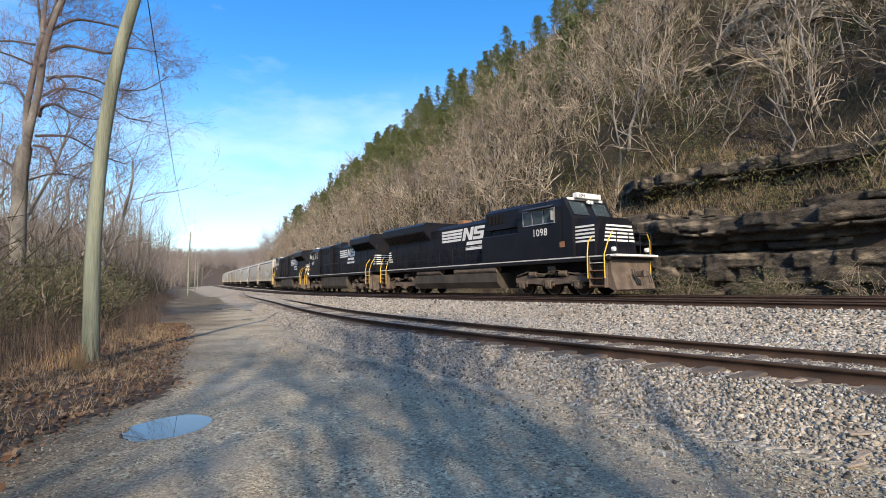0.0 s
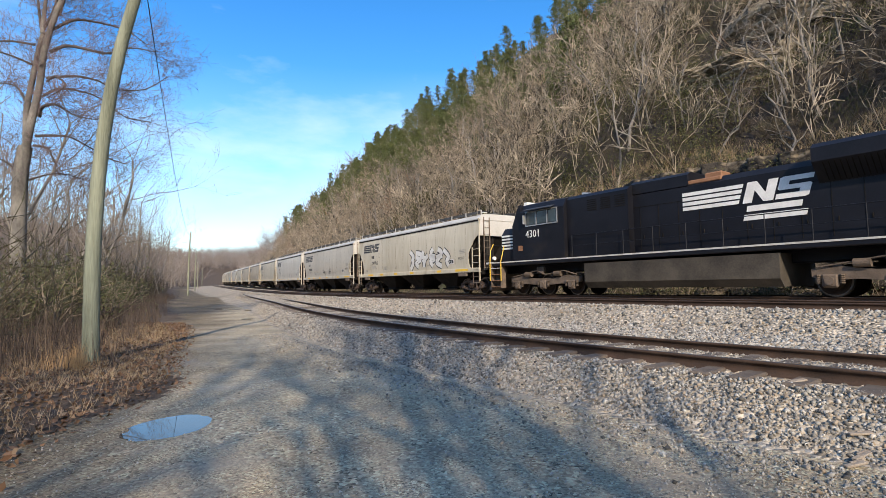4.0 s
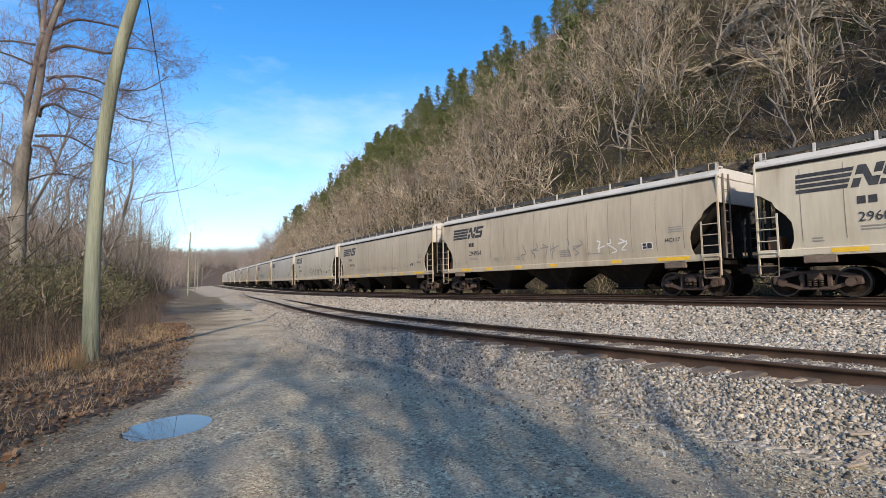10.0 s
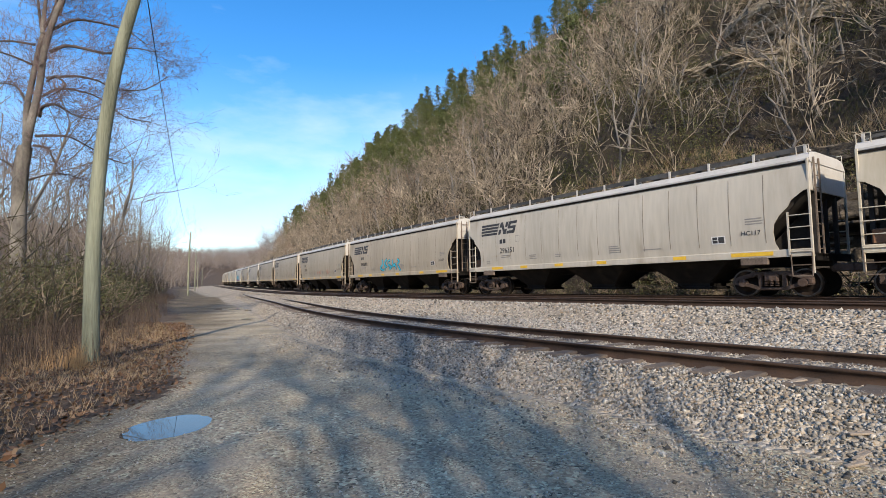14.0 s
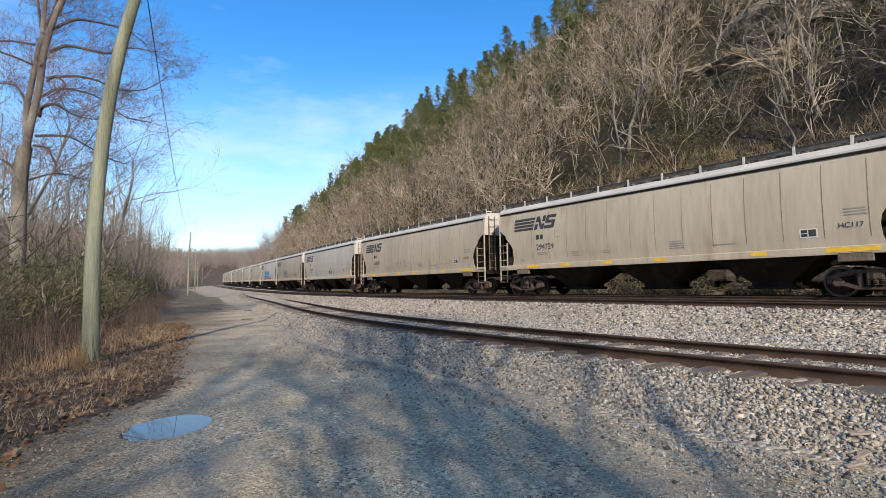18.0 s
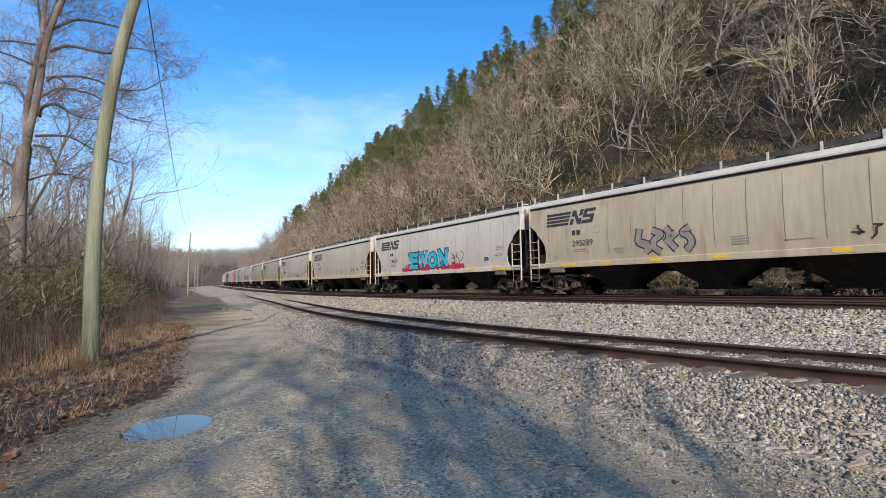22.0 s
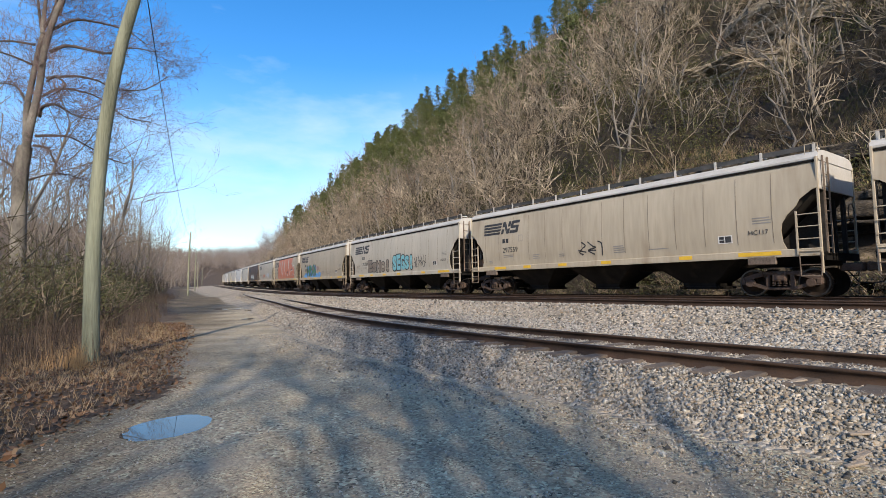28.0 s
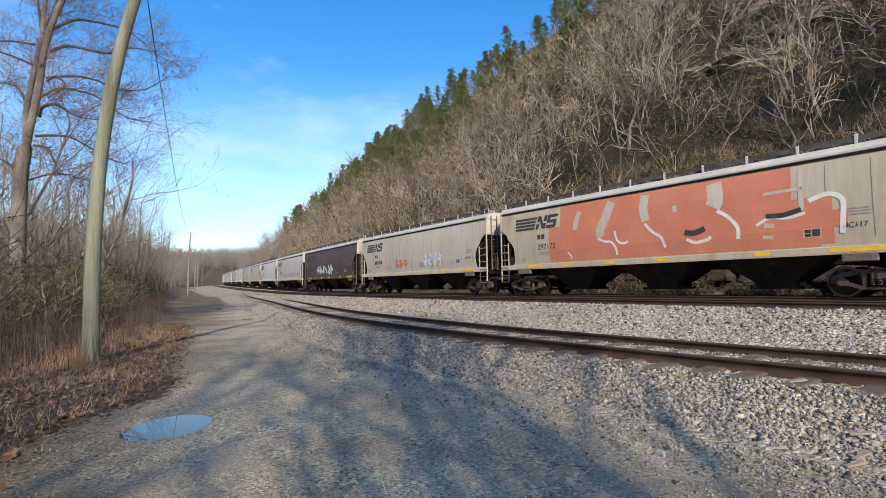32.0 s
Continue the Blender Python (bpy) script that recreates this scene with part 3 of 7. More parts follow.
gx = spread_axis(-1500, 1500, -9.0, 12.0, 0.11, 1.055)
gy = spread_axis(-700, 2500, 2.6, 18.0, 0.11, 1.05)
GX, GY = np.meshgrid(gx, gy)
GZ, GK = terrain(GX, GY)
g_verts = np.stack([GX.ravel(), GY.ravel(), GZ], 1)
nx, ny = len(gx), len(gy)
gi = (np.arange(ny - 1)[:, None] * nx + np.arange(nx - 1)[None]).ravel()
g_faces = np.stack([gi, gi + 1, gi + nx + 1, gi + nx], 1)
g_kind = np.max(GK[g_faces], axis=1)


def sheet(name, chosen, mat):
    f = g_faces[chosen]
    used, inv = np.unique(f, return_inverse=True)
    return new(name, array_mesh(name, g_verts[used], inv.reshape(-1, 4), mat, True))


tagged(sheet("ground", g_kind == 0, M["soil"]), "brown wooded ground and hillside covered with leaf litter", "ground", kind="structure")
tagged(sheet("verge", g_kind == 1, M["verge"]), "leaf-strewn earth verge along the gravel road", "verge", kind="structure")
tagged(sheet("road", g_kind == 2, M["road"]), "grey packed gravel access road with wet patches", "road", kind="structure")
tagged(sheet("ballast_bed", g_kind == 3, M["ballast"]), "grey crushed stone bed under the railway tracks", "ballast", kind="structure")


# ---- rails, ties ----
RAIL_OUT = [(-0.070, -0.180), (0.070, -0.180), (0.070, -0.168), (0.012, -0.148), (0.010, -0.045), (0.036, -0.036), (0.037, -0.008), (0.030, 0.0),
            (-0.030, 0.0), (-0.037, -0.008), (-0.036, -0.036), (-0.010, -0.045), (-0.012, -0.148), (-0.070, -0.168)]


def rail_climb(track, s):
    """The rise of a track by its own distance; the siding counts from another point than the main line."""
    return climb(s + (9.5 if track is SIDE else 0.0))


def rail_mesh(track, off, z, s0, s1, step):
    s = np.arange(s0, s1 + step / 2, step)
    x, y, h = spot(track, s, off)
    k = len(RAIL_OUT)
    o = np.array(RAIL_OUT)
    vx = x[:, None] + o[None, :, 0] * np.sin(h)[:, None]
    vy = y[:, None] - o[None, :, 0] * np.cos(h)[:, None]
    vz = z + o[None, :, 1] + rail_climb(track, s)[:, None]
    v = np.stack([vx, vy, vz], 2).reshape(-1, 3)
    i, j = np.arange(len(s) - 1)[:, None], np.arange(k)[None]
    f = np.stack([i * k + j, i * k + (j + 1) % k, (i + 1) * k + (j + 1) % k, (i + 1) * k + j], 2).reshape(-1, 4)
    me = array_mesh("rail", v, f, M["rail"])
    me.materials.append(M["railtop"])
    me.polygons.foreach_set("material_index", np.where(np.tile(np.arange(k), len(s) - 1) == 7, 1, 0).astype(np.int32))
    return me


def railway(name, label, track, off, z, s0, s1, old):
    """A track: an empty that holds its two rails and its ties with their plates."""
    line_ob = tagged(new(name), label, "railway track", kind="structure")
    part("rail", rail_mesh(track, off - 0.7525, z, s0, s1, 1.0), None, line_ob)
    part("rail", rail_mesh(track, off + 0.7525, z, s0, s1, 1.0), None, line_ob)
    tie = Shape().box(0, 0, -0.265, 0.23, 2.6, 0.16, 0.02).mesh("tie", M["tie"])
    plate = Shape().box(0, 0, -0.181, 0.20, 0.36, 0.016, 0.004).box(0.05, 0.10, -0.165, 0.03, 0.03, 0.03).box(-0.05, -0.10, -0.165, 0.03, 0.03, 0.03).mesh("tie_plate", M["plate"])
    rng = random.Random(name)
    s, many = max(s0, -66.0) + 0.3, 0
    while s < min(s1, 26):
        x, y, h = (float(q) for q in spot(track, s, off))
        ob = new("tie", tie)
        ob.parent = line_ob
        ob.matrix_basis = pose(x, y, z + float(rail_climb(track, s)) + (0.055 + 0.012 * rng.uniform(-1, 1) if old else 0.012 * rng.uniform(-1, 0.6)), 0, rng.uniform(-0.6, 0.6), math.degrees(h) + rng.uniform(-2, 2))
        if -26 < s < 16:
            for side in (-0.7525, 0.7525):
                px, py, ph = (float(q) for q in spot(track, s, off + side))
                pl = new("tie_plate", plate)
                pl.parent = line_ob
                pl.matrix_basis = pose(px, py, z + float(rail_climb(track, s)), 0, 0, math.degrees(h))
        s += 0.53 * rng.uniform(0.94, 1.08)
    return line_ob


railway("track_far", "main line track with worn steel rails that carries the train", MAIN, 0.0, RAIL_Z, -700, 120, False)
railway("track_middle", "empty main line track with rusty rails on grey ballast", MAIN, GAP, RAIL_Z, -700, 120, False)
railway("track_siding", "rusty siding track with half-buried wooden ties", SIDE, 0.0, SIDE_Z, -77, 40, True)


# ---- loose stones ----
def stones(count, place, size, seed, name, label, mat="stone", plain=False):
    """Many angular stones in one mesh; place gives arrays of x, y, z."""
    rng = np.random.default_rng(seed)
    x, y, z = place(count, rng)
    n = len(x)
    if plain:
        c = np.array([(0.9, 0, 0), (-0.5, 0.8, 0), (-0.5, -0.8, 0), (0, 0, 0.8), (0, 0, -0.8)])
        f = np.array([(0, 1, 3), (1, 2, 3), (2, 0, 3), (1, 0, 4), (2, 1, 4), (0, 2, 4)])
    else:
        c = np.array([(i, j, k) for k in (-1, 1) for j in (-1, 1) for i in (-1, 1)], float) * 0.55
        f = np.array([(0, 2, 3, 1), (4, 5, 7, 6), (0, 1, 5, 4), (2, 6, 7, 3), (0, 4, 6, 2), (1, 3, 7, 5)])
    v = c[None] * rng.uniform(0.55, 1.15, (n, len(c), 1)) * rng.uniform(0.6, 1.25, (n, 1, 3))
    q = rng.normal(size=(n, 4))
    q /= np.linalg.norm(q, axis=1)[:, None]
    w, a, b, d = q.T
    R = np.stack([1 - 2 * (b * b + d * d), 2 * (a * b - d * w), 2 * (a * d + b * w), 2 * (a * b + d * w), 1 - 2 * (a * a + d * d), 2 * (b * d - a * w),
                  2 * (a * d - b * w), 2 * (b * d + a * w), 1 - 2 * (a * a + b * b)], 1).reshape(n, 3, 3)
    sz = rng.uniform(size[0], size[1], n) * rng.choice([0.75, 1.0, 1.0, 1.3], n)
    v = np.einsum("nij,nkj->nki", R, v) * sz[:, None, None]
    v += np.stack([x, y, z + sz * 0.18], 1)[:, None]
    f = (f[None] + (np.arange(n) * len(c))[:, None, None]).reshape(-1, f.shape[1])
    return tagged(new(name, array_mesh(name, v.reshape(-1, 3), f, M[mat])), label, "gravel", kind="stuff")


def band(track, s0, s1, d0, d1, lean=1.0):
    """Places strewn in a band beside a track, thicker towards its near end."""
    def place(n, rng):
        s = s1 - (s1 - s0) * rng.random(n) ** lean
        x, y, _ = spot(track, s, rng.uniform(d0, d1, n))
        z, kind = terrain(x, y)
        keep = kind == 3
        return x[keep], y[keep], z[keep]
    return place


stones(29000, band(SIDE, -13, 7, -4.2, -0.88, 1.0), (0.027, 0.050), 1, "ballast_stones", "light grey angular ballast stones between the tracks")
stones(34000, band(SIDE, -14, 4, 1.02, 2.7, 1.0), (0.014, 0.034), 2, "shoulder_stones", "grey and tan stones on the shoulder of the siding")
stones(6500, band(SIDE, -14, 5, -0.7, 0.7, 1.0), (0.014, 0.028), 3, "crib_stones", "small grey stones between the rails of the siding", plain=True)
stones(22000, band(MAIN, -62, 22, GAP + 0.85, GAP + 4.6, 1.25), (0.04, 0.075), 4, "main_ballast_stones", "pale ballast stones along the main line", plain=True)
stones(9000, band(SIDE, -50, -13, 0.86, 2.5, 1.6), (0.03, 0.055), 5, "far_shoulder_stones", "pale stones on the far shoulder of the siding", plain=True)
stones(7000, band(MAIN, -30, 18, GAP + 0.80, GAP + 1.5, 1.0), (0.03, 0.055), 6, "rail_foot_stones", "pale stones along the foot of the main line rail", plain=True)


def road_grit(n, rng):
    """Loose grit that gathers in drifts and thins out where the fines are packed."""
    x, y = rng.uniform(-6, 4.8, n), 2.9 + 15 * rng.random(n) ** 1.5
    z, kind = terrain(x, y)
    drift = lumps(x * 0.9 + 20, y * 0.45 + 20, 66)
    keep = (kind == 2) & (rng.random(n) < smooth(0.36, 0.60, drift) * smooth(-4.6, -1.8, x) + 0.12)
    return x[keep], y[keep], z[keep]


stones(70000, road_grit, (0.007, 0.019), 7, "road_grit", "loose grey grit and pebbles on the road", "grit", True)


def shoulder_spill(n, rng):
    """Stones that have rolled from the siding's shoulder on to the road."""
    s, d = rng.uniform(-14, 4, n), 2.45 + rng.exponential(0.42, n)
    x, y, _ = spot(SIDE, s, d)
    z, kind = terrain(x, y)
    keep = kind >= 2
    return x[keep], y[keep], z[keep]


stones(6000, shoulder_spill, (0.012, 0.036), 8, "spilled_stones", "loose stones rolled from the shoulder on to the road", "stone", True)

# ---- the train ----
def lettering(text, size, mat):
    """Raised lettering in the x-z plane, read from -y, from its lower left corner."""
    cu = bpy.data.curves.new("lettering", "FONT")
    cu.body, cu.size, cu.extrude = text, size, 0.002
    cu.resolution_u = 2
    ob = bpy.data.objects.new("lettering", cu)
    scene.collection.objects.link(ob)
    me = bpy.data.meshes.new_from_object(ob.evaluated_get(bpy.context.evaluated_depsgraph_get()))
    bpy.data.objects.remove(ob)
    me.transform(Matrix.Rotation(radians(90), 4, "X"))
    me.materials.clear()
    me.materials.append(mat)
    return me


SIDE_CURVE = ([1.30, 1.60, 2.1, 2.8, 3.5, 4.0, 4.3], [1.50, 1.53, 1.585, 1.605, 1.575, 1.52, 1.465])


def bulge(z):
    """Half the width of a hopper car's body at a height."""
    return float(np.interp(z, *SIDE_CURVE))


def reach(z):
    """Half the length of a hopper car's side sheet at a height, with the cut-out at its ends."""
    return float(np.interp(z, [1.50, 1.75, 2.1, 2.35, 2.6, 2.85, 3.05, 3.30, 3.34, 4.3], [7.50, 7.40, 7.38, 7.42, 7.58, 7.84, 7.94, 8.28, 8.43, 8.45]))


def on_side(points, out=0.008, side=-1):
    return [(x, side * (bulge(z) + out), z) for x, z in points]


def ribbon(shape, pts, width, out):
    """A flat painted stroke on a hopper's side along points (x, z)."""
    fine = []
    for i in range(len(pts) - 1):
        p0, p1, p2, p3 = (Vector(pts[max(0, min(len(pts) - 1, i + k))]) for k in (-1, 0, 1, 2))
        for j in range(5):
            t = j / 5
            fine.append(0.5 * (2 * p1 + (p2 - p0) * t + (2 * p0 - 5 * p1 + 4 * p2 - p3) * t * t + (3 * p1 - p0 - 3 * p2 + p3) * t ** 3))
    fine.append(Vector(pts[-1]))
    left, right = [], []
    for i, p in enumerate(fine):
        d = fine[min(i + 1, len(fine) - 1)] - fine[max(i - 1, 0)]
        d = d.normalized() if d.length > 1e-6 else Vector((1, 0))
        n = Vector((-d.y, d.x)) * (width / 2)
        left.append(p + n)
        right.append(p - n)
    v = on_side([tuple(p) for p in left + right], out)
    k = len(fine)
    shape.add(v, [(i, i + 1, k + i + 1, k + i) for i in range(k - 1)])


def letters(rng, x0, x1, z0, z1, count):
    """Paths of made-up bubble strokes, one list of points for each stroke."""
    strokes, w = [], (x1 - x0) / max(1, count)
    for i in range(count):
        cx = x0 + (i + 0.5) * w
        pts = []
        for k in range(5):
            f = k / 4
            pts.append((cx + rng.uniform(-0.42, 0.42) * w, z0 + (z1 - z0) * (f if i % 2 else 1 - f) + rng.uniform(-0.08, 0.08)))
        strokes.append(pts)
        if rng.random() < 0.7:
            strokes.append([(cx - 0.4 * w, z0 + (z1 - z0) * rng.uniform(0.3, 0.7)), (cx + 0.4 * w, z0 + (z1 - z0) * rng.uniform(0.2, 0.8))])
    return strokes


def spray(car, seed, x0, x1, z0, z1, count, fill, line_mat, wide=0.24, cloud=None, label="spray-painted lettering"):
    """Graffiti on a car's near side: a cloud behind, thick strokes and their outline."""
    rng = random.Random(seed)
    if cloud:
        sh = Shape()
        for _ in range(int((x1 - x0) * 3.2)):
            cx, cz = rng.uniform(x0 - 0.2, x1 + 0.2), rng.uniform(max(1.62, z0 - 0.15), z1 - 0.1)
            ribbon(sh, [(cx - rng.uniform(0.2, 0.6), cz), (cx, cz + rng.uniform(-0.1, 0.1)), (cx + rng.uniform(0.2, 0.6), cz + rng.uniform(-0.15, 0.15))], rng.uniform(0.2, 0.4), 0.006)
        part("graffiti_cloud", sh, cloud, car, "blotchy sprayed background")
    strokes = letters(rng, x0, x1, z0, z1, count)
    if line_mat:
        sh = Shape()
        for p in strokes:
            ribbon(sh, p, wide * 1.45 if fill else 0.055, 0.010)
        part("graffiti_outline", sh, line_mat, car, "sprayed outline strokes")
    if fill:
        sh = Shape()
        for p in strokes:
            ribbon(sh, p, wide, 0.014)
        part("graffiti_fill", sh, fill, car, label)["kind"] = "stuff"


def sprayed_word(car, text, x0, x1, z0, z1, fill, line_mat, label):
    """A sprayed word of fat letters on a car's near side, each letter a fill on a wider outline, uneven in height."""
    w = (x1 - x0) / len(text)
    for i, ch in enumerate(text):
        bare = None
        for fat, mat, out, name in ((0.115, line_mat, 0.011, "sprayed_outline"), (0.060, fill, 0.016, "sprayed_letter")):
            cu = bpy.data.curves.new("letter", "FONT")
            cu.body, cu.size, cu.offset, cu.resolution_u = ch, 1.0, 0.0, 3
            ob = bpy.data.objects.new("letter", cu)
            scene.collection.objects.link(ob)
            bare = bare or [v.co.copy() for v in bpy.data.meshes.new_from_object(ob.evaluated_get(bpy.context.evaluated_depsgraph_get())).vertices]
            cu.offset = fat
            ob.data.update_tag()
            bpy.context.view_layer.update()
            me = bpy.data.meshes.new_from_object(ob.evaluated_get(bpy.context.evaluated_depsgraph_get()))
            bpy.data.objects.remove(ob)
            lo_x, hi_x = min(p.x for p in bare), max(p.x for p in bare)
            lo_y, hi_y = min(p.y for p in bare), max(p.y for p in bare)
            wide = w * 0.80
            lift, tall = random.Random(text + str(i)).uniform(-0.04, 0.05), random.Random(text + str(i) + "t").uniform(0.9, 1.08)
            for v in me.vertices:
                x = x0 + w * (i + 0.5) + (v.co.x - (lo_x + hi_x) / 2) / max(0.42, hi_x - lo_x) * wide + 0.10 * (v.co.y - lo_y)
                z = z0 + lift + (v.co.y - lo_y) / (hi_y - lo_y) * (z1 - z0) * tall
                v.co = (x, -(bulge(z) + out), z)
            me.materials.clear()
            me.materials.append(mat)
            part(name, me, None, car, label if mat is fill else "")


def emblem(parent, x, z, length, height, mat, place):
    """The railway's mark as plain shapes: four stripes with slanted ends, a slanted zigzag block and a slanted folded block."""
    bars, blocks = Shape(), Shape()
    lean = height * 0.30

    def slab(points):
        """A polygon of points (u, w), u in metres from the left, w from 0 to 1 up, leant over."""
        blocks.add(place([(u + lean * w, z + height * w) for u, w in points]), [tuple(range(len(points)))])

    for i in range(4):
        w0, w1 = 0.02 + i * 0.255, 0.20 + i * 0.255
        xe = x + length * 0.47
        bars.add(place([(x, z + height * w0), (xe + lean * w0, z + height * w0), (xe + lean * w1, z + height * w1), (x, z + height * w1)]), [(0, 1, 2, 3)])
    wb, x1 = length * 0.225, x + length * 0.50
    k = wb * 0.31
    slab([(x1, 0), (x1 + k, 0), (x1 + k, 1), (x1, 1)])
    slab([(x1 + wb - k, 0), (x1 + wb, 0), (x1 + wb, 1), (x1 + wb - k, 1)])
    slab([(x1 + k, 0.58), (x1 + wb - k, 0), (x1 + wb - k, 0.42), (x1 + k, 1)])
    x2 = x1 + wb * 1.06
    b = 0.06
    slab([(x2, 0), (x2 + wb * 0.9, 0), (x2 + wb, b), (x2 + wb, 0.24), (x2, 0.24)])
    slab([(x2 + wb - k, 0.24), (x2 + wb, 0.24), (x2 + wb, 0.40), (x2 + wb - k, 0.40)])
    slab([(x2, 0.40 + b), (x2 + b, 0.40), (x2 + wb, 0.40), (x2 + wb, 0.56), (x2 + wb * 0.94, 0.61), (x2, 0.61)])
    slab([(x2, 0.61), (x2 + k, 0.61), (x2 + k, 0.78), (x2, 0.78)])
    slab([(x2, 0.78), (x2 + wb, 0.78), (x2 + wb, 1), (x2 + wb * 0.1, 1), (x2, 1 - b)])
    part("emblem_stripe", bars, mat, parent, "four painted slanted stripes")["kind"] = "stuff"
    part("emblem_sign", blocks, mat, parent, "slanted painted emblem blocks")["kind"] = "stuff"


def wheelset(parent, x, y_gauge=0.7525, r=0.457):
    sh = Shape()
    sh.rod((x, -0.9, r), (x, 0.9, r), 0.08, n=10)
    ws = part("wheelset", sh, M["wheel"], parent)
    for sgn in (-1, 1):
        w = Shape()
        n = 28
        rings = [(0.0, 0.10, 0.10), (0.04, 0.10, 0.16), (0.045, 0.02, 0.30), (0.02, 0.05, 0.38), (0.065, 0.065, r - 0.055), (0.065, 0.065, r - 0.004), (-0.07, -0.07, r + 0.0), (-0.07, -0.07, r + 0.025), (-0.10, -0.10, r + 0.015), (-0.10, -0.10, 0.1)]
        pts, faces = [], []
        for a, b, rr in rings:
            for i in range(n):
                t = 2 * math.pi * i / n
                pts.append((x + rr * math.cos(t), sgn * (y_gauge + 0.03 + b), r + rr * math.sin(t)))
        for k in range(len(rings) - 1):
            for i in range(n):
                q = (k * n + i, k * n + (i + 1) % n, (k + 1) * n + (i + 1) % n, (k + 1) * n + i)
                faces.append(q if sgn < 0 else q[::-1])
        faces.append(tuple(range(n)) if sgn > 0 else tuple(range(n))[::-1])
        w.add(pts, faces)
        me = w.mesh("wheel", M["wheel"])
        me.materials.append(M["tread"])
        for p in me.polygons:
            k = p.index // n
            if k in (4, 5):
                p.material_index = 1
        ob = new("wheel", me)
        ob.parent = ws
    return ws


def freight_truck(car, x, fine=True):
    bol = Shape().box(x, 0, 0.66, 0.42, 2.3, 0.30, 0.05)
    tr = part("truck", bol, M["truck"], car, "grimy cast steel freight truck")
    for sgn in (-1, 1):
        y = sgn * 1.0
        f = Shape()
        prof = [(-1.12, 0.42), (-0.72, 0.36), (-0.42, 0.28), (0.42, 0.28), (0.72, 0.36), (1.12, 0.42), (1.12, 0.60), (0.80, 0.66), (0.45, 0.80), (-0.45, 0.80), (-0.80, 0.66), (-1.12, 0.60)]
        if fine:
            f.box(x, y, 0.77, 1.05, 0.15, 0.13, 0.03).box(x, y, 0.27, 0.86, 0.15, 0.11, 0.03)
            for e in (-1, 1):
                f.prism([(x + e * u, w) for u, w in ((0.50, 0.83), (0.50, 0.68), (0.98, 0.56), (1.16, 0.52), (1.16, 0.63), (0.95, 0.70))][::e], y - 0.08, y + 0.08)
                f.prism([(x + e * u, w) for u, w in ((0.40, 0.33), (0.40, 0.215), (0.72, 0.33), (1.16, 0.40), (1.16, 0.51), (0.70, 0.43))][::e], y - 0.08, y + 0.08)
                f.box(x + e * 0.36, y, 0.52, 0.13, 0.13, 0.46, 0.02)
                f.box(x + e * 1.10, y, 0.50, 0.16, 0.18, 0.20, 0.03)
        else:
            f.prism([(x + a, b) for a, b in prof], y - 0.07, y + 0.07)
        part("side_frame", f, M["truck"], tr)
        if not fine:
            continue
        g = Shape()
        for k in (-0.16, 0, 0.16):
            for j in range(5):
                g.rod((x + k, y + sgn * 0.09, 0.36 + j * 0.055), (x + k, y + sgn * 0.09, 0.385 + j * 0.055), 0.065, n=8)
        part("spring_nest", g, M["truck"], tr, "coil springs")
        for ax in (-0.89, 0.89):
            c = Shape().rod((x + ax, y - sgn * 0.05, 0.457), (x + ax, y + sgn * 0.14, 0.457), 0.13, n=12)
            part("bearing_cap", c, M["truck"], tr)
    for ax in (-0.89, 0.89):
        wheelset(tr, x + ax)
    return tr


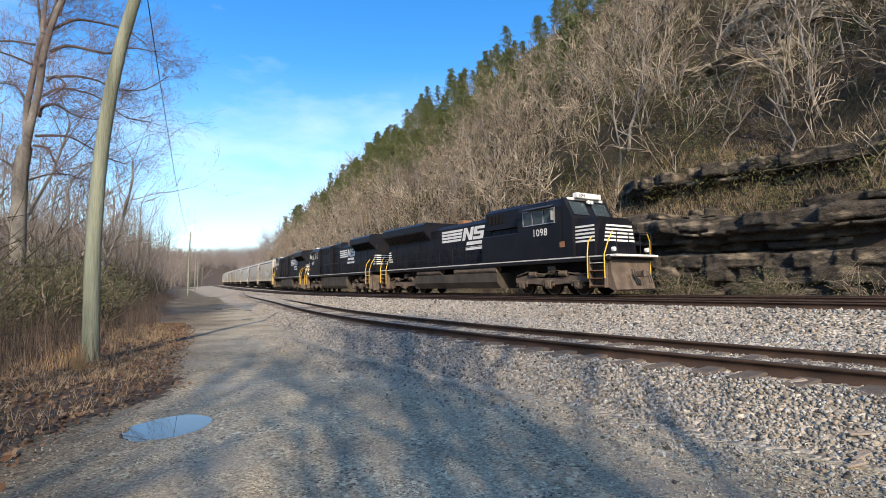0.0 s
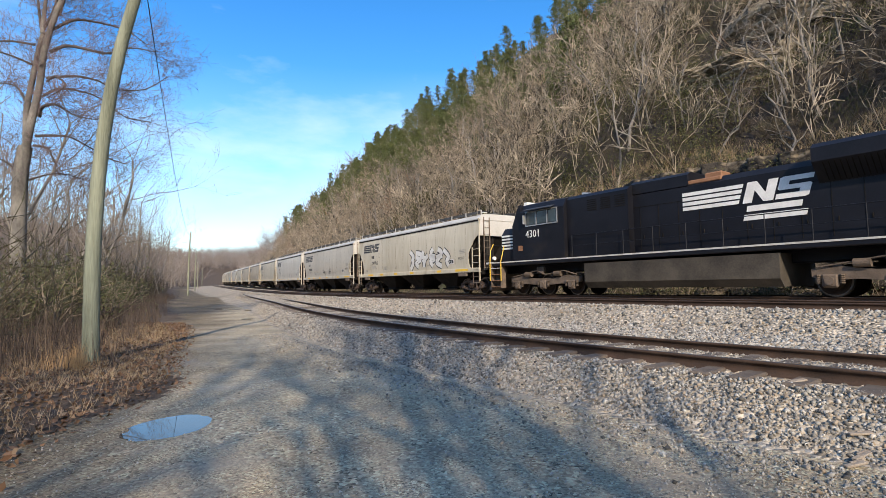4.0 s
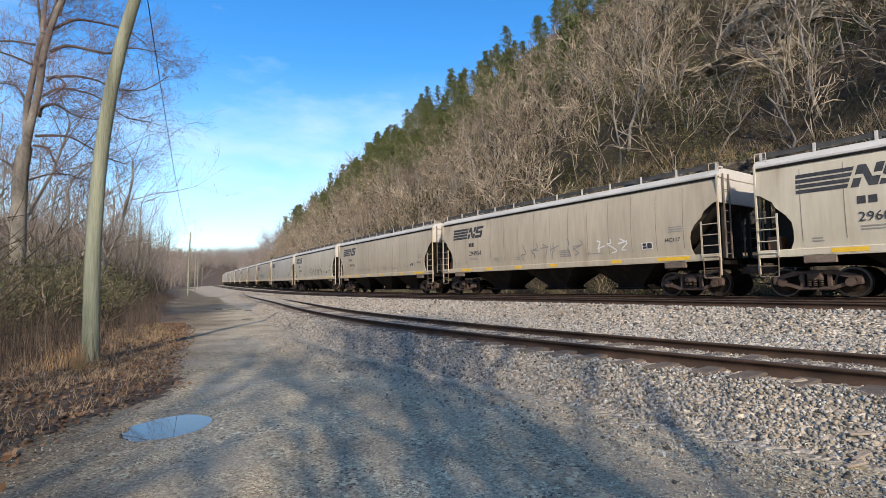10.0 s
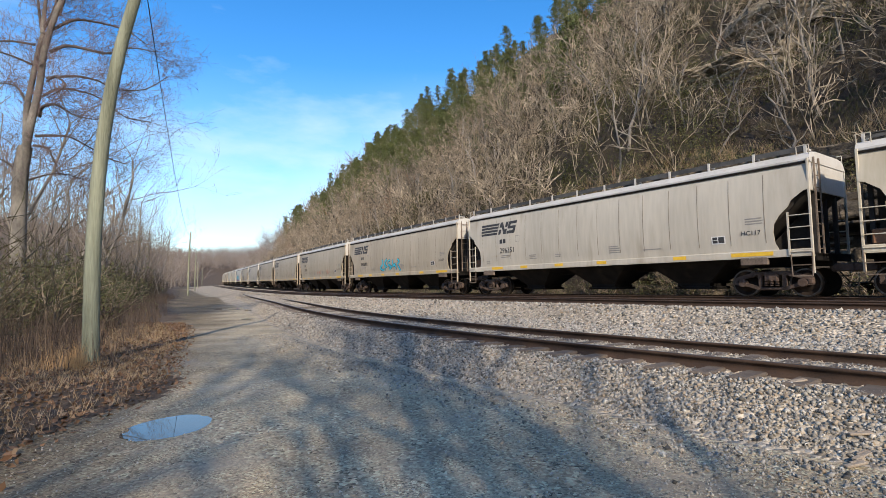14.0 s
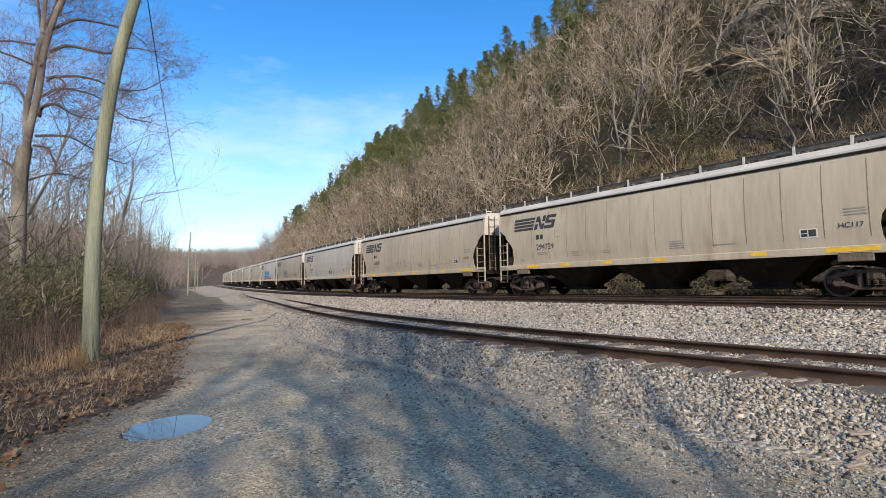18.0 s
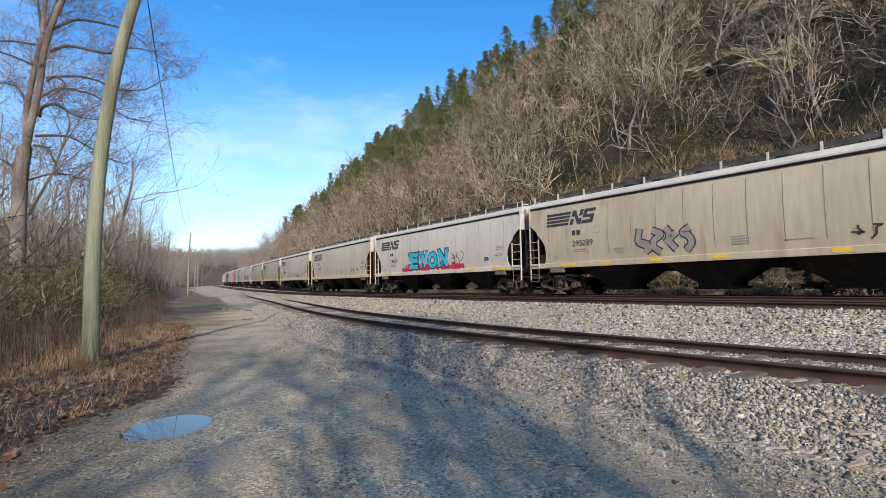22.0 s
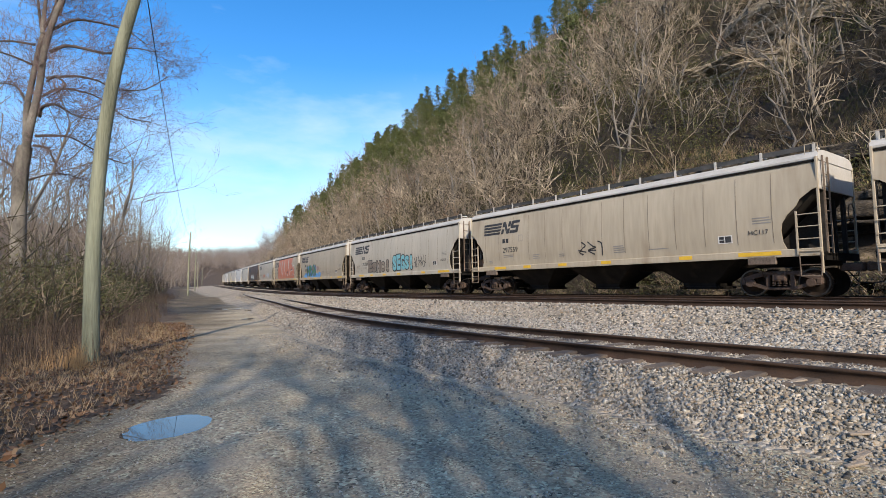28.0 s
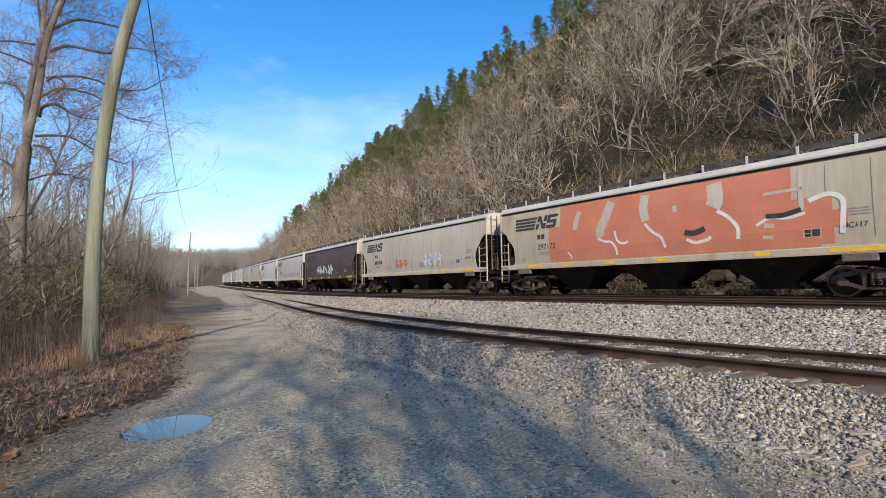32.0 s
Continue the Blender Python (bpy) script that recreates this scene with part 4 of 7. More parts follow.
def build_hopper(fine=True):
    """A covered hopper car: x along it, its near side at -y, z from the rail head. Not fine: for cars that stay far off."""
    P = HOPPER_PAINT[0]
    car = new("hopper_car")
    zs = [1.50, 1.62, 1.75, 1.92, 2.1, 2.35, 2.6, 2.85, 3.05, 3.18, 3.3, 3.34, 3.5, 3.75, 4.0, 4.16, 4.3]
    for sgn in (-1, 1):
        sh = Shape()
        cols = [-1, -0.85, -0.7, -0.55, -0.4, -0.25, -0.1, 0.1, 0.25, 0.4, 0.55, 0.7, 0.85, 1]
        pts = [(reach(z) * c, sgn * bulge(z), z) for z in zs for c in cols]
        k = len(cols)
        faces = []
        for i in range(len(zs) - 1):
            for j in range(k - 1):
                q = (i * k + j, i * k + j + 1, (i + 1) * k + j + 1, (i + 1) * k + j)
                faces.append(q if sgn < 0 else q[::-1])
        sh.add(pts, faces)
        # the sheet's thickness along its ends
        inner = [(reach(z) * c, sgn * (bulge(z) - 0.03), z) for z in zs for c in (-1, 1)]
        b = len(sh.v)
        outer = [(reach(z) * c, sgn * bulge(z), z) for z in zs for c in (-1, 1)]
        sh.add(outer + inner, [(2 * i + c, 2 * i + 2 + c, 2 * i + 2 + c + 2 * len(zs), 2 * i + c + 2 * len(zs)) for i in range(len(zs) - 1) for c in (0, 1)])
        part("side_sheet", sh, P, car, smooth=True)
        seam = Shape()
        for i in range(14):
            x = -7.15 + i * 1.1
            zz = [z for z in zs if abs(x) < reach(z) - 0.03 and 1.7 < z < 4.05]
            p = on_side([(x - 0.009, z) for z in zz] + [(x + 0.009, z) for z in zz], 0.006, sgn)
            m = len(zz)
            seam.add(p, [(j, m + j, m + j + 1, j + 1) if sgn < 0 else (j, j + 1, m + j + 1, m + j) for j in range(m - 1)])
        part("panel_seams", seam, M["seamgrime"], car, "dark vertical weld seams")
        sill = Shape().box(0, sgn * 1.535, 1.40, 16.9, 0.10, 0.22, 0.02).box(0, sgn * 1.50, 1.29, 16.9, 0.16, 0.03)
        part("side_sill", sill, P, car)
        plate = Shape().box(0, sgn * 1.455, 4.27, 16.9, 0.14, 0.10, 0.02)
        part("top_sill", plate, M["roofpaint"], car)
        under = Shape().box(0, sgn * 1.505, 4.185, 16.9, 0.04, 0.07)
        part("eave_seam", under, M["blackdull"], car)
        for e in (-1, 1):
            pad = Shape().box(e * 6.75, sgn * 1.52, 1.20, 0.85, 0.12, 0.30, 0.02)
            part("jacking_pad", pad, M["ladder"], car)
            post = Shape().box(e * 8.42, sgn * 1.54, 2.52, 0.07, 0.06, 3.56, 0.01)
            part("corner_post", post, P, car)
            lad = Shape()
            lad.box(e * 7.82, sgn * 1.60, 2.0, 0.05, 0.04, 1.35)
            for j in range(4):
                lad.rod((e * 7.82, sgn * 1.61, 1.42 + j * 0.38), (e * 8.42, sgn * 1.61, 1.42 + j * 0.38), 0.016, n=6)
            part("ladder", lad, P, car)
            stir = Shape().path([(e * 7.84, sgn * 1.58, 1.38), (e * 7.86, sgn * 1.58, 0.66), (e * 8.40, sgn * 1.58, 0.66), (e * 8.42, sgn * 1.58, 1.38)], 0.02).rod((e * 7.85, sgn * 1.58, 1.0), (e * 8.41, sgn * 1.58, 1.0), 0.016, n=6)
            if fine:
                part("stirrup_step", stir, M["ladder"], car)
            gr = Shape().path([(e * 8.44, sgn * 1.40, 4.40), (e * 8.44, sgn * 1.40, 4.74), (e * 8.1, sgn * 1.40, 4.74), (e * 8.1, sgn * 1.40, 4.40)], 0.014)
            if fine:
                part("roof_grab_iron", gr, P, car)
    # near-black, so the shade behind the end cut-outs lies in the colour
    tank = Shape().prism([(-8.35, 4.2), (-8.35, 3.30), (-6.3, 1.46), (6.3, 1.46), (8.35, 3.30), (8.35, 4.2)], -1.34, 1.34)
    part("slope_sheet_body", tank, M["slope"], car, "grimy slope sheets with the shade under the side painted in")
    for e in (-1, 1):
        part("end_panel", Shape().box(e * 8.41, 0, 3.80, 0.05, 2.98, 0.98, 0.01), M["roofpaint"], car, "pale upper end sheet")
    roof = Shape().bar([(-1.50, 4.31), (-1.40, 4.45), (-1.22, 4.53), (-0.9, 4.56), (0.9, 4.56), (1.22, 4.53), (1.40, 4.45), (1.50, 4.31), (1.4, 4.2), (-1.4, 4.2)], -8.46, 8.46)
    part("roof", roof, M["roofpaint"], car, "pale sunlit roof sheet")
    hatch = Shape().box(0, 0, 4.62, 16.2, 0.62, 0.16, 0.04)
    part("trough_hatch", hatch, M["grating"], car, "dark hatch cover along the roof")
    for sgn in (-1, 1):
        board = Shape()
        for j in range(4):
            board.box(0, sgn * (0.92 + 0.1 * j), 4.72, 16.7, 0.055, 0.035)
        board.box(0, sgn * 1.24, 4.68, 16.7, 0.015, 0.16)
        part("running_board", board, M["grating"], car, "dark steel grating walkway on the roof")
        for j in range(12 if fine and sgn < 0 else 0):
            x = -8.3 + j * 1.509
            b = Shape().box(x, sgn * 1.26, 4.64, 0.085, 0.03, 0.30, 0.005).box(x, sgn * 1.05, 4.65, 0.06, 0.4, 0.05)
            part("walkway_bracket", b, M["roofpaint"], car)
    # bays, sill and platforms: their near-black colour also holds the shade under the car
    for i, x in enumerate((-4.15, 0.0, 4.15)):
        h = Shape()
        pts = []
        for z, hx, hy in ((1.50, 1.95, 1.40), (1.05, 1.35, 1.05), (0.48, 0.62, 0.62), (0.34, 0.62, 0.62)):
            pts += [(x - hx, -hy, z), (x + hx, -hy, z), (x + hx, hy, z), (x - hx, hy, z)]
        faces = [(0, 1, 2, 3)]
        for k in range(3):
            for j in range(4):
                faces.append((k * 4 + j, (k + 1) * 4 + j, (k + 1) * 4 + (j + 1) % 4, k * 4 + (j + 1) % 4))
        faces.append((12, 15, 14, 13))
        h.add(pts, faces)
        hb = part("hopper_bay", h, M["blackdull"], car, "discharge hopper dark with soot and painted shade")
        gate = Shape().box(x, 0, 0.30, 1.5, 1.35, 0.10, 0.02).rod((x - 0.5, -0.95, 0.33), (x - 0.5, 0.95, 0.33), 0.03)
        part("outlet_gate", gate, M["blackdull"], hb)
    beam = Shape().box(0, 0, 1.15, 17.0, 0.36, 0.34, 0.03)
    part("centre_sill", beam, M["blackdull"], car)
    for e in (-1, 1):
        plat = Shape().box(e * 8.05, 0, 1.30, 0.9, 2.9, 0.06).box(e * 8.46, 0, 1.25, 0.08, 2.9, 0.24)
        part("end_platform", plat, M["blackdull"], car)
        # gussets and struts take the same shade-darkened colour, to blacken the gap between cars
        for y in (-0.42, 0.42):
            gs = Shape().prism([(e * 6.5, 1.36), (e * 8.25, 1.36), (e * 8.25, 3.2)] if e > 0 else [(-6.5, 1.36), (-8.25, 3.2), (-8.25, 1.36)], y - 0.02, y + 0.02)
            part("gusset_plate", gs, M["slope"], car)
        for y in (-0.9, 0.9):
            st = Shape().box(e * 8.3, y, 2.35, 0.12, 0.12, 2.0)
            part("end_strut", st, M["slope"], car)
        el = Shape()
        for y in (-1.25, -0.85):
            el.box(e * 8.50, y, 2.85, 0.04, 0.05, 3.0)
        for j in range(8):
            el.rod((e * 8.50, -1.25, 1.5 + j * 0.38), (e * 8.50, -0.85, 1.5 + j * 0.38), 0.014, n=6)
        part("end_ladder", el, M["ladder"], car, "rusty brown end ladder")
        cp = Shape().box(e * 8.7, 0, 0.92, 0.6, 0.24, 0.26, 0.04).box(e * 8.95, 0.04, 0.92, 0.14, 0.34, 0.30, 0.05)
        part("coupler", cp, M["truck"], car)
        hose = Shape().path([(e * 8.5, 0.3, 0.8), (e * 8.75, 0.33, 0.45), (e * 8.98, 0.3, 0.42)], 0.022)
        part("air_hose", hose, M["wire"], car)
        freight_truck(car, e * 7.05, fine)
    res = Shape().rod((-7.9, 0.4, 1.62), (-7.9, -0.6, 1.62), 0.24, n=14)
    part("brake_reservoir", res, M["truck"], car)
    box = Shape().box(-8.1, -0.85, 1.75, 0.4, 0.6, 0.45, 0.04)
    part("brake_valve", box, M["rust"], car, "rust-brown brake valve")
    bw = Shape()
    for i in range(12):
        t, u = 2 * math.pi * i / 12, 2 * math.pi * (i + 1) / 12
        bw.rod((8.6, 0.6 + 0.28 * math.cos(t), 2.7 + 0.28 * math.sin(t)), (8.6, 0.6 + 0.28 * math.cos(u), 2.7 + 0.28 * math.sin(u)), 0.015, n=5)
    part("brake_wheel", bw, M["truck"], car)
    # painted marks on the near side
    emblem(car, -7.25, 3.19, 2.74, 0.64, M["letter"], lambda p: on_side(p, 0.009))
    for x, w in ((-6.0, 0.9), (-4.0, 0.5), (-1.7, 0.5), (0.7, 0.5), (4.2, 0.5), (6.7, 1.3)):
        st = Shape().box(x, -1.589, 1.405, w, 0.006, 0.13)
        part("reflector_strip", st, M["yellow"], car, "yellow reflective strip")
    sm = Shape()
    rng = random.Random(5)
    for x, z, w, n in ((-5.7, 1.95, 0.75, 2), (-3.6, 1.78, 0.5, 3), (-1.9, 1.80, 0.4, 2), (1.1, 1.95, 0.6, 2), (1.1, 1.78, 0.6, 2), (2.7, 1.80, 0.9, 1), (6.55, 2.40, 0.65, 3), (-6.9, 1.70, 0.3, 2)):
        for j in range(n):
            z1 = z + j * 0.085
            sm.add(on_side([(x, z1), (x + w * rng.uniform(0.75, 1), z1), (x + w * rng.uniform(0.75, 1), z1 + 0.035), (x, z1 + 0.035)], 0.009), [(0, 1, 2, 3)])
    part("stencil_text", sm, M["faded"], car, "rows of small faded stencil marks")["kind"] = "stuff"
    if not fine:
        return tagged(car, "", "hopper car", "freight cars of the train")
    tag_b = Shape()
    tag_b.add(on_side([(5.40, 1.83), (5.88, 1.83), (5.88, 2.10), (5.40, 2.10)], 0.008), [(0, 1, 2, 3)])
    lub = part("label_panel", tag_b, M["white"], car)
    dk = Shape()
    for a, b, c, d in ((5.44, 5.61, 1.86, 1.95), (5.64, 5.84, 1.86, 2.07), (5.44, 5.61, 1.97, 2.07)):
        dk.add(on_side([(a, c), (b, c), (b, d), (a, d)], 0.011), [(0, 1, 2, 3)])
    part("label_print", dk, M["letter"], lub)
    fr = Shape()
    for a, b, c, d in ((-4.55, -4.25, 2.72, 2.74), (-4.55, -4.25, 3.02, 3.04), (-4.55, -4.53, 2.72, 3.04), (-4.27, -4.25, 2.72, 3.04)):
        fr.add(on_side([(a, c), (b, c), (b, d), (a, d)], 0.009), [(0, 1, 2, 3)])
    part("stencil_box", fr, M["faded"], car)
    code = lettering("HC117", 0.21, M["letter"])
    ob = part("class_code", code, None, car)
    ob.matrix_basis = pose(6.4, -bulge(2.1) - 0.012, 2.05, 0)
    mk = Shape()
    for a, b in ((-5.75, -5.55), (-5.49, -5.29)):
        mk.add(on_side([(a, 2.70), (b, 2.70), (b, 2.92), (a, 2.92)], 0.009), [(0, 1, 2, 3)])
    part("reporting_mark", mk, M["letter"], car, "two short black bars")
    return tagged(car, "", "hopper car", "freight cars of the train")


def paint_car(car, mat):
    for o in car.children_recursive:
        if o.data and o.data.materials and o.data.materials[0] == HOPPER_PAINT[0]:
            o.material_slots[0].link = "OBJECT"
            o.material_slots[0].material = mat


def number(car, text):
    me = lettering(text, 0.38, M["letter"])
    ob = part("car_number", me, None, car)
    ob.matrix_basis = pose(-5.75, -bulge(2.45) - 0.012, 2.20, 0)


CAR_COUNT = 41
NUMBERS = {0: "297705", 2: "296556", 3: "296040", 4: "294954", 5: "294774", 6: "295010", 7: "296351", 9: "295194", 10: "294729", 11: "298001", 12: "296167", 13: "295039",
           14: "298109", 15: "294736", 18: "297559", 19: "297304", 20: "294720", 21: "297172"}
PAINTS = [0, 4, 2, 0, 1, 1, 0, 4, 3, 1, 1, 3, 4, 1, 2, 0, 0, 1, 1, 4, 3, 1, 4, 0, 2, 5, 2, 0, 5, 4, 2, 0, 4, 5, 0, 2, 4, 0, 2, 0, 4]
HC_LABEL = "dusty beige covered hopper car with dark painted emblem"
hopper = build_hopper()
cars = [hopper]
for i in range(1, 25):
    cars.append(copy_thing(hopper, pose(0, 0, 0)))
cars.append(build_hopper(False))
for i in range(26, CAR_COUNT):
    cars.append(copy_thing(cars[25], pose(0, 0, 0)))
for i, c in enumerate(cars):
    paint_car(c, HOPPER_PAINT[PAINTS[i]])
    tagged(c, ["light grey-cream covered hopper car with dark painted emblem", "dusty tan covered hopper car streaked with grime", "pale grey covered hopper car with dark painted emblem",
               "brown-grey weathered covered hopper car with dark emblem", "grey-beige covered hopper car with dark emblem", "white covered hopper car with dark painted emblem"][PAINTS[i]])
    if i in NUMBERS:
        number(c, NUMBERS[i])
    else:
        sh = Shape()
        for k in range(6):
            x = -5.75 + k * 0.205
            sh.add(on_side([(x, 2.20), (x + 0.15, 2.20), (x + 0.15, 2.46), (x, 2.46)], 0.009), [(0, 1, 2, 3)])
        part("car_number", sh, M["letter"], c, "row of black bars")
spray(cars[0], 1, 0.4, 5.6, 1.75, 2.8, 6, M["white"], M["letter"], 0.30, label="white bubble lettering with a black outline")
spray(cars[4], 31, 3.2, 4.8, 1.8, 2.4, 3, None, M["white"])
spray(cars[9], 51, -0.6, 0.8, 1.75, 2.1, 3, None, M["red"])
spray(cars[9], 52, 2.6, 3.8, 1.75, 2.2, 3, None, M["red"])
spray(cars[13], 81, 4.4, 5.2, 1.75, 2.1, 2, None, M["letter"])
spray(cars[15], 83, 4.0, 4.9, 1.75, 2.15, 2, None, M["letter"])
spray(cars[1], 2, -0.6, 0.3, 1.75, 2.15, 3, None, M["letter"])
spray(cars[1], 21, 1.4, 2.1, 1.75, 2.3, 2, None, M["letter"])
spray(cars[4], 3, -1.5, 2.5, 1.75, 2.5, 6, None, M["faded"])
spray(cars[6], 4, -1.0, 4.0, 1.75, 2.65, 7, None, M["letter"])
spray(cars[8], 5, -2.2, 1.2, 1.7, 2.5, 5, M["cyan"], M["letter"], 0.13)
spray(cars[11], 6, -2.0, -0.6, 1.85, 2.4, 3, None, M["faded"])
spray(cars[12], 7, 1.0, 2.2, 1.7, 2.3, 2, None, M["letter"])
spray(cars[13], 8, -2.5, -0.2, 1.75, 2.6, 4, M["faded"], M["letter"], 0.22)
spray(cars[14], 9, -3.5, 3.0, 1.62, 1.95, 0, None, None, 0.2, M["crimson"])
sprayed_word(cars[14], "EWON", -3.0, 1.85, 1.74, 2.62, M["cyan"], M["navy"], "big cyan sprayed letter")
spray(cars[14], 91, 2.2, 3.6, 1.9, 2.5, 3, None, M["letter"])
spray(cars[16], 10, 2.0, 3.6, 1.65, 2.0, 4, None, M["letter"])
spray(cars[18], 11, -0.8, 0.8, 1.75, 2.35, 3, None, M["letter"])
sprayed_word(cars[19], "SEGS!", -0.3, 2.85, 1.76, 2.62, M["teal"], M["letter"], "pale teal sprayed letter with a black outline")
sprayed_word(cars[19], "ESMO!", -4.7, -0.75, 1.72, 2.42, M["taupe"], M["letter"], "taupe sprayed letter with a dark outline")
spray(cars[19], 123, 3.0, 4.6, 1.8, 2.5, 6, None, M["letter"])
spray(cars[19], 122, -7.0, -6.2, 2.0, 2.3, 4, None, M["faded"])
spray(cars[20], 132, -6.2, 0.3, 1.62, 2.0, 0, None, None, 0.2, M["blue"])
spray(cars[20], 13, -4.9, -1.1, 1.66, 2.8, 6, M["green"], M["maroon"], 0.27, M["blue"], "green and red sprayed lettering")
spray(cars[20], 133, -0.9, 0.0, 2.1, 2.6, 3, None, M["maroon"])
spray(cars[22], 14, -2.4, -0.6, 1.8, 2.4, 3, M["red"], None, 0.16)
spray(cars[22], 141, 1.6, 4.0, 1.8, 2.6, 4, M["white"], M["blue"], 0.18)
spray(cars[23], 15, -3.5, 2.2, 1.8, 2.6, 6, M["white"], M["cyan"], 0.2)
paint_car(cars[23], M["brown"])
tagged(cars[23], "dark brown covered hopper car with pale graffiti along its side")
tagged(cars[14], "pale grey hopper car with big cyan and red graffiti")
tagged(cars[20], "tan hopper car with blue, green and red graffiti")
tagged(cars[8], "brown-grey hopper car with small teal graffiti")
tagged(cars[19], "grey hopper car with pale bubble and teal graffiti")
tagged(cars[0], "light grey-cream hopper car with big white bubble graffiti")
tagged(cars[6], "cream hopper car with black scrawled graffiti outlines")


def red_side(car):
    """The orange-red field over one car's side, bare grey streaks left in it, and pale squiggles."""
    sh = Shape()
    zs = [1.55, 1.62, 1.75, 1.92, 2.1, 2.35, 2.6, 2.85, 3.05, 3.18, 3.3, 3.5, 3.75, 4.0, 4.12]
    xs = [-5.0 + 0.35 * i for i in range(34)]
    for a, b in zip(xs, xs[1:]):
        for z0, z1 in zip(zs, zs[1:]):
            end = 5.5 if z0 >= 3.0 else min(6.6, 6.1 + 0.5 * math.sin((z0 - 1.5) * 2.0))
            lim = min(reach(z0), reach(z1)) - 0.05
            if b < min(lim, end) and not (z0 > 3.1 and a < -4.3):
                sh.add(on_side([(a, z0), (b, z0), (b, z1), (a, z1)], 0.008), [(0, 1, 2, 3)])
    part("painted_field", sh, M["red"], car, "orange-red paint over the side")
    for pts, wide in (([(-2.2, 2.45), (-1.9, 2.3), (-1.55, 2.25), (-1.35, 2.0), (-1.3, 1.7)], 0.10), ([(-1.35, 2.7), (-1.25, 2.3), (-1.0, 2.15), (-0.75, 2.2)], 0.09), ([(0.05, 2.85), (0.35, 2.5), (0.7, 2.25), (0.85, 1.85)], 0.11),
                      ([(1.7, 2.1), (2.0, 1.95), (2.4, 2.0), (2.6, 2.1)], 0.12), ([(2.85, 3.0), (3.2, 2.75), (3.5, 2.35), (3.5, 1.95)], 0.13), ([(4.1, 2.35), (4.5, 2.55), (5.0, 2.5), (5.5, 2.6)], 0.10),
                      ([(5.6, 2.95), (6.1, 3.1), (6.45, 2.9), (6.45, 2.4), (6.4, 1.9)], 0.14), ([(-3.9, 1.95), (-3.7, 1.75), (-3.75, 1.65)], 0.08)):
        ln = Shape()
        ribbon(ln, pts, wide, 0.016)
        part("painted_line", ln, M["white"], car, "pale sprayed squiggle")
    for pts, wide in (([(-3.2, 3.75), (-3.35, 3.3), (-3.45, 2.95)], 0.26), ([(-1.5, 3.95), (-1.8, 3.3), (-2.1, 2.75), (-2.0, 2.5)], 0.42), ([(0.05, 4.0), (0.0, 3.4), (0.1, 2.95)], 0.36), ([(1.3, 3.4), (1.3, 3.15)], 0.16),
                      ([(2.75, 4.0), (2.8, 3.4), (2.7, 3.15)], 0.55), ([(4.35, 3.35), (4.9, 3.36), (5.45, 3.37)], 0.10), ([(5.42, 4.0), (5.4, 3.3), (5.42, 2.7)], 0.14), ([(4.3, 2.15), (4.6, 2.1)], 0.5)):
        gry = Shape()
        ribbon(gry, pts, wide, 0.013)
        part("bare_streak", gry, HOPPER_PAINT[4], car, "grey streak bare of paint")
    for pts, wide in (([(1.65, 2.35), (2.0, 2.3), (2.4, 2.42)], 0.2), ([(4.4, 2.62), (4.9, 2.6), (5.4, 2.72)], 0.16)):
        dk = Shape()
        ribbon(dk, pts, wide, 0.019)
        part("dark_smear", dk, M["letter"], car, "black sprayed smear")


red_side(cars[21])
tagged(cars[21], "hopper car painted over in orange-red with grey streaks")


def loco_truck(loco, x):
    tr = part("truck", Shape().box(x, 0, 0.75, 3.9, 1.5, 0.3, 0.04), M["blackdull"], loco, "grimy six-wheel locomotive truck")
    for sgn in (-1, 1):
        y = sgn * 1.12
        prof = [(-2.35, 0.62), (-1.9, 0.52), (-1.1, 0.55), (-0.5, 0.50), (0.5, 0.50), (1.1, 0.55), (1.9, 0.52), (2.35, 0.62), (2.35, 0.86), (1.6, 0.95), (0.7, 0.82), (-0.7, 0.82), (-1.6, 0.95), (-2.35, 0.86)]
        part("side_frame", Shape().prism([(x + a, b) for a, b in prof], y - 0.08, y + 0.08), M["locotruck"], tr)
        for ax in (-1.85, 0.0, 1.85):
            jb = Shape().box(x + ax, y + sgn * 0.09, 0.50, 0.46, 0.16, 0.42, 0.06).rod((x + ax, y + sgn * 0.15, 0.50), (x + ax, y + sgn * 0.22, 0.50), 0.13, n=12)
            part("journal_box", jb, M["locotruck"], tr)
            for k in (-0.32, 0.32):
                sp = Shape()
                for j in range(5):
                    sp.rod((x + ax + k, y + sgn * 0.1, 0.42 + j * 0.06), (x + ax + k, y + sgn * 0.1, 0.452 + j * 0.06), 0.075, n=8)
                part("spring", sp, M["locotruck"], tr)
        for k, zz in ((-1.0, 1.02), (1.0, 1.02)):
            cy = Shape().rod((x + k - 0.22, y + sgn * 0.10, zz), (x + k + 0.22, y + sgn * 0.10, zz), 0.13, n=12)
            part("brake_cylinder", cy, M["locotruck"], tr)
        ar = Shape().path([(x - 2.2, y + sgn * 0.12, 0.95), (x - 1.4, y + sgn * 0.12, 1.15), (x - 0.2, y + sgn * 0.12, 0.98), (x + 0.4, y + sgn * 0.12, 1.2), (x + 1.6, y + sgn * 0.12, 1.0), (x + 2.2, y + sgn * 0.12, 0.92)], 0.03)
        part("sand_pipe", ar, M["locotruck"], tr)
        dm = Shape().box(x + 0.2, y + sgn * 0.02, 1.22, 0.5, 0.2, 0.34, 0.05)
        part("damper", dm, M["locotruck"], tr)
    for ax in (-1.85, 0.0, 1.85):
        wheelset(tr, x + ax, r=0.51)


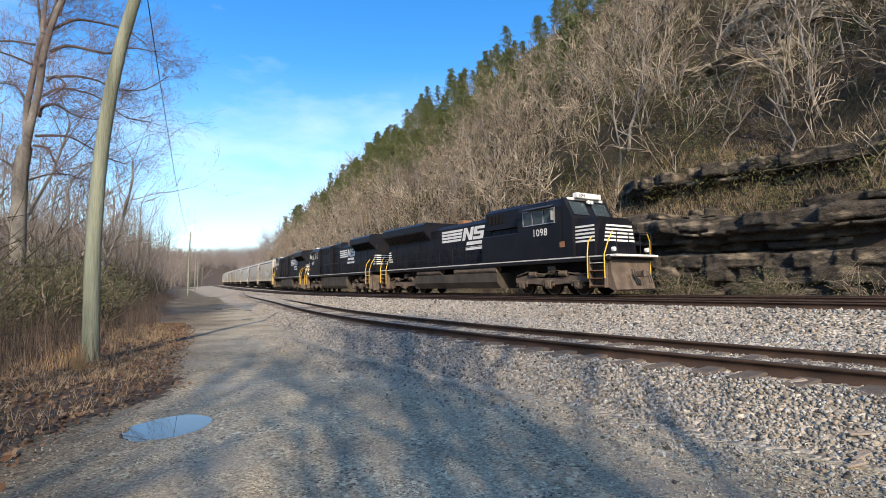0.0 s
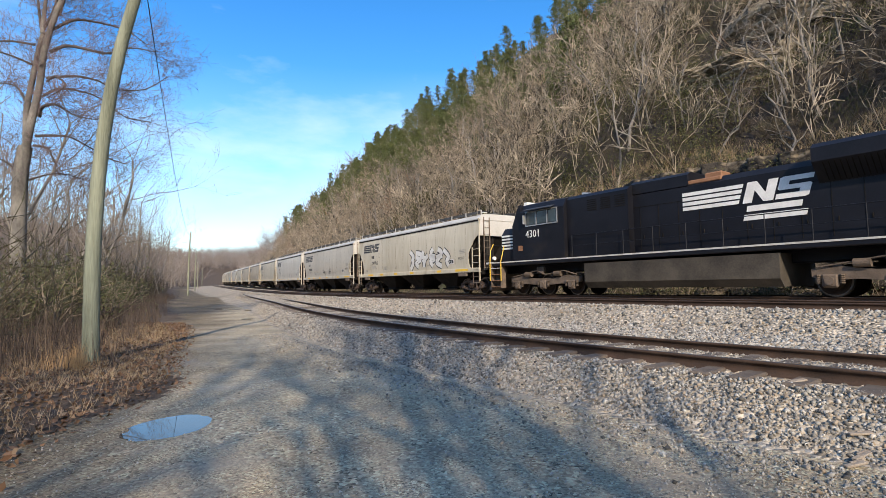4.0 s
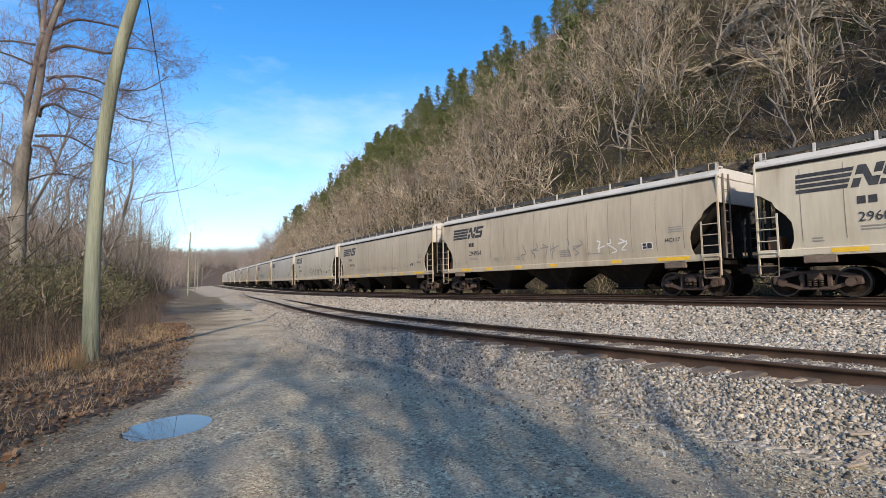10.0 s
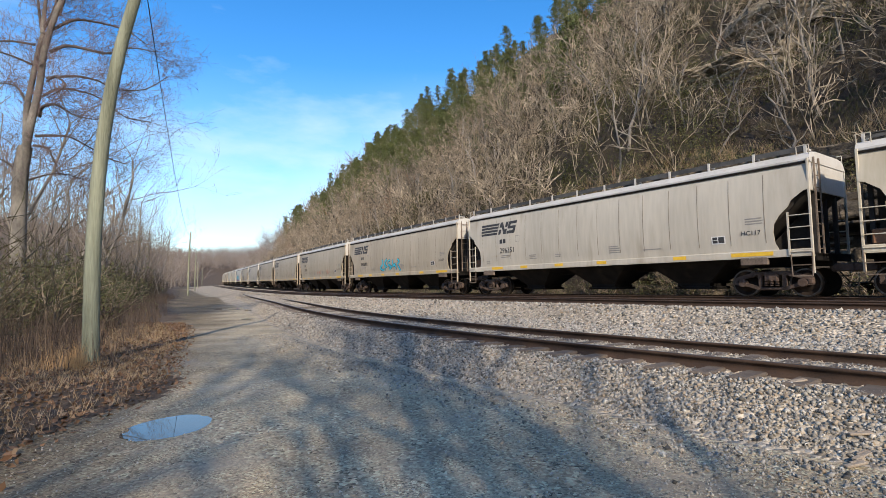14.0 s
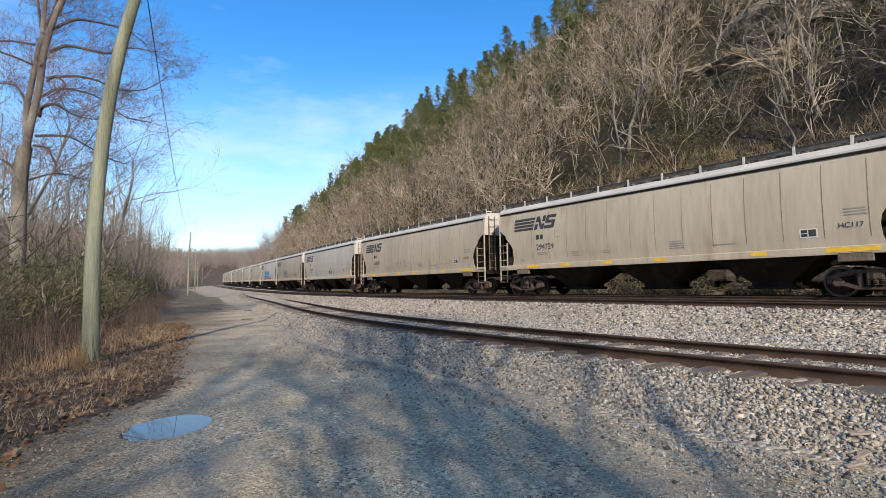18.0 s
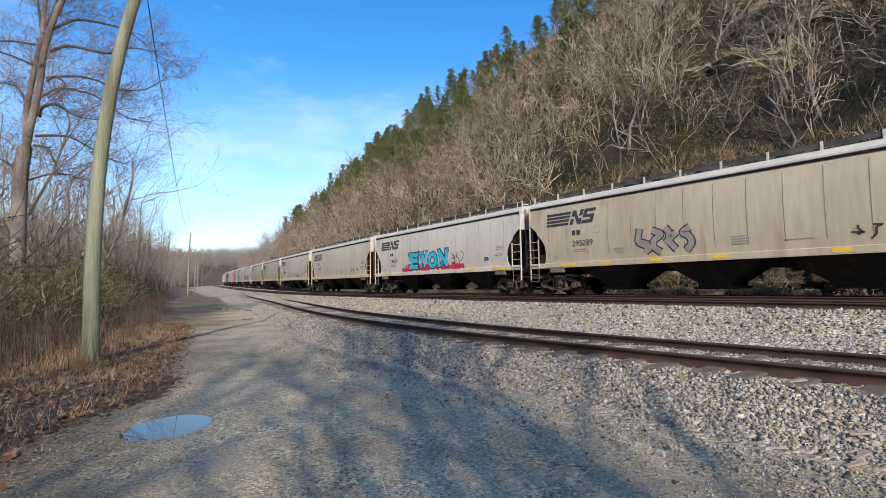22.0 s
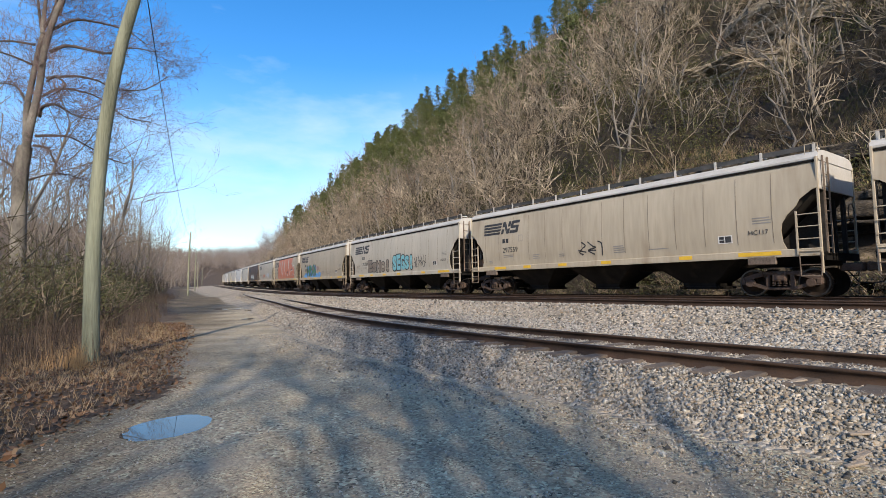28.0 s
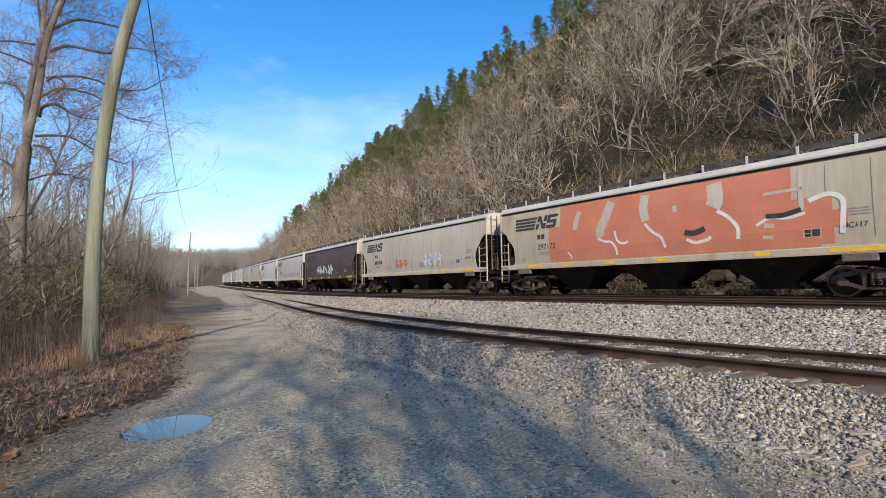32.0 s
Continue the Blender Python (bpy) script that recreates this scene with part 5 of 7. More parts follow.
def locomotive(style, digits, near):
    """A road locomotive, cab towards +x; near is the side (-1 or 1) that carries the marks."""
    lo = new("locomotive")
    gm = style == "gm"
    K, D = M["black"], M["blackdull"]
    part("frame", Shape().box(0, 0, 1.62, 21.2, 3.05, 0.22, 0.03).box(0, 0, 1.35, 20.4, 1.0, 0.5, 0.05), K, lo)
    for sgn in (-1, 1):
        part("sill_stripe", Shape().box(0, sgn * 1.53, 1.70, 21.0, 0.012, 0.06), M["roofpaint"], lo, "white stripe along the walkway edge")
    # long hood
    top = 4.32 if gm else 4.38
    hood = Shape().bar([(-0.93, 1.73), (0.93, 1.73), (0.93, top - 0.22), (0.72, top), (-0.72, top), (-0.93, top - 0.22)], -10.25, 5.0)
    hd = part("long_hood", hood, K, lo)
    seam = Shape()
    rng = random.Random(style)
    for sgn in (-1, 1):
        for j in range(17):
            x = -9.9 + j * 0.86
            seam.box(x, sgn * 0.937, 2.75, 0.02, 0.012, 1.75)
            seam.box(x + 0.70, sgn * 0.95, 2.4, 0.03, 0.03, 0.14)
        seam.box(-2.6, sgn * 0.937, 3.64, 14.6, 0.012, 0.02)
    part("hood_doors", seam, D, hd, "panel seams and door latches of the hood")
    if gm:
        part("dynamic_brake_housing", Shape().bar([(-1.12, 3.55), (1.12, 3.55), (1.12, 4.50), (0.9, 4.68), (-0.9, 4.68), (-1.12, 4.50)], 1.95, 5.15), K, lo)
        part("equipment_cabinet", Shape().box(3.55, 0, 2.45, 3.2, 3.0, 1.45, 0.05), K, lo)
        grl = Shape()
        for sgn in (-1, 1):
            for j in range(12):
                grl.box(2.1 + j * 0.12, sgn * 1.13, 4.1, 0.05, 0.03, 0.5)
        part("air_grille", grl, D, lo)
        rx0, rx1 = -10.2, -4.2
    else:
        part("auxiliary_cab", Shape().bar([(-1.30, 1.73), (1.30, 1.73), (1.30, 4.42), (1.1, 4.58), (-1.1, 4.58), (-1.30, 4.42)], 1.6, 5.6), K, lo)
        grl = Shape()
        for sgn in (-1, 1):
            for b in range(3):
                for j in range(6):
                    grl.box(2.0 + b * 0.75, sgn * 1.305, 3.78 + j * 0.09, 0.52, 0.03, 0.035)
        part("air_grille", grl, D, lo)
        part("blower_hump", Shape().bar([(-0.95, 4.2), (0.95, 4.2), (0.95, 4.62), (0.7, 4.76), (-0.7, 4.76), (-0.95, 4.62)], -0.9, 1.7), K, lo)
        rx0, rx1 = -10.3, -5.3
    rad = Shape().bar([(-0.94, 3.55), (0.94, 3.55), (1.52, 4.15), (1.52, 4.58), (1.3, 4.74), (-1.3, 4.74), (-1.52, 4.58), (-1.52, 4.15)], rx0, rx1)
    rd = part("radiator", rad, K, lo, "flared black radiator section")
    sc = Shape()
    for sgn in (-1, 1):
        for j in range(30):
            x = rx0 + 0.3 + j * (rx1 - rx0 - 0.6) / 29
            a, b = Vector((x, sgn * 1.0, 3.60)), Vector((x, sgn * 1.48, 4.10))
            sc.rod(a, b, 0.022, n=4)
    part("radiator_screen", sc, D, rd)["kind"] = "stuff"
    part("exhaust_pipe", Shape().box(-1.6, 0, top + 0.14, 0.7, 0.7, 0.3, 0.05), M["rust"], lo)
    for x in (-8.9, -7.2, -5.6):
        part("roof_fan", Shape().rod((x, 0, 4.72), (x, 0, 4.84), 0.62, n=20), D, lo)
    # cab and nose
    cab_top = 4.66
    cab = Shape().bar([(-1.52, 1.73), (1.52, 1.73), (1.52, 4.15), (1.30, 4.52), (0.8, cab_top), (-0.8, cab_top), (-1.30, 4.52), (-1.52, 4.15)], 5.0, 8.0)
    cb = part("cab", cab, K, lo, "black crew cab")
    front = Shape().prism([(8.0, 1.73), (8.0, cab_top - 0.1), (8.12, 4.52), (8.62, 3.52), (8.62, 1.73)], -1.5, 1.5)
    part("cab_front", front, K, cb)
    nose = Shape().bar([(-1.30, 1.73), (1.30, 1.73), (1.30, 3.15), (1.05, 3.50), (-1.05, 3.50), (-1.30, 3.15)], 8.3, 9.7)
    ns = part("nose", nose, K, lo, "short black nose hood")
    part("nose_front", Shape().bar([(-1.22, 1.73), (1.22, 1.73), (1.0, 2.9), (0.8, 3.35), (-0.8, 3.35), (-1.0, 2.9)], 9.7, 10.0), K, ns)
    for j in range(5):
        z = 2.42 + j * 0.165
        st = Shape()
        for sgn in (-1, 1):
            st.box(9.0 - 0.05 * j, sgn * 1.306, z, 1.4 + 0.1 * j, 0.012, 0.085)
        st.box(10.006, 0, z, 0.012, 2.1 - 0.07 * j, 0.085)
        part("nose_stripe", st, M["white"], ns, "white nose stripe")
    wsh = Shape()
    for y in (-0.75, 0.75):
        k = Matrix.Rotation(radians(-27), 3, "Y")
        wsh.box(8.40, y, 4.02, 0.03, 1.05, 0.72, 0.01, turn=k)
    part("windshield", wsh, M["glass"], cb, "dark windshield panes")
    part("cab_brow", Shape().box(8.10, 0, 4.50, 0.14, 2.5, 0.16, 0.04), M["white"], cb, "white band over the windshield")
    for sgn in (-1, 1):
        for x, w in ((5.75, 0.55), (6.45, 0.62), (7.2, 0.62)):
            part("side_window", Shape().box(x, sgn * 1.525, 3.78, w, 0.02, 0.62, 0.008), M["glass"], cb, "dark cab side window")
        fr = Shape()
        for x in (5.42, 6.08, 6.82, 7.56):
            fr.box(x, sgn * 1.535, 3.78, 0.05, 0.03, 0.74)
        fr.box(6.5, sgn * 1.535, 4.13, 2.2, 0.03, 0.05).box(6.5, sgn * 1.535, 3.43, 2.2, 0.03, 0.05)
        part("window_frame", fr, M["steel"], cb)
        part("sun_awning", Shape().box(6.55, sgn * 1.66, 4.22, 1.9, 0.34, 0.03, turn=Matrix.Rotation(radians(-sgn * 20), 3, "X")), M["letter"], cb)
        part("mirror", Shape().box(7.55, sgn * 1.66, 3.75, 0.05, 0.18, 0.45, 0.01), M["steel"], cb)
    part("number_board", Shape().box(8.25, 0, 4.66, 0.3, 1.7, 0.26, 0.03), M["white"], cb)
    nb = part("number_plate_digits", lettering(digits, 0.22, M["letter"]), None, cb)
    nb.matrix_basis = pose(8.41, -0.75, 4.58, 0, 0, 90)
    part("headlight", Shape().rod((8.36, -0.11, 4.36), (8.46, -0.11, 4.36), 0.09, n=12).rod((8.36, 0.11, 4.36), (8.46, 0.11, 4.36), 0.09, n=12), M["lamp"], cb)
    for y in (-1.15, 1.15):
        part("ditch_light", Shape().rod((10.5, y, 1.98), (10.62, y, 1.98), 0.10, n=12), M["lamp"], lo)
    part("horn", Shape().rod((4.4, 0.2, 4.75), (4.9, 0.2, 4.78), 0.04, 0.10, n=8), M["steel"], lo)
    part("roof_antenna", Shape().box(6.4, 0, 4.72, 0.9, 0.7, 0.12, 0.03), D, lo)
    # ends: steps, pilots, handrails
    for e in (-1, 1):
        pl = Shape().prism([(e * 10.3, 0.40), (e * 10.68, 0.20), (e * 10.78, 0.26), (e * 10.55, 1.0), (e * 10.5, 1.75), (e * 10.3, 1.75)], -1.35, 1.35)
        part("pilot", pl, M["locotruck"], lo, "brown snowplough pilot")
        part("end_platform", Shape().box(e * 10.65, 0, 1.70, 0.55, 2.9, 0.10, 0.02), M["white"] if e > 0 else K, lo)
        part("coupler", Shape().box(e * 11.05, 0, 0.92, 0.6, 0.26, 0.28, 0.05).box(e * 11.25, 0, 0.92, 0.16, 0.36, 0.34, 0.05), M["locotruck"], lo)
        for y in (-0.55, -0.4, 0.4, 0.55):
            part("air_hose", Shape().path([(e * 10.95, y, 1.1), (e * 11.1, y, 0.75), (e * 11.2, y * 0.9, 0.5)], 0.022), M["wire"], lo)
        for sgn in (-1, 1):
            sw = Shape().box(e * 9.55, sgn * 1.40, 1.0, 0.04, 0.35, 1.3).box(e * 10.35, sgn * 1.40, 1.0, 0.04, 0.35, 1.3).box(e * 9.95, sgn * 1.24, 1.0, 0.8, 0.03, 1.3)
            well = part("step_well", sw, M["locotruck"], lo)
            for j in range(4):
                part("step", Shape().box(e * 9.95, sgn * 1.42, 0.42 + j * 0.33, 0.8, 0.30, 0.035), M["locotruck"], well)
                part("step_edge", Shape().box(e * 9.95, sgn * 1.575, 0.42 + j * 0.33, 0.78, 0.012, 0.025), M["white"] if j == 3 else M["rust"], well)
            for x in (9.5, 10.4):
                hr = Shape().path([(e * x, sgn * 1.6, 0.75), (e * x, sgn * 1.6, 1.75), (e * (x + (0.12 if x > 10 else -0.05)), sgn * 1.45, 2.35), (e * (x + (0.16 if x > 10 else 0.1)), sgn * 1.2, 2.75)], 0.026)
                part("grab_rail", hr, M["yellow"], lo, "bright yellow handrail at the steps")
        er = Shape().path([(e * 10.75, -1.2, 1.75), (e * 10.75, -1.2, 2.7), (e * 10.75, 1.2, 2.7), (e * 10.75, 1.2, 1.75)], 0.022)
        er.rod((e * 10.75, -0.4, 1.75), (e * 10.75, -0.4, 2.7), 0.02).rod((e * 10.75, 0.4, 1.75), (e * 10.75, 0.4, 2.7), 0.02)
        part("end_rail", er, K, lo)
    for sgn in (-1, 1):
        hr = Shape().path([(-9.4, sgn * 1.45, 2.72), (4.6, sgn * 1.45, 2.72)], 0.02).path([(-9.4, sgn * 1.45, 2.25), (4.6, sgn * 1.45, 2.25)], 0.012)
        part("walkway_rail", hr, K, lo)
        for j in range(11):
            x = -9.4 + j * 1.4
            if gm and x > 0.8:
                continue
            part("rail_post", Shape().rod((x, sgn * 1.46, 1.74), (x, sgn * 1.45, 2.74), 0.02, n=6), K, lo)
    # rear end of the hood
    for j in range(5):
        z = 2.35 + j * 0.17
        st = Shape().box(-10.262, 0, z, 0.012, 1.8, 0.09)
        for sgn in (-1, 1):
            st.box(-9.95 - 0.03 * j, sgn * 0.936, z, 0.6 - 0.06 * j, 0.012, 0.09)
        part("end_stripe", st, M["white"], hd, "white stripe on the hood end")
    part("end_panel", Shape().box(-10.1, near * 0.94, 3.78, 0.42, 0.02, 0.30), M["letter"], hd)
    er = part("end_number", lettering(digits, 0.34, M["white"]), None, hd)
    er.matrix_basis = pose(-10.27, 0.45, 3.55, 0, 0, -90)
    # underframe
    f0, f1 = (-5.4, 3.2) if gm else (-4.2, 3.9)
    tank = Shape()
    prof = [(-1.48, 1.18), (-1.48, 0.68), (-1.15, 0.33), (1.15, 0.33), (1.48, 0.68), (1.48, 1.18)]
    tank.bar(prof if gm else [(-1.48, 1.42), (-1.48, 0.60), (-1.2, 0.33), (1.2, 0.33), (1.48, 0.60), (1.48, 1.42)], f0, f1)
    part("fuel_tank", tank, M["tankdust"], lo, "grimy black fuel tank")
    if gm:
        for sgn in (-1, 1):
            part("air_reservoir", Shape().rod((-0.9, sgn * 1.25, 1.36), (3.1, sgn * 1.25, 1.36), 0.21, n=14), M["locotruck"], lo)
            part("air_reservoir", Shape().rod((-5.3, sgn * 1.25, 1.36), (-2.4, sgn * 1.25, 1.36), 0.19, n=14), M["locotruck"], lo)
    loco_truck(lo, 6.75)
    loco_truck(lo, -7.35)

    # painted marks on the near side
    def flat(y):
        if near < 0:
            return lambda p: [(x, -y, z) for x, z in p]
        return lambda p: [(-x, y, z) for x, z in p]
    if gm:
        emblem(lo, -2.85, 3.22, 4.4, 0.76, M["white"], flat(0.95))
        bar0 = -0.35
    else:
        emblem(lo, 0.65 if near > 0 else -2.0, 3.22, 4.5, 0.72, M["white"], flat(0.95))
        bar0 = 2.9 if near > 0 else 0.0
    nm = Shape()
    for j, (a, w) in enumerate(((0.12, 1.75), (0.0, 2.0))):
        z = 2.92 - j * 0.30
        nm.add(flat(0.95)([(bar0 + a, z), (bar0 + a + w, z), (bar0 + a + w + 0.05, z + 0.20), (bar0 + a + 0.05, z + 0.20)]), [(0, 1, 2, 3)])
    part("name_sign", nm, M["white"], lo, "two plain white painted bars")
    rn = part("road_number", lettering(digits, 0.52, M["white"]), None, cb)
    if near < 0:
        rn.matrix_basis = pose(6.05, -1.532, 2.85)
    else:
        rn.matrix_basis = pose(7.6, 1.532, 2.85, 0, 0, 180)
    part("small_placard", Shape().box(8.0, near * 1.53, 2.35, 0.3, 0.012, 0.26), M["rust"], lo)
    return lo


locos = [locomotive("gm", "1098", -1), locomotive("ge", "4189", 1), locomotive("ge", "4301", 1)]
tagged(locos[0], "black diesel locomotive with white nose stripes, cab leading", "locomotive", "locomotives of the train")
tagged(locos[1], "black diesel locomotive running long hood first", "locomotive", "locomotives of the train")
tagged(locos[2], "black diesel locomotive with a rusty exhaust, hood first", "locomotive", "locomotives of the train")
part("rust_patch", Shape().box(-1.2, 0.75, 4.30, 1.9, 0.3, 0.16, 0.03), M["rust"], locos[2], "orange rust on the hood top")

for lo, k in zip(locos, (1.0, 0.94, 0.955)):
    lo.scale = (k, 1.0, 1.0)

# ---- plants: how they grow ----
def grow(rng, p, d, length, r, level, out, up=0.12, wiggle=0.16, kids=3, spread=(0.6, 1.1), shrink=0.62, steps=5, start=0.35):
    """Grows a limb and its side limbs; out collects rows (x0, y0, z0, x1, y1, z1, r0, r1)."""
    p, d = Vector(p), Vector(d).normalized()
    for i in range(steps):
        d = (d + Vector((rng.gauss(0, wiggle), rng.gauss(0, wiggle), rng.gauss(0, wiggle) + up))).normalized()
        q = p + d * (length / steps)
        r2 = max(r * (1 - 0.75 / steps), 0.004)
        out.append((*p, *q, r, r2))
        if level > 0 and (i + 1) / steps > start:
            for _ in range(kids if i < steps - 1 else kids + 1):
                if rng.random() < 0.75:
                    a = rng.uniform(0, 2 * math.pi)
                    o = d.orthogonal().normalized()
                    o = (Matrix.Rotation(a, 3, d) @ o)
                    ang = rng.uniform(*spread)
                    nd = d * math.cos(ang) + o * math.sin(ang)
                    grow(rng, q, nd, length * shrink * rng.uniform(0.65, 1.1), r2 * rng.uniform(0.45, 0.62), level - 1, out, up, wiggle * 1.15, max(1, kids - 1), spread, shrink, max(3, steps - 1), 0.25)
        p, r = q, r2
    return out


def tree_thing(name, segs, thin, label, category, group, bark, twig):
    """A bare tree with its trunk and limbs as one part and its twigs as another."""
    segs = np.array(segs)
    ob = tagged(new(name), label, category, group)
    thick = segs[segs[:, 6] >= thin]
    v, f = tubes(thick, 6)
    part("trunk", array_mesh("trunk", v, f, bark, True), None, ob)
    fine = segs[segs[:, 6] < thin]
    if len(fine):
        fine = fine.copy()
        fine[:, 6:] = np.maximum(fine[:, 6:], 0.007)
        v, f = spikes(fine)
        part("crown", array_mesh("crown", v, f, twig), None, ob)
    return ob


def bare_tree(seed, height, r, level=3, kids=2, lean=0.05, spread=(0.35, 0.8), up=0.15, wiggle=0.10):
    rng = random.Random(seed)
    return grow(rng, (0, 0, -0.3), (rng.uniform(-lean, lean), rng.uniform(-lean, lean), 1), height, r, level, [], up, wiggle, kids, spread, 0.50, 8, 0.28)


def sapling(seed, height, level=2):
    rng = random.Random(seed)
    return np.array(grow(rng, (0, 0, -0.2), (rng.uniform(-0.3, 0.3), rng.uniform(-0.3, 0.3), 1), height, 0.0075 * height, level, [], 0.07, 0.18, 3, (0.35, 0.95), 0.52, 5 if level > 1 else 4, 0.2))


def strew(templates, x, y, z, scale, rng, lean=0.0):
    """Copies of branch rows, turned and scaled, as one array of rows."""
    rows = []
    for i in range(len(x)):
        t = templates[rng.integers(len(templates))]
        a, k = rng.uniform(0, 2 * np.pi), scale[i]
        c, s = np.cos(a) * k, np.sin(a) * k
        q = np.empty_like(t)
        for o in (0, 3):
            q[:, o] = t[:, o] * c - t[:, o + 1] * s + x[i]
            q[:, o + 1] = t[:, o] * s + t[:, o + 1] * c + y[i]
            q[:, o + 2] = t[:, o + 2] * k + z[i]
        q[:, 6:] = np.maximum(t[:, 6:] * k, 0.007)
        rows.append(q)
    return np.concatenate(rows)


def along_line(n, rng, s0, s1, d0, d1, lean=1.0):
    s = s1 - (s1 - s0) * rng.random(n) ** lean
    d = rng.uniform(d0, d1, n)
    x, y, _ = spot(MAIN, s, d)
    return x, y, terrain(x, y)[0], s, d


def tuft_mesh(name, x, y, z, height, blades, width, mat, rng, flop=0.35):
    """Thin tapering blades, one triangle each."""
    n = len(x)
    a = rng.uniform(0, 2 * np.pi, (n, blades))
    h = height[:, None] * rng.uniform(0.55, 1.1, (n, blades))
    ox, oy = x[:, None] + rng.normal(0, 0.06, (n, blades)), y[:, None] + rng.normal(0, 0.06, (n, blades))
    tx, ty = ox + np.cos(a) * h * rng.uniform(0.05, flop, (n, blades)), oy + np.sin(a) * h * rng.uniform(0.05, flop, (n, blades))
    b = rng.uniform(0, 2 * np.pi, (n, blades))
    wx, wy = np.cos(b) * width, np.sin(b) * width
    zz = np.broadcast_to(z[:, None], ox.shape) - 0.02
    v = np.stack([np.stack([ox - wx, oy - wy, zz], 2), np.stack([ox + wx, oy + wy, zz], 2), np.stack([tx, ty, zz + h], 2)], 2).reshape(-1, 3)
    return array_mesh(name, v, np.arange(len(v)).reshape(-1, 3), mat)


def leaf_mesh(name, c, size, mat, rng, flat=0.0, ratio=0.55):
    """Small bent leaves, two triangles each, round the given centres."""
    n = len(c)
    u = rng.normal(size=(n, 3))
    u[:, 2] *= 1 - flat
    u /= np.linalg.norm(u, axis=1)[:, None]
    w = np.cross(u, rng.normal(size=(n, 3)) * np.array([1 - flat, 1 - flat, 1]) + np.array([0, 0, flat * 3]))
    w /= np.linalg.norm(w, axis=1)[:, None] + 1e-9
    k = size[:, None] if hasattr(size, "__len__") else size
    nrm = np.cross(u, w)
    v = np.stack([c - u * k, c + w * k * ratio + nrm * k * 0.15, c + u * k, c - w * k * ratio + nrm * k * 0.15], 1).reshape(-1, 3)
    i = np.arange(n)[:, None] * 4
    f = np.concatenate([i + [0, 1, 2], i + [0, 2, 3]], 1).reshape(-1, 3)
    return array_mesh(name, v, f, mat)


def pine(seed, height):
    """A ragged pine: a bare lower trunk, limbs that shorten towards the top, needles in loose sprays along them."""
    rng, nr = random.Random(seed), np.random.default_rng(seed)
    segs, tips = [], []
    p, d, r = Vector((0, 0, -0.3)), Vector((rng.uniform(-0.06, 0.06), rng.uniform(-0.06, 0.06), 1)).normalized(), height * 0.012
    stem = [p]
    for i in range(12):
        d = (d + Vector((rng.gauss(0, 0.03), rng.gauss(0, 0.03), 0.05))).normalized()
        q = p + d * height / 12
        segs.append((*p, *q, r, r * 0.88))
        p, r = q, r * 0.88
        stem.append(p)
    lowest = rng.uniform(0.28, 0.42)
    for k in range(40):
        f = lowest + (0.99 - lowest) * (k + rng.random()) / 40
        j = min(int(f * 12), 11)
        b = stem[j].lerp(stem[j + 1], f * 12 - j)
        a = k * 2.4 + rng.uniform(-0.6, 0.6)
        ln = height * (0.03 + 0.25 * (1 - f) ** 0.75) * rng.choice([0.45, 0.8, 1.0, 1.25])
        e = Vector((math.cos(a), math.sin(a), rng.uniform(-0.15, 0.30)))
        w = height * 0.0032
        for i in range(4):
            e = (e + Vector((rng.gauss(0, 0.14), rng.gauss(0, 0.14), 0.05))).normalized()
            c = b + e * ln / 4
            segs.append((*b, *c, w * (1 - i / 5), w * (0.8 - i / 5)))
            for _ in range(2 if i == 0 else 3):
                tips.append(c + Vector((rng.gauss(0, 0.5), rng.gauss(0, 0.5), rng.gauss(0.05, 0.3))) * ln * 0.26)
            b = c
    tips = np.array(tips)
    c = np.repeat(tips, 8, axis=0) + nr.normal(size=(len(tips) * 8, 3)) * np.array([0.020, 0.020, 0.012]) * height
    return segs, c, nr


def pine_thing(seed, height, group):
    segs, c, nr = pine(seed, height)
    ob = tagged(new("pine_tree"), "dark green pine with an open ragged crown", "pine tree", group)
    v, f = tubes(segs, 5)
    part("trunk", array_mesh("trunk", v, f, M["bark"], True), None, ob)
    part("crown", leaf_mesh("crown", c, nr.uniform(0.008, 0.019, len(c)) * height, M["needle"], nr, 0.25, 0.26), None, ob)
    return ob


def shrub(seed, size, mat, count=420):
    nr, rng = np.random.default_rng(seed), random.Random(seed)
    ob = new("evergreen_shrub")
    segs = []
    for _ in range(6):
        grow(rng, (rng.uniform(-0.2, 0.2), rng.uniform(-0.2, 0.2), -0.1), (rng.uniform(-0.8, 0.8), rng.uniform(-0.8, 0.8), 1), size * 0.75, 0.02 * size, 1, segs, 0.05, 0.2, 2)
    v, f = tubes(segs, 4)
    part("stem", array_mesh("stem", v, f, M["twig"]), None, ob)
    ends = np.array(segs)[:, 3:6]
    ends = ends[ends[:, 2] > 0.15 * size]
    c = ends[nr.integers(len(ends), size=count)] + nr.normal(size=(count, 3)) * 0.13 * size
    c = c[c[:, 2] > 0.02]
    part("foliage", leaf_mesh("foliage", c, nr.uniform(0.020, 0.048, len(c)) * size ** 0.5, mat, nr, 0.1, 0.4), None, ob)
    return ob


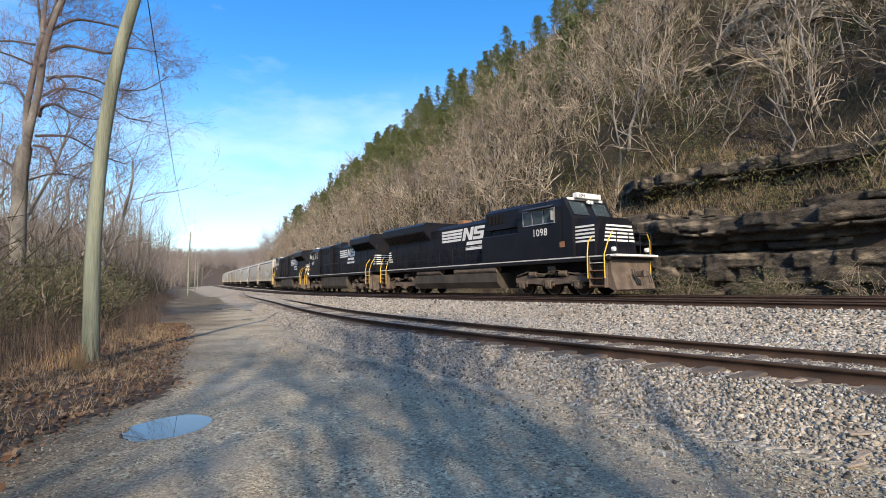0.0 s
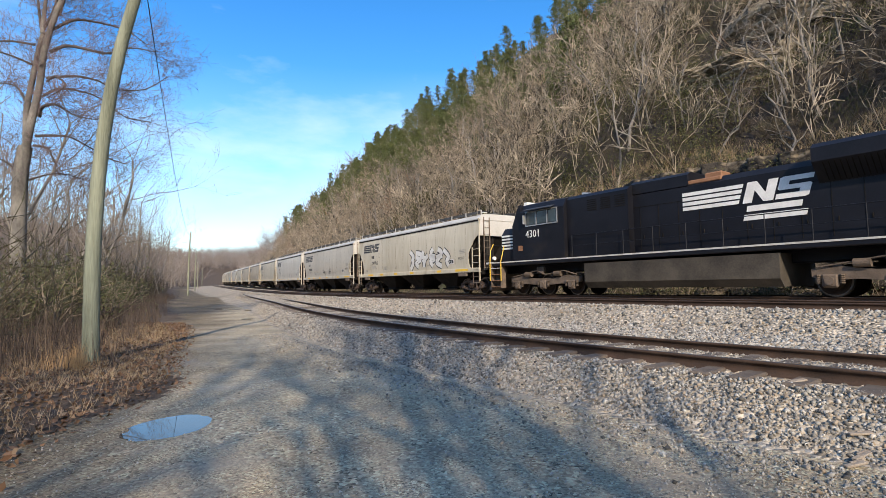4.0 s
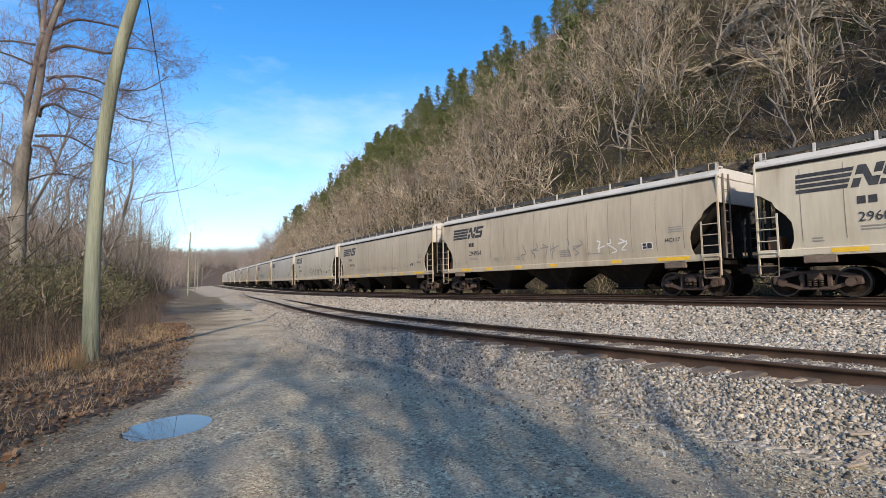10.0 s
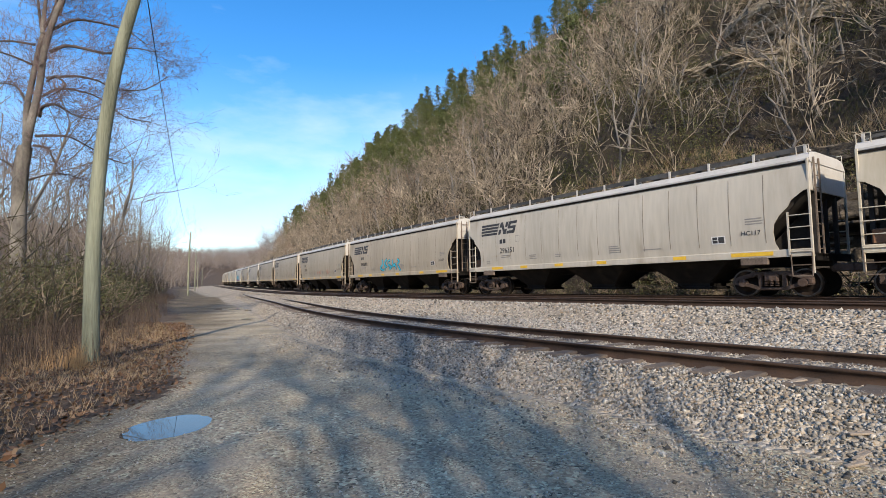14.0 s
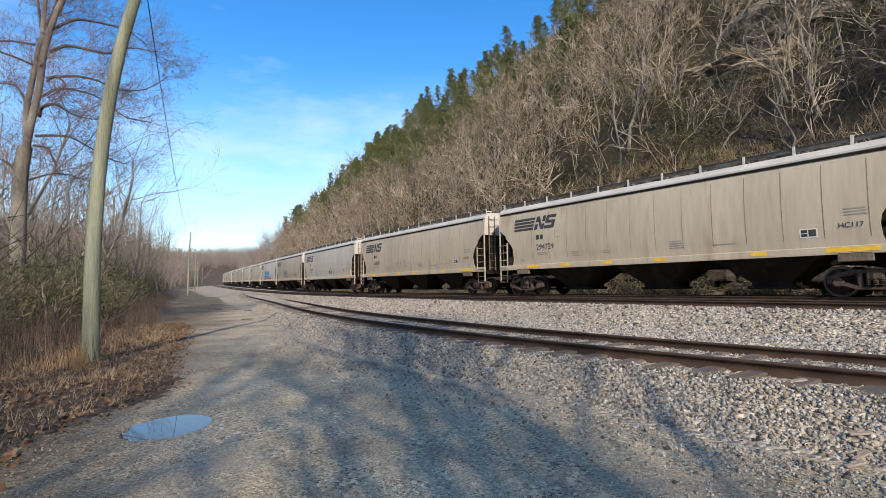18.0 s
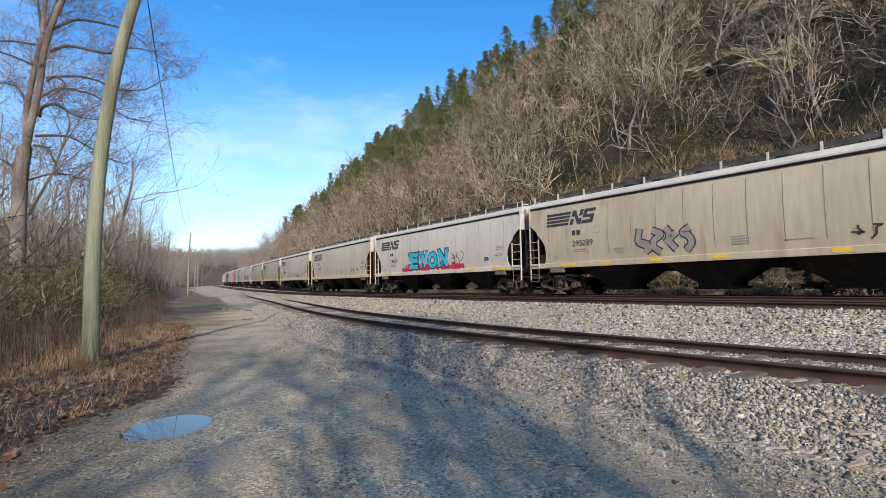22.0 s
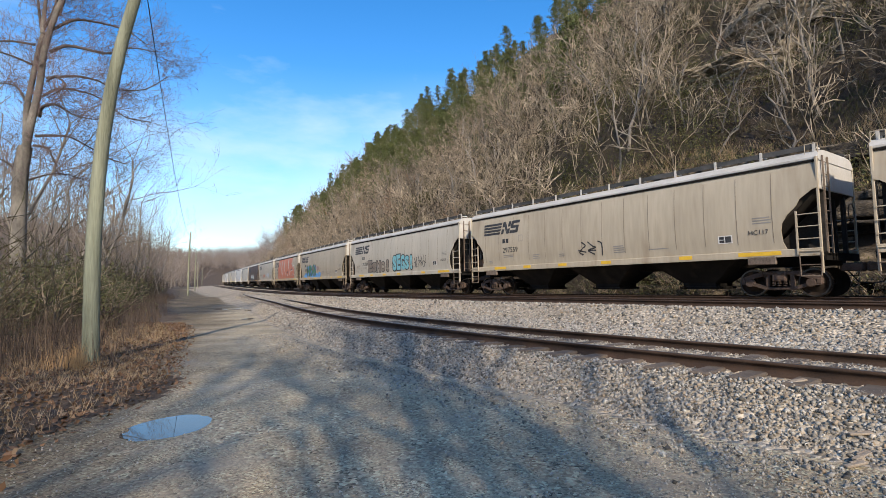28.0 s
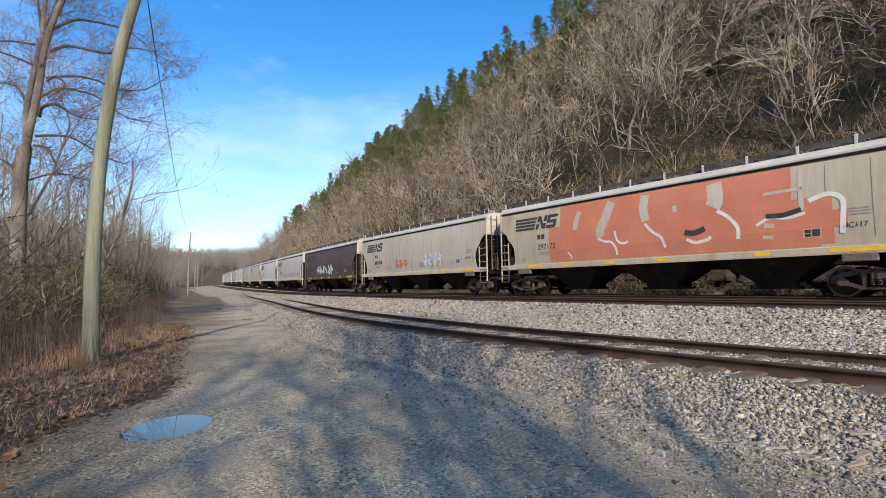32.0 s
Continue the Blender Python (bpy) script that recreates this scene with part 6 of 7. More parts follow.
# ---- the hillside behind the tracks ----
RNG = np.random.default_rng(11)
saps = [sapling(100 + i, 1.0) for i in range(24)]
twigs = [sapling(160 + i, 1.0, 1) for i in range(24)]
x, y, z, s, d = along_line(640, RNG, -75, 10, -46, -7.5, 1.0)
clear = ~((s > -13) & (s < 4) & ((d < -15.5) & (d > -24.5) | (d < -8) & (d > -10)) | (s > -20) & (lumps(x / 4, y / 4, 55) > 0.56))
x, y, z = x[clear], y[clear], z[clear]
xf, yf, zf, sf, df = along_line(420, RNG, -190, -70, -34, -7.5, 1.0)
x, y, z = np.concatenate([x, xf]), np.concatenate([y, yf]), np.concatenate([z, zf])
rows = strew(saps, x, y, z, RNG.uniform(3.0, 7.5, len(x)), RNG)
tagged(new("hillside_saplings", branches("hillside_saplings", rows, 0.016, M["sapling"])), "dense bare grey-brown saplings all over the steep hillside", "saplings", kind="stuff")
x, y, z, s, d = along_line(1600, RNG, -80, 10, -38, -7.2, 1.0)
clear = ~((s > -14) & (s < 3) & (d < -18) & (d > -24.5))
x, y, z = x[clear], y[clear], z[clear]
rows = strew(twigs, x, y, z, RNG.uniform(0.9, 2.8, len(x)), RNG)
v, f = spikes(rows)
tagged(new("hillside_brush", array_mesh("hillside_brush", v, f, M["thicket"])), "tangled bare brush on the lower hillside", "brush", kind="stuff")


def clumps(n, leaves, s0, s1, d0, d1, size, rise):
    """Centres of leaves that gather in bushes on the hillside."""
    x, y, z, s, d = along_line(n, RNG, s0, s1, d0, d1, 1.0)
    keep = lumps(x / 5, y / 5, 77) > 0.42
    c = np.stack([x, y, z], 1)[keep]
    r = RNG.uniform(0.5, 1.0, len(c)) * size
    q = RNG.normal(size=(len(c), leaves, 3)) * 0.45 * np.array([1, 1, rise])
    return (c[:, None, :] + (q + np.array([0, 0, 0.75 * rise])) * r[:, None, None]).reshape(-1, 3)


x, y, z, s, d = along_line(11000, RNG, -70, 10, -46, -7.5, 1.0)
tagged(new("hillside_grass", tuft_mesh("hillside_grass", x, y, z, RNG.uniform(0.4, 1.3, len(x)), 8, 0.016, M["thicket"], RNG, 1.1)), "brown dead grass and bramble under the hillside trees", "grass", kind="stuff")
c = np.concatenate([clumps(3000, 70, -80, 10, -34, -7.5, 1.5, 1.2), clumps(500, 70, -80, 10, -50, -30, 1.5, 1.1)])
tagged(new("hillside_undergrowth", leaf_mesh("hillside_undergrowth", c, RNG.uniform(0.05, 0.12, len(c)), M["scrub"], RNG, 0.1, 0.3)), "patches of dull green undergrowth among the bare trees", "undergrowth", kind="stuff")

hill_trees = []
for i in range(7):
    hill_trees.append(tree_thing("hillside_tree", bare_tree(300 + i, 8.5, 0.12, 3, 2, 0.3, (0.45, 1.0), 0.07, 0.17), 0.022, "bare pale grey tree on the steep wooded hillside", "tree", "bare trees on the hillside", M["bark"], M["twig"]))
x, y, z, s, d = along_line(170, RNG, -200, 10, -44, -8.5, 1.1)
for i in range(len(x)):
    m = pose(x[i], y[i], z[i], RNG.uniform(-7, 7), RNG.uniform(-7, 7), RNG.uniform(0, 360)) @ Matrix.Scale(RNG.uniform(0.6, 1.15), 4)
    if i < 7:
        hill_trees[i].matrix_basis = m
    else:
        o = copy_thing(hill_trees[i % 7], m)
        o.matrix_basis = m
pines = [pine_thing(400 + i, 10.0, "pines on the hillside") for i in range(5)]
x, y, z, s, d = along_line(200, RNG, -300, 10, -80, -40, 0.9)
x2, y2, z2, s2, d2 = along_line(150, RNG, -210, -28, -44, -22, 0.9)
x, y, z = np.concatenate([x, x2]), np.concatenate([y, y2]), np.concatenate([z, z2])
for i in range(len(x)):
    m = pose(x[i], y[i], z[i], RNG.uniform(-3, 3), RNG.uniform(-3, 3), RNG.uniform(0, 360)) @ Matrix.Scale(RNG.choice([0.65, 0.85, 1.0, 1.3]) * RNG.uniform(0.9, 1.1), 4)
    o = pines[i] if i < 5 else copy_thing(pines[i % 5], m)
    o.matrix_basis = m


def rock_face(name, label, s0, s1, off, z0, z1, seed, step_out, mat, rough=0.2, rise=0.0, big=1.0):
    """A face of layered rock that follows the line: beds of uneven height, broken into blocks that stand in and out."""
    nr = np.random.default_rng(seed)
    zs, outs = [p[0] for p in step_out], [p[1] for p in step_out]
    s = np.arange(s0, s1 + 0.05, 0.10)
    n = len(s)
    wave = (lumps(s / 6.0, s * 0, seed) - 0.45) * 1.4
    fall = np.clip(np.minimum((s - s0) / 3.0, (s1 - s) / 3.0), 0, 1)
    crest = z1 - 1.4 * lumps(s / 2.5, s * 0 + 3.0, seed + 3) + 0.4
    sway = (lumps(s / 9.0, s * 0 + 8.0, seed + 5) - 0.45) * 0.9 + rise * (s - s0)
    rows, z = [], z0
    while z < z1 + 0.3:
        th = nr.choice([0.07, 0.12, 0.20, 0.38, 0.6]) * nr.uniform(0.8, 1.2) * big ** 0.5
        base = float(np.interp((z - z0) / (z1 - z0), zs, outs)) + nr.uniform(-0.6, 0.6) * rough
        blocks = np.repeat(nr.uniform(-rough, rough, n), nr.integers(3, 16, n))[:n]
        lat = off + base + wave + blocks - (1 - fall) * 2.2 - 2.6 * (z > crest)
        for h in np.linspace(0.01, th - 0.012, max(2, int(th / 0.09) + 1)):
            chip = (lumps(s * 2.2, s * 0 + (z + h) * 3.5, seed + 11) - 0.45) * 0.20 + nr.normal(0, 0.018, n)
            x, y, _ = spot(MAIN, s, lat + chip)
            rows.append(np.stack([x, y, z + h + sway + (lumps(s * 1.3, s * 0 + z, seed + 17) - 0.45) * 0.16], 1))
        z += th
    x, y, _ = spot(MAIN, s, lat - 1.6)
    rows.append(np.stack([x, y, rows[-1][:, 2] + 0.1], 1))
    i, j = np.arange(n - 1)[None], np.arange(len(rows) - 1)[:, None]
    f = np.stack([j * n + i, j * n + i + 1, (j + 1) * n + i + 1, (j + 1) * n + i], 2).reshape(-1, 4)
    return tagged(new(name, array_mesh(name, np.concatenate(rows), f, mat)), label, "rock", kind="structure")


CLIFF_STEPS = [(0.0, 0.1), (0.25, 0.35), (0.46, 0.45), (0.52, 0.75), (0.56, -0.45), (0.66, -0.35), (0.70, 0.65), (0.82, 0.55), (0.88, 0.1), (1.0, -0.3)]
rock_face("rock_cliff", "dark layered sandstone cliff beside the tracks", -10.5, 16, -6.45, 0.0, 5.1, 3, CLIFF_STEPS, M["rock"], 0.26)
LEDGE_STEPS = [(0.0, -0.2), (0.4, 0.3), (0.7, 0.9), (1.0, 0.4)]
rock_face("rock_ledge_upper", "pale weathered sandstone ledge high on the hillside", -10, 2, -24.2, 20.4, 23.8, 5, LEDGE_STEPS, M["palerock"], 0.5, 0.03, 0.8)
rock_face("rock_ledge_middle", "brown sandstone outcrop among the trees", -14, -3, -20.6, 16.4, 18.8, 7, LEDGE_STEPS, M["palerock"], 0.45, 0.03, 0.6)
rock_face("rock_ledge_lower", "brown sandstone ledge above the cliff", -11, 12, -10.2, 6.2, 8.0, 9, LEDGE_STEPS, M["rock"], 0.3)

# straw-coloured brush that hangs over the cliff, green bushes at its foot
x, y, z, s, d = along_line(2600, RNG, -16, 12, -13, -7.4, 1.0)
tagged(new("cliff_grass", tuft_mesh("cliff_grass", x, y, z, RNG.uniform(0.3, 1.0, len(x)), 7, 0.012, M["straw"], RNG, 0.8)), "dry straw-coloured grass over the cliff top", "grass", kind="stuff")
shrubs = [shrub(500 + i, 1.6, M["evergreen"]) for i in range(4)]
x, y, z, s, d = along_line(96, RNG, -70, 14, -5.9, -4.2, 1.0)
for i in range(len(x)):
    k = RNG.uniform(0.45, 0.95) * (1.5 if s[i] > -14 else 1.0)
    m = pose(x[i], y[i], z[i], 0, 0, RNG.uniform(0, 360)) @ Matrix.Scale(k, 4)
    o = shrubs[i] if i < 4 else copy_thing(shrubs[i % 4], m)
    o.matrix_basis = m
    tagged(o, "low dull green bush at the foot of the cliff", "shrub", "bushes behind the tracks")

# ---- the wood beside the road ----
x, y, z, s, d = along_line(2600, RNG, -120, 6, 17.5, 33, 1.2)
off = d - road_edge(s)
keep = (off > 3.2) & ~((y < 7.5) & (x > -9))
x, y, z = x[keep], y[keep], z[keep]
rows = strew(twigs, x, y, z, RNG.uniform(1.2, 3.6, len(x)), RNG)
v, f = spikes(rows)
tagged(new("roadside_thicket", array_mesh("roadside_thicket", v, f, M["thicket"])), "tangled brown thicket of canes and saplings beside the road", "thicket", kind="stuff")
n = 30000
x, y, z, s, d = along_line(n, RNG, -70, 4, 18, 34, 1.0)
off = d - road_edge(s)
keep = (off > 3.8) & (lumps(x / 3, y / 3, 91) > 0.46) & ~((y < 9) & (x > -10))
c = np.stack([x, y, z + RNG.uniform(0.1, 1.0, n) * RNG.uniform(0.4, 2.6, n)], 1)[keep]
tagged(new("thicket_leaves", leaf_mesh("thicket_leaves", c, RNG.uniform(0.03, 0.07, len(c)), M["evergreen"], RNG, 0.1)), "dull olive leaves scattered through the thicket", "undergrowth", kind="stuff")
road_trees = []
for i in range(6):
    road_trees.append(tree_thing("roadside_tree", bare_tree(600 + i, 10.0, 0.11, 3, 2, 0.14, (0.45, 0.95), 0.08, 0.14), 0.02, "slender bare tree in the wood beside the road", "tree", "bare trees beside the road", M["bark"], M["twig"]))
x, y, z, s, d = along_line(210, RNG, -260, 2, 15, 64, 1.3)
off = d - road_edge(s)
keep = (off > 5.5) & ~((y < 13) & (x > -16))
x, y, z = x[keep], y[keep], z[keep]
for i in range(len(x)):
    m = pose(x[i], y[i], z[i], RNG.uniform(-4, 4), RNG.uniform(-4, 4), RNG.uniform(0, 360)) @ Matrix.Scale(RNG.uniform(0.75, 1.25), 4)
    o = road_trees[i] if i < 6 else copy_thing(road_trees[i % 6], m)
    o.matrix_basis = m
x, y, z, s, d = along_line(44, RNG, -90, -20, 15, 27, 1.0)
off = d - road_edge(s)
keep = (off > 4.2) & (y > 28)
for px, py, pz in zip(x[keep], y[keep], z[keep]):
    m = pose(px, py, pz, RNG.uniform(-5, 5), RNG.uniform(-5, 5), RNG.uniform(0, 360)) @ Matrix.Scale(RNG.uniform(0.8, 1.2), 4)
    copy_thing(road_trees[int(RNG.integers(6))], m).matrix_basis = m
x, y, z, s, d = along_line(1100, RNG, -560, 10, 12, 190, 0.8)
keep = (d - road_edge(s) > 14) & (d - road_edge(s) > 40 - 0.35 * (60 + s)) | (s < -110) & (d - road_edge(s) > 7)
rows = strew(saps, x[keep], y[keep], z[keep], RNG.uniform(7, 13, keep.sum()), RNG)
rows[:, 6:] = np.maximum(rows[:, 6:], 0.03)
v, f = spikes(rows)
tagged(new("distant_woods", array_mesh("distant_woods", v, f, M["farwood"])), "grey-brown bare woods in the distance with haze in their colour", "woods", kind="stuff")
x, y, z, s, d = along_line(3200, RNG, -540, -250, -75, 75, 1.0)
keep = (d < -8) | (d > 17) | (s < -400)
x, y, z = x[keep], y[keep], z[keep]
rows = strew(twigs, x, y, z, RNG.uniform(6, 13, len(x)), RNG)
rows[:, 6:] = np.maximum(rows[:, 6:], 0.09)
v, f = spikes(rows)
tagged(new("valley_end_woods", array_mesh("valley_end_woods", v, f, M["farwood"])), "bare woods on the hill at the end of the valley", "woods", kind="stuff")

x, y, z, s, d = along_line(640, RNG, -150, -22, 20, 62, 1.1)
keep = (d - road_edge(s) > 7) & (y > 33)
rows = strew(saps, x[keep], y[keep], z[keep], RNG.uniform(5.5, 10.5, keep.sum()), RNG)
rows[:, 6:] = np.maximum(rows[:, 6:] * 0.7, 0.014)
tagged(new("roadside_woods", branches("roadside_woods", rows, 0.022, M["farwood"])), "grey-mauve bare young woods beyond the thicket", "woods", kind="stuff")

green = [shrub(800 + i, 2.6, M["evergreen"], 1100) for i in range(3)]
for i, (gx_, gy_, k) in enumerate(((-27.5, 44.0, 1.0), (-31.0, 50.0, 1.1), (-24.5, 39.0, 0.8), (-14.6, 17.3, 1.1), (-13.2, 17.2, 0.95), (-12.4, 18.6, 0.9), (-16.4, 19.0, 1.15), (-15.4, 21.5, 1.1), (-16.8, 25.0, 1.0), (-20.0, 30.0, 1.1), (-13.6, 15.2, 0.8))):
    m = pose(gx_, gy_, ground_z(gx_, gy_), 0, 0, 47 * i) @ Matrix.Scale(k, 4)
    o = green[i] if i < 3 else copy_thing(green[i % 3], m)
    o.matrix_basis = m
    tagged(o, "olive green bush in the roadside thicket", "shrub", "green bushes beside the road")


def twin_tree():
    """The tall tree with two stems beside the road: arching limbs that end in a haze of fine twigs."""
    rng = random.Random(42)
    stems, limbs, twiggy = [], [], []

    def bough():
        limbs.append([])
        return limbs[-1]

    def course(points, r0, r1, out, y0=20.2, dy=0.0):
        """A limb through points (x, z), bent smoothly; dy is how far it swings towards the viewer."""
        pts = [Vector((x, y0 + dy * i / (len(points) - 1) + (rng.uniform(-0.08, 0.08) if i else 0), z)) for i, (x, z) in enumerate(points)]
        fine = []
        for i in range(len(pts) - 1):
            p0, p1, p2, p3 = (pts[max(0, min(len(pts) - 1, i + k))] for k in (-1, 0, 1, 2))
            for j in range(3):
                t = j / 3
                fine.append(0.5 * (2 * p1 + (p2 - p0) * t + (2 * p0 - 5 * p1 + 4 * p2 - p3) * t * t + (3 * p1 - p0 - 3 * p2 + p3) * t ** 3))
        fine.append(pts[-1])
        k = len(fine) - 1
        for i in range(k):
            out.append((*fine[i], *fine[i + 1], r0 + (r1 - r0) * i / k, r0 + (r1 - r0) * (i + 1) / k))
        return fine

    course([(-16.97, -0.3), (-16.93, 1.9), (-16.91, 5.8), (-16.79, 7.4)], 0.29, 0.25, stems)
    forks = [course([(-16.82, 7.2), (-16.84, 8.9), (-16.73, 10.2), (-16.56, 11.2), (-16.37, 12.26)], 0.125, 0.085, stems, 20.25),
             course([(-16.74, 7.2), (-16.51, 8.3), (-16.27, 9.8), (-16.06, 11.4), (-15.66, 13.0), (-15.49, 13.6), (-15.1, 15.4)], 0.16, 0.075, stems, 20.1),
             course([(-16.37, 12.2), (-16.24, 13.6), (-16.15, 15.6)], 0.09, 0.05, stems, 20.25), course([(-16.38, 12.2), (-16.61, 13.6), (-16.8, 15.2)], 0.06, 0.03, bough(), 20.25),
             course([(-16.35, 12.3), (-15.9, 13.3), (-15.6, 15.0)], 0.07, 0.03, bough(), 20.25)]
    arms = [([(-16.3, 8.67), (-15.89, 8.9), (-15.27, 8.94), (-14.69, 8.67), (-13.83, 8.19), (-12.7, 7.9)], 0.075), ([(-16.45, 7.86), (-15.92, 7.94), (-15.35, 7.91), (-14.77, 7.62), (-13.95, 7.1), (-13.4, 6.9)], 0.06),
            ([(-16.48, 7.46), (-15.78, 7.29), (-15.42, 6.82), (-15.07, 6.42)], 0.06), ([(-16.26, 9.47), (-15.77, 9.94), (-15.08, 9.93), (-14.5, 9.73), (-13.67, 9.05), (-12.9, 8.9)], 0.055),
            ([(-16.03, 10.13), (-15.43, 10.17), (-14.73, 9.68), (-14.6, 9.26), (-14.76, 8.84)], 0.055), ([(-16.04, 10.27), (-14.98, 10.37), (-14.17, 10.24), (-13.58, 9.95), (-12.43, 9.98), (-11.64, 10.58)], 0.055),
            ([(-15.95, 11.37), (-15.14, 11.52), (-14.09, 11.26), (-13.38, 11.09), (-12.35, 11.23), (-11.4, 11.0)], 0.075), ([(-16.25, 12.1), (-15.42, 12.85), (-14.84, 13.03), (-13.67, 12.87), (-13.0, 12.4)], 0.07),
            ([(-15.66, 12.9), (-14.9, 13.7), (-13.9, 13.9), (-12.6, 13.2)], 0.055), ([(-16.9, 9.34), (-17.38, 9.89), (-17.98, 10.26), (-18.9, 10.5)], 0.055), ([(-16.6, 11.67), (-17.35, 11.75), (-18.04, 11.69), (-19.0, 11.95)], 0.05),
            ([(-16.95, 8.83), (-17.56, 8.72), (-18.23, 8.38)], 0.045), ([(-16.66, 10.83), (-17.2, 10.96), (-17.58, 10.68)], 0.045), ([(-16.84, 7.38), (-17.5, 7.25), (-18.04, 6.75)], 0.06),
            ([(-16.9, 6.3), (-17.6, 6.9), (-18.5, 7.0)], 0.05), ([(-16.8, 6.0), (-16.1, 6.5), (-15.3, 6.3)], 0.04)]
    for k, (points, r) in enumerate(arms):
        forks.append(course(points, r, 0.016, bough(), 20.2, (-1.6, 0.9, -0.6, 1.5)[k % 4]))
    for way in forks:
        for i in range(2 if len(way) < 16 else 4, len(way)):
            ahead = (way[i] - way[i - 1]).normalized()
            for _ in range(3):
                side = Vector((rng.uniform(-0.7, 1.0), rng.uniform(-1, 1), rng.uniform(-0.5, 0.9)))
                grow(rng, way[i], ahead * 0.6 + side * 0.9, rng.uniform(0.6, 1.9), rng.uniform(0.010, 0.017), 2, twiggy, 0.03, 0.22, 2, (0.4, 0.9), 0.55, 4, 0.2)
    ob = tagged(new("tall_tree"), "tall bare grey tree with two stems beside the road", "tree", "roadside trees")
    v, f = tubes(stems, 10)
    part("trunk", array_mesh("trunk", v, f, M["palebark"], True), None, ob)
    for rows in limbs:
        v, f = tubes(rows, 6)
        part("limb", array_mesh("limb", v, f, M["limbbark"], True), None, ob, "dark arching limb")
    rows = np.array(twiggy)
    rows[:, 6] = np.clip(rows[:, 6], 0.0055, 0.014)
    v, f = spikes(rows)
    part("crown", array_mesh("crown", v, f, M["budtwig"]), None, ob, "fine reddish bare twigs")
    return ob


twin_tree()

# trees that stand behind the viewer and throw their shade over the road
shade_trees = []
for i in range(3):
    shade_trees.append(tree_thing("shade_tree", bare_tree(900 + i, 15, 0.26, 3, 4, 0.1), 0.02, "tall bare tree that shades the road", "tree", "trees that shade the road", M["bark"], M["twig"]))
for i, (tx, ty, k) in enumerate(((5.5, -15.0, 0.9), (-6.5, -16.0, 0.9), (2.2, -9.5, 0.8), (-0.5, -24.0, 1.0), (-14.0, -12.0, 0.9))):
    m = pose(tx, ty, ground_z(tx, ty), 0, 0, 77 * i) @ Matrix.Scale(k, 4)
    o = shade_trees[i] if i < 3 else copy_thing(shade_trees[i % 3], m)
    o.matrix_basis = m
for i, (tx, ty, k) in enumerate(((4.2, -11.5, 0.95), (-9.5, -13.0, 1.0), (4.8, -10.5, 0.75))):
    m = pose(tx, ty, ground_z(tx, ty), 0, 0, 61 * i) @ Matrix.Scale(k, 4)
    o = copy_thing(pines[i % 5], m)
    o.matrix_basis = m
    tagged(o, "dark green pine that shades the road", "pine tree", "trees that shade the road")

# ---- the verge: grass, leaves, straw ----
x, y, z, s, d = along_line(9000, RNG, -70, 8, 14, 30, 1.5)
off = d - road_edge(s)
keep = (off > 0.9 + RNG.random(len(x)) * 1.5) & (off < 6.5) & ~((y < 8.8) & (x > -7.0))
x, y, z = x[keep], y[keep], z[keep]
tagged(new("dry_grass", tuft_mesh("dry_grass", x, y, z, RNG.uniform(0.45, 1.15, len(x)), 9, 0.007, M["drygrass"], RNG, 0.35)), "tall reddish-brown dry weeds along the verge", "grass", kind="stuff")
x, y, z, s, d = along_line(62000, RNG, -14, 9, 16, 27, 1.0)
off = d - road_edge(s)
keep = (off > -0.35 * RNG.random(len(x)) ** 2) & (off < 6)
c = np.stack([x, y, z + RNG.uniform(0.0, 0.05, len(x))], 1)[keep]
tagged(new("fallen_leaves", leaf_mesh("fallen_leaves", c, RNG.uniform(0.022, 0.055, len(c)), M["leaf"], RNG, 0.5)), "brown fallen leaves along the edge of the road", "leaves", kind="stuff")
x, y, z, s, d = along_line(2600, RNG, -12, 8, 17, 26, 1.0)
off = d - road_edge(s)
keep = (off > 0.2) & (off < 5)
tagged(new("short_grass", tuft_mesh("short_grass", x[keep], y[keep], z[keep], RNG.uniform(0.12, 0.35, keep.sum()), 9, 0.004, M["straw"], RNG, 0.9)), "short dry straw among the leaves", "grass", kind="stuff")
tx = RNG.normal(-6.75, 0.16, 60)
ty = RNG.normal(9.35, 0.16, 60)
tuft = new("straw_tuft", tuft_mesh("straw_tuft", tx, ty, terrain(tx, ty)[0], RNG.uniform(0.3, 0.55, 60), 8, 0.004, M["gold"], RNG, 0.35))
tagged(tuft, "bright straw-coloured grass tuft at the foot of the pole", "grass tuft")

# ---- poles and cable ----
def utility_pole(x, y, z, top, r, lean, label):
    ob = tagged(new("utility_pole"), label, "utility pole", "poles along the road")
    sh = Shape()
    k, levels = 16, 10
    pts = []
    for i in range(levels + 1):
        a = i / levels
        for j in range(k):
            t = 2 * math.pi * j / k
            rr = r * (1 - 0.35 * a) * (1 + 0.02 * math.sin(3 * t + i))
            pts.append((x + lean * (a ** 3 - 0.121 * a) + rr * math.cos(t), y + rr * math.sin(t), z + (top - z) * a))
    sh.add(pts, [(i * k + j, i * k + (j + 1) % k, (i + 1) * k + (j + 1) % k, (i + 1) * k + j) for i in range(levels) for j in range(k)] + [tuple(range(levels * k, levels * k + k))])
    part("shaft", sh, M["pole"], ob, smooth=True)
    br = Shape().box(x + lean * 0.70 - 0.12, y, top - 0.5, 0.45, 0.06, 0.08, 0.01)
    part("bracket", br, M["steel"], ob)
    ins = Shape().rod((x + lean * 0.70 - 0.28, y, top - 0.46), (x + lean * 0.70 - 0.28, y, top - 0.28), 0.05, 0.035, n=10)
    part("insulator", ins, M["steel"], ob)
    return ob


